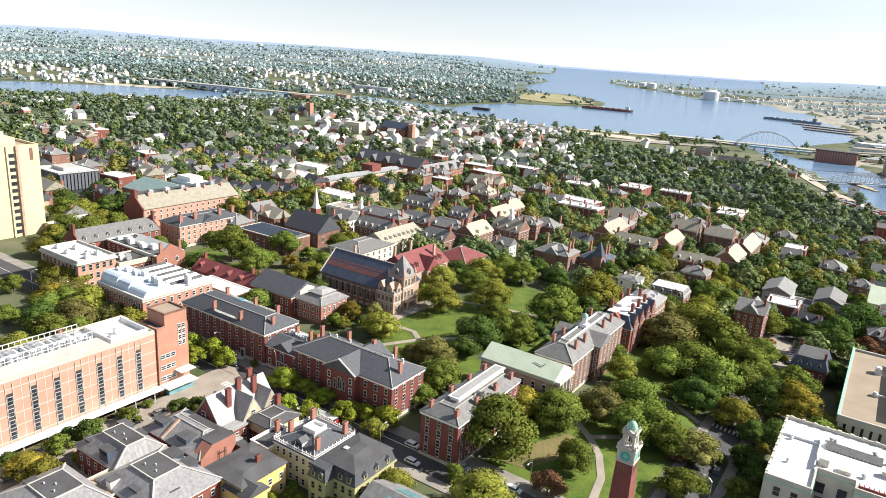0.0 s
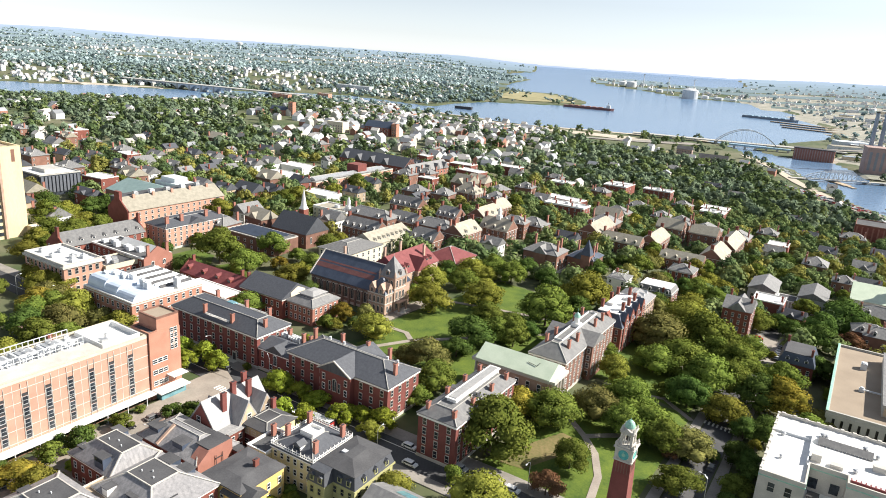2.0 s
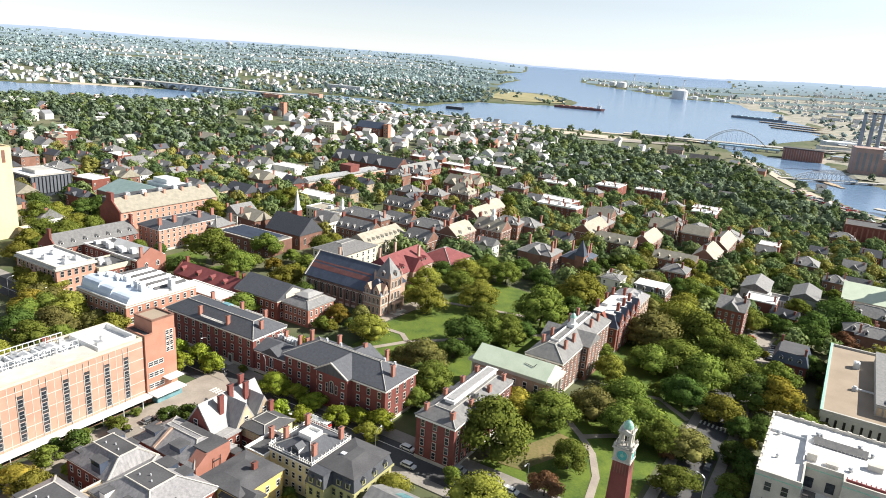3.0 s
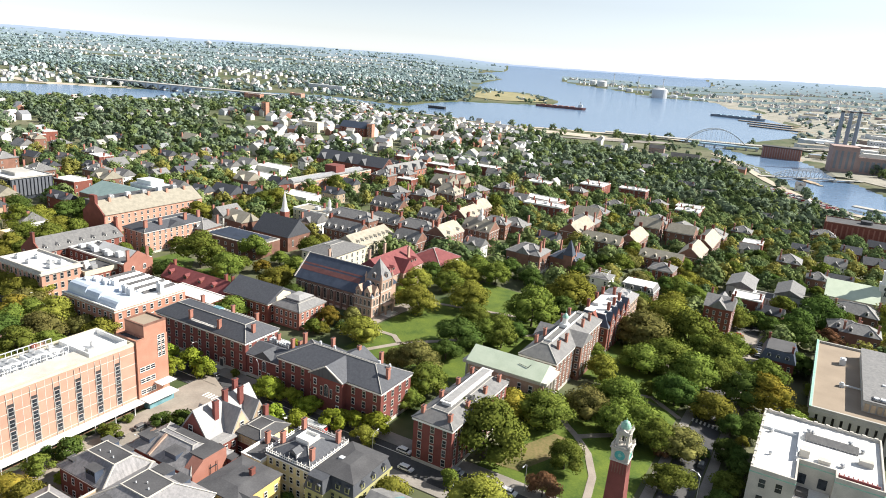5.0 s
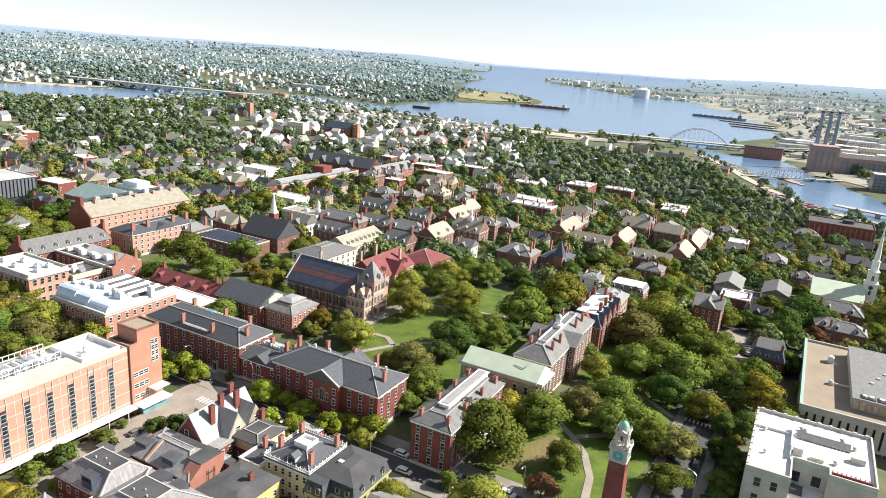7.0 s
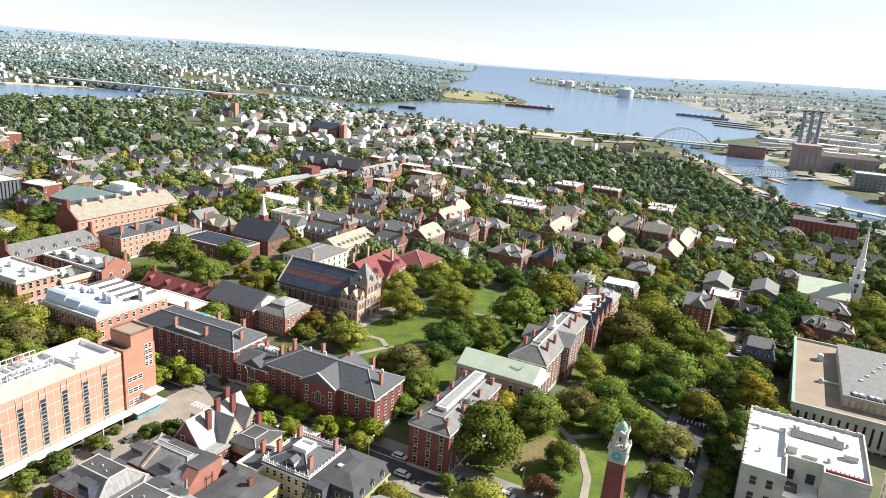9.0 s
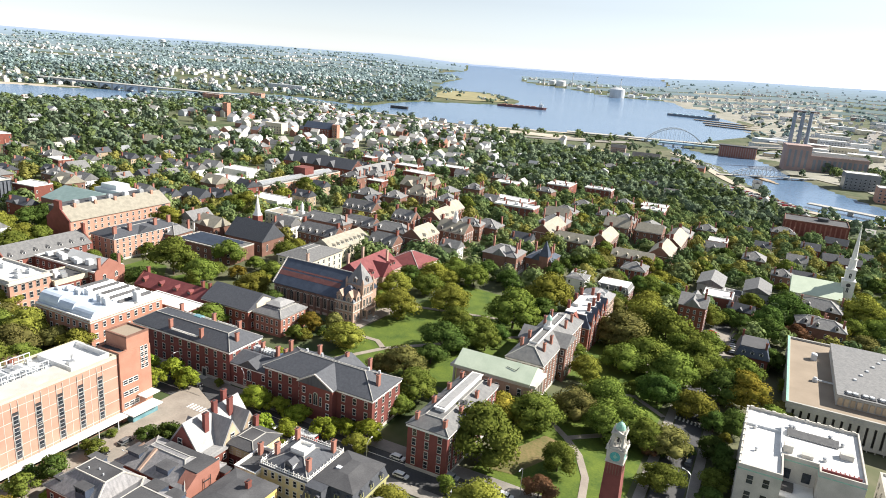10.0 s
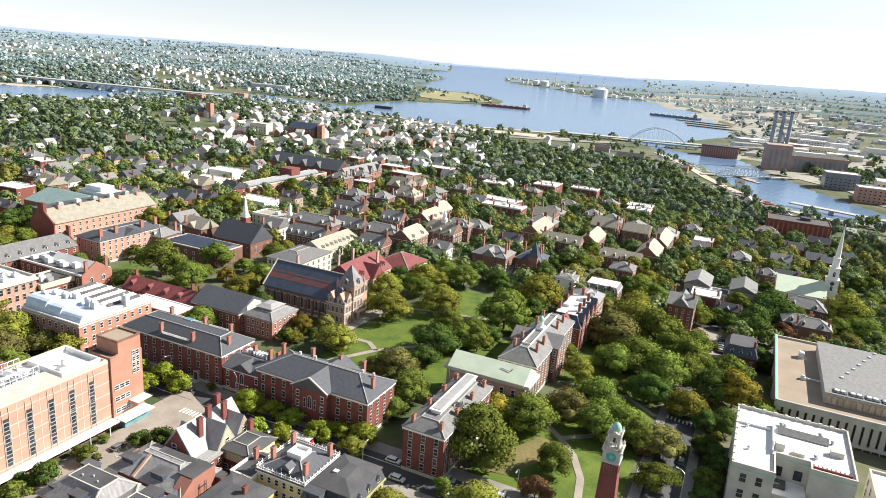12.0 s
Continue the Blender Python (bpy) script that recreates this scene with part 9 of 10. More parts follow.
def riverside():
    b = world_thing("power_station", "brick power station with tall hall windows beside the river", "building", 668, 1168, radians(-18), WATER + 2)
    part("boiler_house", Shape().box(-20, 20, -14, 22, -4, 42).box(-21, 21, -15, 23, 42, 43.5), HAZY_BRICK, b)
    part("turbine_hall", Shape().box(20, 112, -12, 20, -4, 26).box(19.5, 113, -13, 21, 26, 28), HAZY_BRICK, b)
    part("hall_roof", Shape().gable(22, 110, -10, 18, 28, 3, "x"), ROOF_GREY, b)
    for i in range(11):
        part("window", Shape().box(25 + i * 8, 30 + i * 8, -12.4, -12, 4, 22), HAZY_GLASS, b)
    for i in range(4):
        part("window", Shape().box(-16 + i * 9, -12 + i * 9, -14.4, -14, 6, 36), HAZY_GLASS, b)
    for i, x in enumerate((669, 684.5, 700)):
        s = world_thing("smokestack", "tall slim grey power station stack", "smokestack", x, 1200 + i, 0.0, WATER + 2, "power station stacks")
        part("shaft", Shape().cyl(0, 0, -3, 97, 3.7, 3.0, 18), STACK, s)
        part("cap", Shape().cyl(0, 0, 97, 99.5, 3.3, 3.2, 18), METAL_DARK, s)
        part("base_block", Shape().box(-5.5, 5.5, -6, 6, -3, 36), HAZY_BRICK, s)
    b = world_thing("river_hall", "long red brick hall standing on the river bank", "building", 634, 1316, radians(-28), WATER + 1.5)
    part("wall", Shape().box(-34, 34, -12, 12, -4, 19), BRICK_ORANGE, b)
    part("roof", Shape().box(-35, 35, -13, 13, 19, 20.5), ROOF_GREY, b)
    for i in range(16):
        part("pilaster", Shape().box(-33 + i * 4.3, -31.6 + i * 4.3, -12.6, -12, -2, 18), HAZY_BRICK, b)
    # arch bridge over the mouth of the river
    b = world_thing("arch_bridge", "pale blue steel arch highway bridge", "bridge", 563, 1470, radians(-14), WATER)
    L = 58.0
    for y in (-13, 13):
        s = Shape()
        pts = [(-L + 2 * L * i / 24, y, 8 + 27 * (1 - ((i - 12) / 12) ** 2)) for i in range(25)]
        for p, q in zip(pts, pts[1:]):
            s.beam(p, q, 1.6)
        part("arch", s, STEEL_PALE, b)
        s = Shape()
        for p in pts[2:-2:2]:
            s.beam(p, (p[0], p[1], 8), 0.4)
        part("hanger", s, STEEL_PALE, b)
    part("deck", Shape().box(-230, 190, -13, 13, 6.5, 8.5), CONCRETE, b)
    for x in (-200, -150, -100, -58, 58, 100, 150):
        part("pier", Shape().box(x - 2.5, x + 2.5, -12, 12, -6, 6.5), CONCRETE, b)
    # old swing bridge and low road bridges
    b = world_thing("truss_bridge", "old pale steel truss swing bridge", "bridge", 545, 1046, radians(4), WATER)
    for y in (-5, 5):
        s = Shape()
        n = 14
        top = [(-48 + 96 * i / n, y, 4 + 12 * math.sin(math.pi * i / n) ** 0.7 if 0 < i < n else 4) for i in range(n + 1)]
        bot = [(-48 + 96 * i / n, y, 4) for i in range(n + 1)]
        for i in range(n):
            s.beam(top[i], top[i + 1], 0.9)
            s.beam(bot[i], bot[i + 1], 0.9)
            s.beam(top[i], bot[i + 1], 0.5) if i < n / 2 else s.beam(bot[i], top[i + 1], 0.5)
            s.beam(top[i + 1], bot[i + 1], 0.5)
        part("truss", s, STEEL_PALE, b)
    part("deck", Shape().box(-70, 95, -4.6, 4.6, 2.8, 3.8), CONCRETE, b)
    part("fender", Shape().box(-6, 6, -34, 22, -3, 1.5).box(-3, 3, -50, -34, -3, 1.2), TAN, b)
    for x in (-48, 0, 48, 75):
        part("pier", Shape().box(x - 3, x + 3, -6, 6, -5, 2.8), CONCRETE, b)
    b = world_thing("low_bridge", "low concrete road bridge over the river", "bridge", 585, 715, radians(-52), WATER)
    part("deck", Shape().box(-140, 150, -6, 6, 4, 5.4), CONCRETE, b)
    for x in range(-120, 150, 30):
        part("pier", Shape().box(x - 2, x + 2, -5, 5, -5, 4), CONCRETE, b)
    b = world_thing("rail_bridge", "dark low bridge beside the arch", "bridge", 586, 1405, radians(-20), WATER)
    part("deck", Shape().box(-90, 40, -5, 5, 6, 9), STEEL_BLUE, b)
    for x in range(-84, 40, 20):
        part("pier", Shape().box(x - 2, x + 2, -5, 5, -5, 6), CONCRETE, b)
    # many-arched bridge upriver
    ax, ay, bx, by = -1010, 1985, -690, 1880
    t = math.atan2(by - ay, bx - ax)
    b = world_thing("arched_bridge", "long concrete bridge with a row of arches", "bridge", (ax + bx) / 2, (ay + by) / 2, t, WATER)
    n = math.hypot(bx - ax, by - ay) / 2
    part("deck", Shape().box(-n - 40, n + 260, -14, 14, 15, 17.5), CONCRETE, b)
    for i in range(8):
        x0 = -n + i * 2 * n / 8
        part("pier", Shape().box(x0 - 3, x0 + 3, -13, 13, -6, 15), CONCRETE, b)
        s = Shape()
        m, w = 10, 2 * n / 8
        pts = [(x0 + 3 + (w - 6) * k / m, 2 + 11 * math.sin(math.pi * k / m)) for k in range(m + 1)]
        for (xa, za), (xb, zb) in zip(pts, pts[1:]):
            s.solid([(xa, -13, za), (xb, -13, zb), (xb, 13, zb), (xa, 13, za), (xa, -13, 15), (xb, -13, 15), (xb, 13, 15), (xa, 13, 15)],
                    [(3, 2, 1, 0), (4, 5, 6, 7), (0, 1, 5, 4), (1, 2, 6, 5), (2, 3, 7, 6), (3, 0, 4, 7)])
        part("arch", s, STEEL_PALE, b)
    # shipping
    for name, lab, x, y, turn, length, wide, hull in (("barge", "long dark red barge lying at the spit", 357, 2318, radians(-20), 165, 17, HULL), ("moored_ship", "long grey ship moored at the port", 990, 2425, radians(-39), 180, 22, HULL_GREY), ("small_barge", "small dark barge on the river", -44, 1938, radians(-22), 52, 10, METAL_DARK)):
        z = WATER + float(lift(np.array(math.hypot(x, y))))
        b = world_thing(name, lab, "ship", x, y, turn, z)
        h = length / 2
        s = Shape().solid([(-h, -wide / 2, -1), (h * 0.9, -wide / 2, -1), (h, 0, -1), (h * 0.9, wide / 2, -1), (-h, wide / 2, -1), (-h, -wide / 2, 7), (h * 0.92, -wide / 2, 7), (h * 1.03, 0, 8), (h * 0.92, wide / 2, 7), (-h, wide / 2, 7)],
                          [(4, 3, 2, 1, 0), (5, 6, 7, 8, 9), (0, 1, 6, 5), (1, 2, 7, 6), (2, 3, 8, 7), (3, 4, 9, 8), (4, 0, 5, 9)])
        part("hull", s, hull, b)
        if length > 100:
            part("deckhouse", Shape().box(h * 0.72, h * 0.86, -wide / 3, wide / 3, 7, 17).box(h * 0.76, h * 0.79, -1, 1, 17, 26), METAL_WHITE if hull is HULL else hull, b)
            for i in range(6):
                part("hatch", Shape().box(-h * 0.8 + i * h * 0.24, -h * 0.8 + i * h * 0.24 + h * 0.16, -wide / 3, wide / 3, 7, 9), BRICK_ORANGE if hull is HULL else STEEL_BLUE, b)
    # tanks of the port
    for i, (x, y, r, h) in enumerate(((985, 3375, 36, 46), (800, 3835, 26, 30), (765, 3900, 20, 22), (1060, 3390, 18, 16), (900, 3620, 18, 15), (870, 3690, 14, 13), (1120, 3370, 20, 12), (1180, 3350, 16, 10))):
        z = gz(x, y)
        b = world_thing("storage_tank", "large white domed storage tank" if h > 25 else "low white steel storage tank", "tank", x, y, 0.0, z, "port tanks")
        part("shell", Shape().cyl(0, 0, -3, h * 0.8, r, r, 24), METAL_WHITE, b)
        part("dome", Shape().cyl(0, 0, h * 0.8, h * 0.95, r, r * 0.6, 24).cyl(0, 0, h * 0.95, h, r * 0.6, r * 0.1, 24), METAL_WHITE, b)
    for x, y, h in ((925, 3560, 75), (1010, 3420, 80), (850, 3780, 70)):
        b = world_thing("wind_turbine", "slim white mast at the port", "mast", x, y, 0.0, gz(x, y), "port masts")
        part("mast", Shape().cyl(0, 0, -2, h, 3.0, 1.6, 8), METAL_WHITE, b)
        part("nacelle", Shape().box(-3, 6, -2, 2, h, h + 4), METAL_WHITE, b)
    b = world_thing("water_tower", "white water tower on the far hill", "tower", -1412, 4011, 0.0, gz(-1412, 4011))
    part("stem", Shape().cyl(0, 0, -4, 32, 5, 4, 10), METAL_WHITE, b)
    part("tank", Shape().cyl(0, 0, 32, 37, 5, 15, 16).cyl(0, 0, 37, 47, 15, 15, 16).cyl(0, 0, 47, 52, 15, 4, 16), METAL_WHITE, b)
    # piers
    for x0, y0, x1, y1 in ((948, 2310, 1120, 2150), (897, 2096, 1060, 1960), (930, 2190, 1080, 2060), (892, 1767, 960, 1700)):
        t = math.atan2(y1 - y0, x1 - x0)
        b = world_thing("pier", "long timber pier at the port", "pier", (x0 + x1) / 2, (y0 + y1) / 2, t, WATER, "port piers")
        n = math.hypot(x1 - x0, y1 - y0) / 2
        part("deck", Shape().box(-n, n, -6, 6, 1.5, 3.2), TAN, b)
        part("pile_wall", Shape().box(-n, n, -5, 5, -4, 1.5), METAL_DARK, b)
    # apartment blocks and a brick church in the far town
    for x, y, w, d, h, wm, lab in ((-462, 1604, 46, 14, 19, BRICK_SALMON, "tall orange brick apartment block"), (-395, 1752, 34, 16, 20, BRICK_PINK, "pink and white apartment block"), (-307, 1132, 9, 9, 22, BRICK_SALMON, "square orange brick church tower"), (-330, 1140, 30, 14, 9, BRICK_SALMON, "brick church with dark roof"),
                                 (-195, 968, 26, 16, 14, CREAM, "cream brick school block"), (-135, 970, 40, 20, 11, BRICK, "dark brick church with slate roof"), (-112, 958, 8, 8, 17, BRICK_SALMON, "square brick bell tower"), (-420, 2300, 130, 24, 16, STEEL_PALE, "long grey riverside warehouse"),
                                 (368, 1222, 26, 14, 9, HAZY_BRICK, "brick mill by the highway"), (385, 1120, 44, 16, 9, HAZY_BRICK, "long brick mill with grey roof")):
        b = world_thing("far_block", lab, "building", x, y, GRID + 0.1)
        part("wall", Shape().box(-w / 2, w / 2, -d / 2, d / 2, -4, h), wm, b)
        if "church" in lab and "tower" not in lab or "mill" in lab:
            part("roof", Shape().gable(-w / 2 - 0.5, w / 2 + 0.5, -d / 2 - 0.5, d / 2 + 0.5, h, d * 0.4, "x"), SLATE_BLUE if "church" in lab else ROOF_GREY, b)
        else:
            flat_roof(b, w, d, h, MEMBRANE, wm)
        n, k = max(2, int(w / 4.2)), max(1, int(h / 3.6))
        me = window_mesh(1.6, 1.7, WHITE, "plain")
        for r in range(k):
            for c in range(n):
                part("window", me, None, b, at=Matrix.Translation((-w / 2 + (c + 0.5) * w / n, -d / 2, 1.2 + r * 3.5)))
    # offices and warehouses on the west bank
    rw = random.Random(9)
    for x, y, w, d, h, wm in ((668, 985, 46, 30, 24, HAZY_GLASS), (650, 880, 46, 26, 20, BRICK_PINK), (690, 905, 40, 40, 26, CREAM), (705, 800, 50, 40, 16, HAZY_BRICK), (895, 1640, 40, 20, 12, METAL_WHITE), (975, 1560, 60, 34, 16, METAL_WHITE), (1000, 1500, 46, 30, 14, METAL_WHITE),
                              (1100, 1755, 70, 30, 14, METAL_WHITE), (830, 1330, 60, 26, 12, METAL_WHITE), (900, 1400, 50, 30, 14, CREAM)):
        b = world_thing("warehouse", "pale flat-roofed building on the west bank", "building", x, y, radians(rw.uniform(-35, -10)), group="west bank buildings")
        part("wall", Shape().box(-w / 2, w / 2, -d / 2, d / 2, -6, h), wm, b)
        flat_roof(b, w, d, h, MEMBRANE, STONE)
        me = window_mesh(2.4, 2.0, STEEL_PALE, "plain")
        for r in range(int(h / 5)):
            for c in range(int(w / 6)):
                part("window", me, None, b, at=Matrix.Translation((-w / 2 + 3 + c * 6, -d / 2, 1.5 + r * 4.6)))
    for _ in range(95):
        r, a = rw.uniform(1500, 3700), radians(rw.uniform(27, 46))
        x, y = r * math.sin(a), r * math.cos(a)
        if shore_distance(x, y) < 60:
            continue
        w, d, h = rw.uniform(25, 80), rw.uniform(18, 45), rw.uniform(6, 13)
        b = world_thing("warehouse", "pale flat-roofed warehouse in the port district", "building", x, y, radians(rw.uniform(-40, 10)), group="port warehouses")
        part("wall", Shape().box(-w / 2, w / 2, -d / 2, d / 2, -6, h), rw.choice((METAL_WHITE, CREAM, STEEL_PALE, HAZY_BRICK)), b)
        part("roof", Shape().box(-w / 2 - 0.4, w / 2 + 0.4, -d / 2 - 0.4, d / 2 + 0.4, h, h + 0.6), rw.choice((MEMBRANE, STEEL_PALE, ROOF_BUFF, STACK)), b)
    # riverside ground: highway, meadows, parking
    strip("highway", "pale highway along the shore", [to_uv(*p) for p in ((-560, 1700), (-330, 1560), (-160, 1440), (-6, 1330), (119, 1290), (233, 1320), (340, 1370), (450, 1420))], 34, PAVING, 1.5)
    strip("highway", "elevated pale highway ramp beyond the river", [to_uv(*p) for p in ((700, 1440), (850, 1440), (1007, 1515), (1163, 1696), (1300, 1900), (1427, 2051))], 26, PAVING, 6.0)
    strip("riverside_road", "road and car parks along the near bank", [to_uv(*p) for p in ((330, 1150), (345, 1060), (385, 1010), (430, 945), (452, 863), (470, 780))], 24, ASPHALT_PALE, 1.0)
    strip("shore_path", "pale gravel bank along the river", [to_uv(*p) for p in ((500, 1300), (494, 1160), (470, 1000), (462, 900), (464, 810), (490, 750), (550, 705))], 14, SHORE_SAND, 0.8, category="shore")
    strip("shore", "sandy shore of the bay", [to_uv(*p) for p in ((-140, 1770), (0, 1672), (80, 1612), (160, 1570), (230, 1566), (330, 1550), (440, 1560), (500, 1505))], 22, SHORE_SAND, 0.8, category="shore")
    patch("meadow", "dry yellow meadow by the highway", [to_uv(*p) for p in ((300, 1180), (345, 1240), (345, 1120), (320, 1075), (285, 1120))], DRY, 1.4, "meadow")
    patch("meadow", "dry meadow above the river road", [to_uv(*p) for p in ((405, 935), (440, 860), (425, 850), (385, 930))], DRY, 1.2, "meadow")
    patch("meadow", "flat yellow meadow on the river spit", [to_uv(*p) for p in ((60, 2500), (160, 2440), (330, 2520), (360, 2680), (345, 2950), (250, 3040), (120, 2900))], DRY, 1.6, "meadow")
    strip("shore", "tan gravel bank of the upper river", [to_uv(*p) for p in ((-1232, 1926), (-1118, 1863), (-1049, 1874), (-958, 1875), (-882, 1892))], 46, SHORE_SAND, 1.2, category="shore")
    strip("shore", "wide pale bank of car parks along the bay", [to_uv(*p) for p in ((17, 1564), (105, 1524), (199, 1472), (288, 1433), (332, 1365))], 90, SHORE_SAND, 0.9, category="shore")
    patch("port_ground", "pale concrete and gravel ground of the port", [to_uv(*p) for p in ((1238, 3524), (1515, 3686), (1832, 3437), (2055, 3263), (1029, 1596), (998, 1748), (913, 2053), (1068, 2614))], PORT, 1.2, "ground")
    patch("yard", "pale gravel yard round the power station", [to_uv(*p) for p in ((590, 1130), (640, 1080), (665, 960), (640, 850), (700, 780), (900, 900), (1050, 1250), (1050, 1600), (800, 1470), (640, 1290))], PORT, 0.9, "ground")
    # small craft and parked cars that nobody could count
    s = Shape()
    for _ in range(90):
        x, y = rw.uniform(478, 512), rw.uniform(1085, 1180)
        s.box(x - 1.5, x + 1.5, y - 5, y + 5, WATER, WATER + 1.8)
    tagged(new("marina_boats", s.mesh("marina_boats", METAL_WHITE)), "white boats moored in the marina", "boats", kind="stuff")
    s = Shape()
    line = [(345, 1060), (385, 1010), (430, 945), (452, 863), (466, 800)]
    for (ax, ay), (bx, by) in zip(line, line[1:]):
        n = int(math.hypot(bx - ax, by - ay) / 3.2)
        for i in range(n):
            for off in (-8, -2.5, 4, 9.5):
                if rw.random() < 0.7:
                    x, y = ax + (bx - ax) * i / n + off, ay + (by - ay) * i / n
                    z = gz(x, y) + 1.1
                    s.box(x - 2.1, x + 2.1, y - 0.9, y + 0.9, z, z + 1.4, rw.randrange(4))
    tagged(new("parked_cars", s.mesh("parked_cars", [PAINTS["white"], PAINTS["silver"], PAINTS["grey"], PAINTS["red"]])), "rows of cars parked along the river road", "cars", kind="stuff")


riverside()


# ---- cars, lamps and street furniture ----
def car_meshes(length=4.5, wide=1.8):
    h = length / 2
    body = Shape().solid([(-h, -wide / 2, 0.3), (h, -wide / 2, 0.3), (h, wide / 2, 0.3), (-h, wide / 2, 0.3), (-h, -wide / 2, 0.85), (h - 0.15, -wide / 2, 0.75), (h - 0.15, wide / 2, 0.75), (-h, wide / 2, 0.85)],
                         [(3, 2, 1, 0), (4, 5, 6, 7), (0, 1, 5, 4), (1, 2, 6, 5), (2, 3, 7, 6), (3, 0, 4, 7)])
    body.frustum(-h * 0.72, h * 0.42, -wide / 2 + 0.12, wide / 2 - 0.12, 1.28, 1.42, 0.18, 0.08)
    cabin = Shape().frustum(-h * 0.85, h * 0.55, -wide / 2 + 0.06, wide / 2 - 0.06, 0.8, 1.3, 0.35, 0.1)
    wheel = Shape().cyl(0, 0, -0.11, 0.11, 0.33, 0.33, 12).cyl(0, 0, 0.11, 0.125, 0.2, 0.2, 10, 1)
    lamp = Shape().box(-0.05, 0.05, -0.18, 0.18, -0.07, 0.07)
    return body, cabin.mesh("cabin_glass", GLASS), wheel.mesh("wheel", [RUBBER, METAL]), lamp.mesh("headlight", METAL_WHITE)


CAR = car_meshes()
CAR_BODIES = {c: CAR[0].mesh("car_body", m) for c, m in PAINTS.items()}


def car(u, v, turn, colour, words):
    x, y = uv(u, v)
    b = thing("car", f"{colour} car parked {words}", "car", x, y, gz(x, y) + 0.15, GRID + turn, "parked cars")
    part("car_body", CAR_BODIES[colour], None, b)
    part("cabin_glass", CAR[1], None, b)
    for a in (-1.4, 1.4):
        for c in (-0.82, 0.82):
            part("wheel", CAR[2], None, b, at=Matrix.Translation((a, c, 0.33)) @ Matrix.Rotation(math.pi / 2, 4, "X"))
    for c in (-0.6, 0.6):
        part("headlight", CAR[3], None, b, at=Matrix.Translation((2.2, c, 0.62)))


rc = random.Random(4)
for u, v, c in ((-88, 146.9, "white"), (-71, 147.0, "silver"), (-78, 147.1, "black"), (-62, 147, "black"), (-166.5, 147.4, "black"), (-172.5, 147.4, "black"), (-179, 147.2, "grey"), (-123.5, 140.2, "silver"), (-129, 140.4, "white"), (-50, 140, "grey"), (-40, 147, "silver"), (-83, 140.0, "white"), (-76.5, 147.0, "grey"), (-66.5, 140.2, "silver"), (-61, 140.0, "black"), (-55, 147.1, "white")):
    car(u, v, 0.0, c, "along the avenue")
for u, v, c in ((-157, 112, "grey"), (-157, 118.5, "silver"), (-157, 104, "black"), (-149.6, 100, "white"), (-149.6, 92, "black"), (-157, 70, "silver"), (-157, 62, "grey"), (-149.6, 121, "black")):
    car(u, v, math.pi / 2, c, "in the side street")
for u, v, c in ((-18.6, 180, "white"), (-14.3, 199, "grey"), (-18, 212, "white"), (-14.5, 236, "black"), (-20.5, 250, "silver"), (-14.5, 262, "grey"), (-20.3, 270, "black")):
    car(u, v, math.pi / 2, c, "in the tree-lined street")
for i in range(8):
    car(-20.6, 303 + i * 5.6, 0.1, rc.choice(("white", "grey", "black", "silver", "red", "blue")), "in the sunny court")
    car(-9.6, 318 + i * 3.3, 0.1, rc.choice(("white", "grey", "black", "silver", "silver")), "in the sunny court")
for u, v in ((-29, 360), (-22, 362), (-14, 364), (-7, 366), (-1, 352), (3, 345)):
    car(u, v, 0.3, rc.choice(("white", "grey", "black", "red")), "behind the brick house")


def fire_engine(u, v):
    x, y = uv(u, v)
    b = thing("fire_engine", "red fire engine with white roof in the avenue", "truck", x, y, gz(x, y) + 0.13, GRID)
    part("truck_body", Shape().box(-4.6, 1.9, -1.25, 1.25, 0.6, 2.5).box(2.1, 4.6, -1.25, 1.25, 0.6, 2.3), PAINTS["red"], b)
    part("roof_deck", Shape().box(-4.5, 1.8, -1.15, 1.15, 2.5, 2.8).box(2.2, 4.5, -1.15, 1.15, 2.7, 2.9), METAL_WHITE, b)
    part("cab_windows", Shape().box(2.12, 4.62, -1.2, 1.2, 2.3, 2.7), GLASS, b)
    part("ladder", Shape().box(-4.5, 3, -0.5, -0.4, 2.95, 3.1).box(-4.5, 3, 0.4, 0.5, 2.95, 3.1), METAL, b)
    for a in (-3.2, -1.9, 3.2):
        for c in (-1.15, 1.15):
            part("wheel", CAR[2], None, b, at=Matrix.Translation((a, c, 0.5)) @ Matrix.Rotation(math.pi / 2, 4, "X") @ Matrix.Scale(1.5, 4))


fire_engine(-116.4, 140.2)


def van(u, v, turn):
    x, y = uv(u, v)
    b = thing("van", "grey-blue van parked beside the green", "van", x, y, gz(x, y) + 0.2, GRID + turn)
    part("van_body", Shape().box(-2.7, 1.6, -1.0, 1.0, 0.4, 2.3).frustum(1.6, 2.8, -1.0, 1.0, 0.4, 1.5, 0.1, 0.1), PAINTS["blue"], b)
    part("cabin_glass", Shape().frustum(1.4, 2.3, -0.95, 0.95, 1.5, 2.2, 0.35, 0.1).box(-2.2, 1.4, -1.02, 1.02, 1.5, 2.0), GLASS, b)
    for a in (-1.7, 1.8):
        for c in (-0.95, 0.95):
            part("wheel", CAR[2], None, b, at=Matrix.Translation((a, c, 0.35)) @ Matrix.Rotation(math.pi / 2, 4, "X"))


van(-156, 178, 0.9)
patch("drive", "pale drive behind the brick halls", [(-172, 172), (-140, 173), (-141, 190), (-150, 192), (-158, 182), (-172, 180)], PATH_STONE, 0.2, "drive")


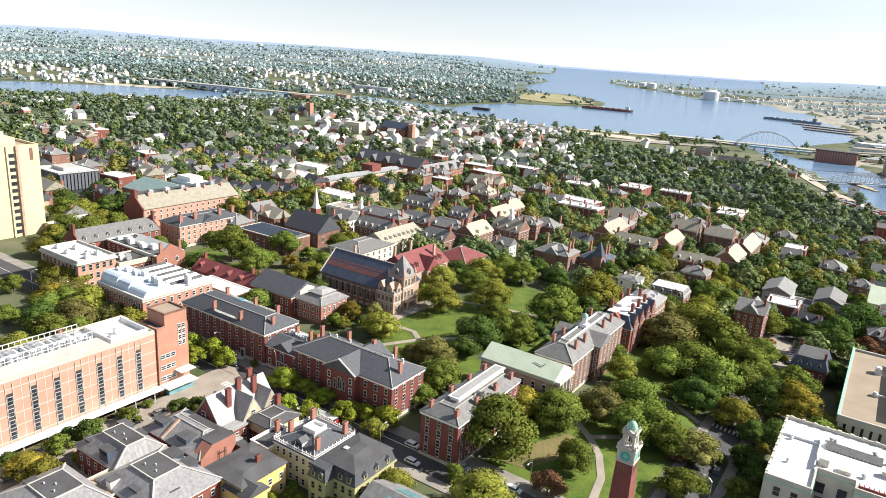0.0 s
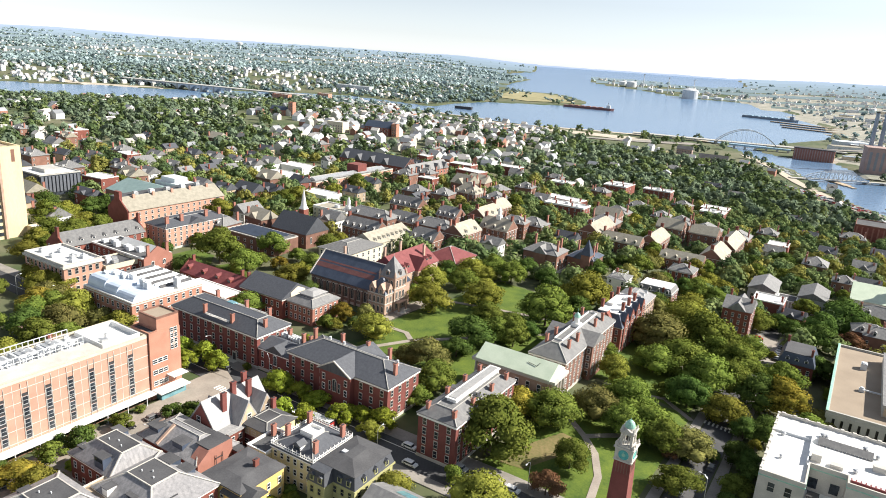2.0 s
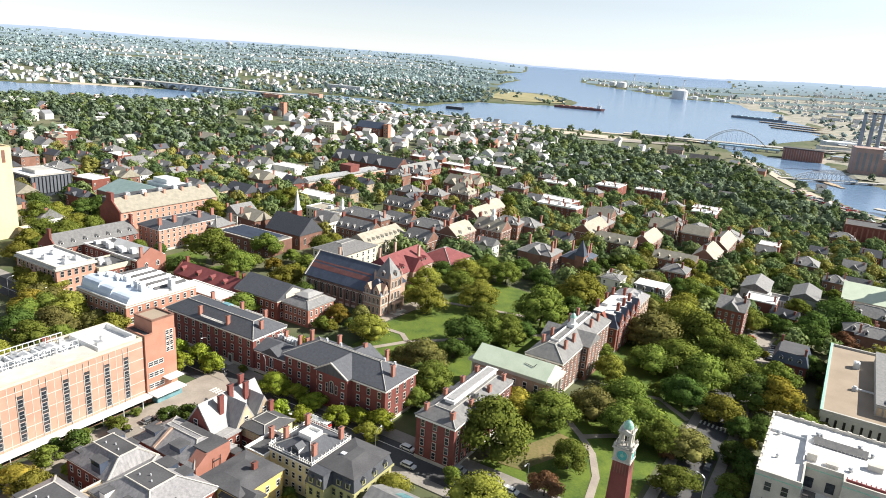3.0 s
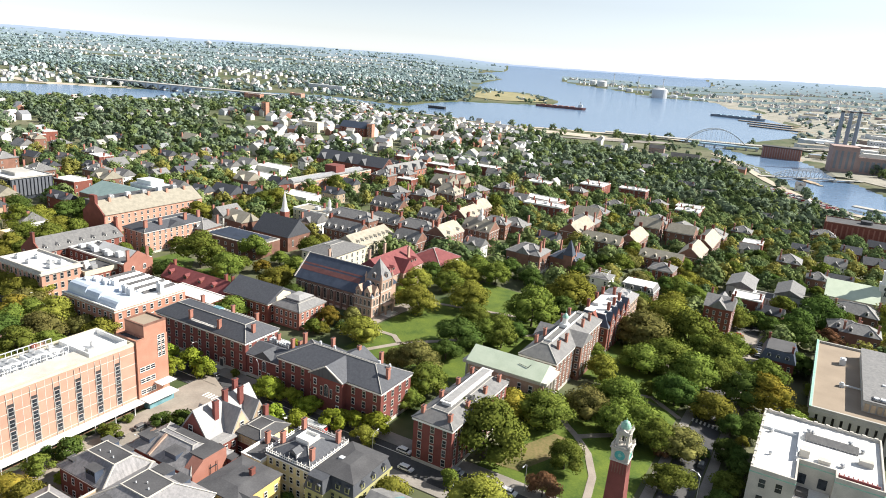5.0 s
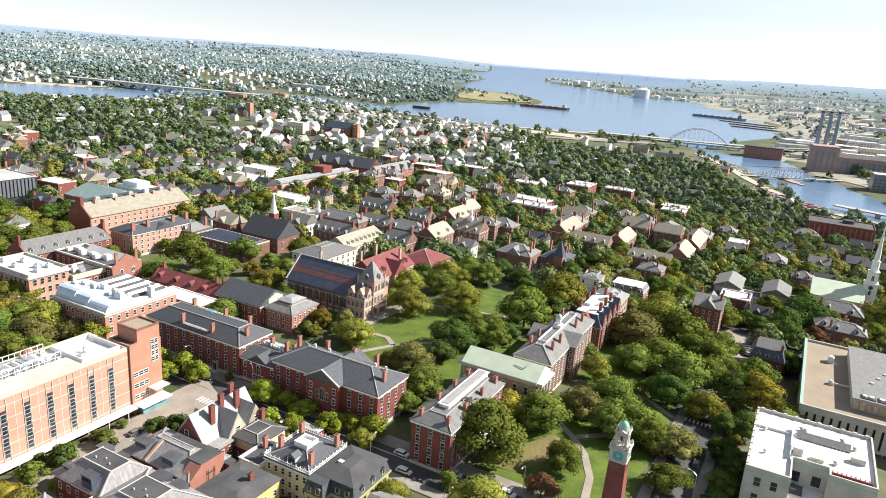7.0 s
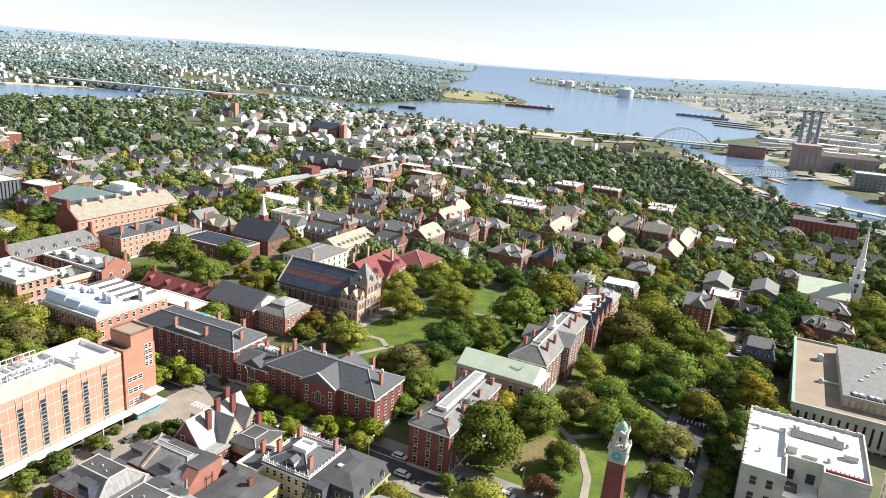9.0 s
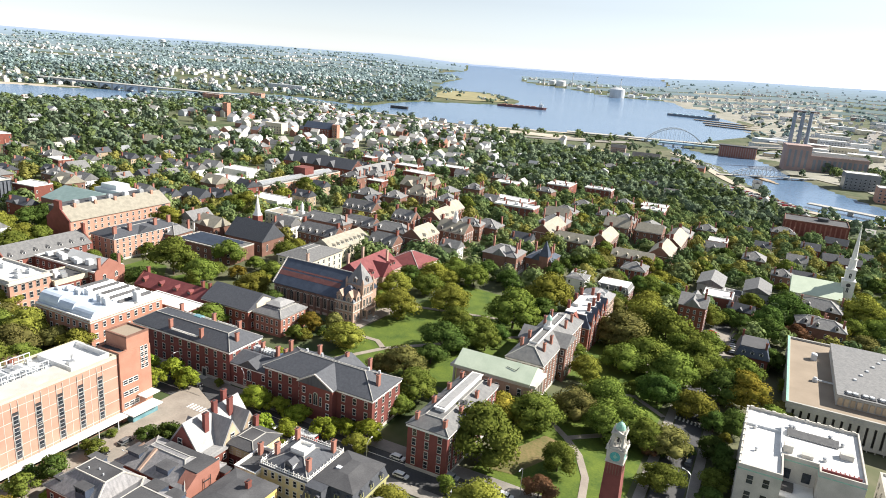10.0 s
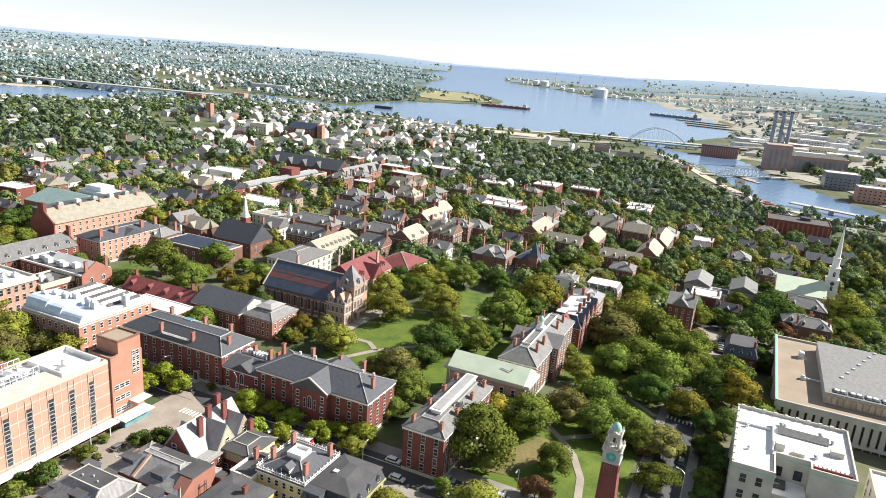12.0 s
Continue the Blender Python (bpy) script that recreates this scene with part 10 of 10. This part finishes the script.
def street_lamp(u, v, turn):
    x, y = uv(u, v)
    b = thing("street_lamp", "tall grey street lamp with curved arm", "street lamp", x, y, turn=GRID + turn, group="street lamps")
    part("pole", Shape().cyl(0, 0, -0.3, 8.2, 0.11, 0.07, 8), METAL, b)
    part("arm", Shape().beam((0, 0, 8.1), (1.0, 0, 8.8), 0.09).beam((1.0, 0, 8.8), (2.2, 0, 8.9), 0.09), METAL, b)
    part("lamp_head", Shape().frustum(2.0, 2.8, -0.16, 0.16, 8.8, 8.98, 0.05, 0.05), METAL_WHITE, b)


for u, v, t in ((-148.5, 150.5, 2.6), (-93, 138, 1.6), (-12.2, 178, 2.8), (-177, 150.5, -1.6), (-262, 139, 1.6), (-285, 138, 1.6), (-52, 150.5, -1.6), (-140.5, 100, 3.1)):
    street_lamp(u, v, t)
for i in range(9):
    strip("crosswalk_bar", "white crosswalk bar across the street", [(-23.6 + i * 1.35, 228), (-23.6 + i * 1.35, 231)], 0.6, LINE, 0.2, category="road marking")
    strip("crosswalk_bar", "white crosswalk bar at the court", [(-22 + i * 1.5, 297), (-22 + i * 1.5, 300)], 0.6, LINE, 0.42, category="road marking")
for i in range(8):
    strip("crosswalk_bar", "white crosswalk bar at the corner", [(-158 + i * 1.3, 135.2), (-158 + i * 1.3, 138)], 0.6, LINE, 0.28, category="road marking")
strip("lane_line", "white edge line of the avenue", [(-140, 145.6), (-20, 145.6)], 0.2, LINE, 0.2, category="road marking")
strip("lane_line", "yellow centre line of the avenue", [(-400, 142.6), (-160, 142.6)], 0.18, LINE, 0.2, category="road marking")


# ---- distance, with its haze put in as glow ----
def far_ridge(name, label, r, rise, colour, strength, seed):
    """A low line of wooded land far off, that follows the ground; its emission stands in for haze."""
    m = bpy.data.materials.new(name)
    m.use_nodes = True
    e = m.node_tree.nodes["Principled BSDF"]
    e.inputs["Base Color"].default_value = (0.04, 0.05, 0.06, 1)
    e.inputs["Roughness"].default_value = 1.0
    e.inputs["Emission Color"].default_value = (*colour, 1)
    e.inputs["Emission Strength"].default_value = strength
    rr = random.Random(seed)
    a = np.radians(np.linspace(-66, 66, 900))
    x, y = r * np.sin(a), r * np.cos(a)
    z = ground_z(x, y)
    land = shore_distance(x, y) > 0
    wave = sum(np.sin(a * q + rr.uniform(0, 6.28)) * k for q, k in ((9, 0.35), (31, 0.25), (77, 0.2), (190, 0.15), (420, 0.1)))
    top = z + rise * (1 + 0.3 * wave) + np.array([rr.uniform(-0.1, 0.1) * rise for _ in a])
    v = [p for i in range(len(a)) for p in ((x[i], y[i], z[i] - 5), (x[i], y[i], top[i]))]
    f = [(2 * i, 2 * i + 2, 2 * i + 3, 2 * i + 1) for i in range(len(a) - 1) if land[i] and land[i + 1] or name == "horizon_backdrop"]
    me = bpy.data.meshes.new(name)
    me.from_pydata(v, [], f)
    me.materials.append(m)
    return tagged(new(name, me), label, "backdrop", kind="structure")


# each strip further off glows paler and bluer, in place of haze
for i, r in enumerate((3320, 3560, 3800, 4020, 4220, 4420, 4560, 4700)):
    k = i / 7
    far_ridge("glowing_wood_backdrop", "glowing haze-coloured strip of woods beyond the far town", r, 11 + i, (0.34 + 0.14 * k, 0.43 + 0.18 * k, 0.40 + 0.34 * k), 0.42 + 0.12 * k, 3 + i)
far_ridge("horizon_backdrop", "glowing strip of blue haze over land on the horizon", 4840, 11, (0.52, 0.64, 0.85), 0.54, 2)


# what sits on a roof belongs to the roof
for ob in list(scene.objects):
    if ob.parent is None and ob.type == "EMPTY":
        roof = next((c for c in ob.children if c.name.split(".")[0] == "roof"), None)
        if roof:
            for c in ob.children:
                if c.name.split(".")[0] in ("chimney", "dormer", "skylight", "roof_vent", "roof_unit", "roof_deck", "roof_hatch"):
                    c.parent = roof

# trees round the drive before the stone hall
for x, y, r, kind in ((-28.5, 246.5, 6.0, "y"), (-34.5, 262, 3.4, "b"), (-45, 250.5, 2.6, "y"), (-38, 254, 1.9, "d"), (-50, 252, 2.2, "d"), (27, 264, 4.8, "g"), (34, 262, 4.0, "d")):
    tree(x, y, r, kind, CROWNS if r > 3.6 else SMALL, "on the campus")
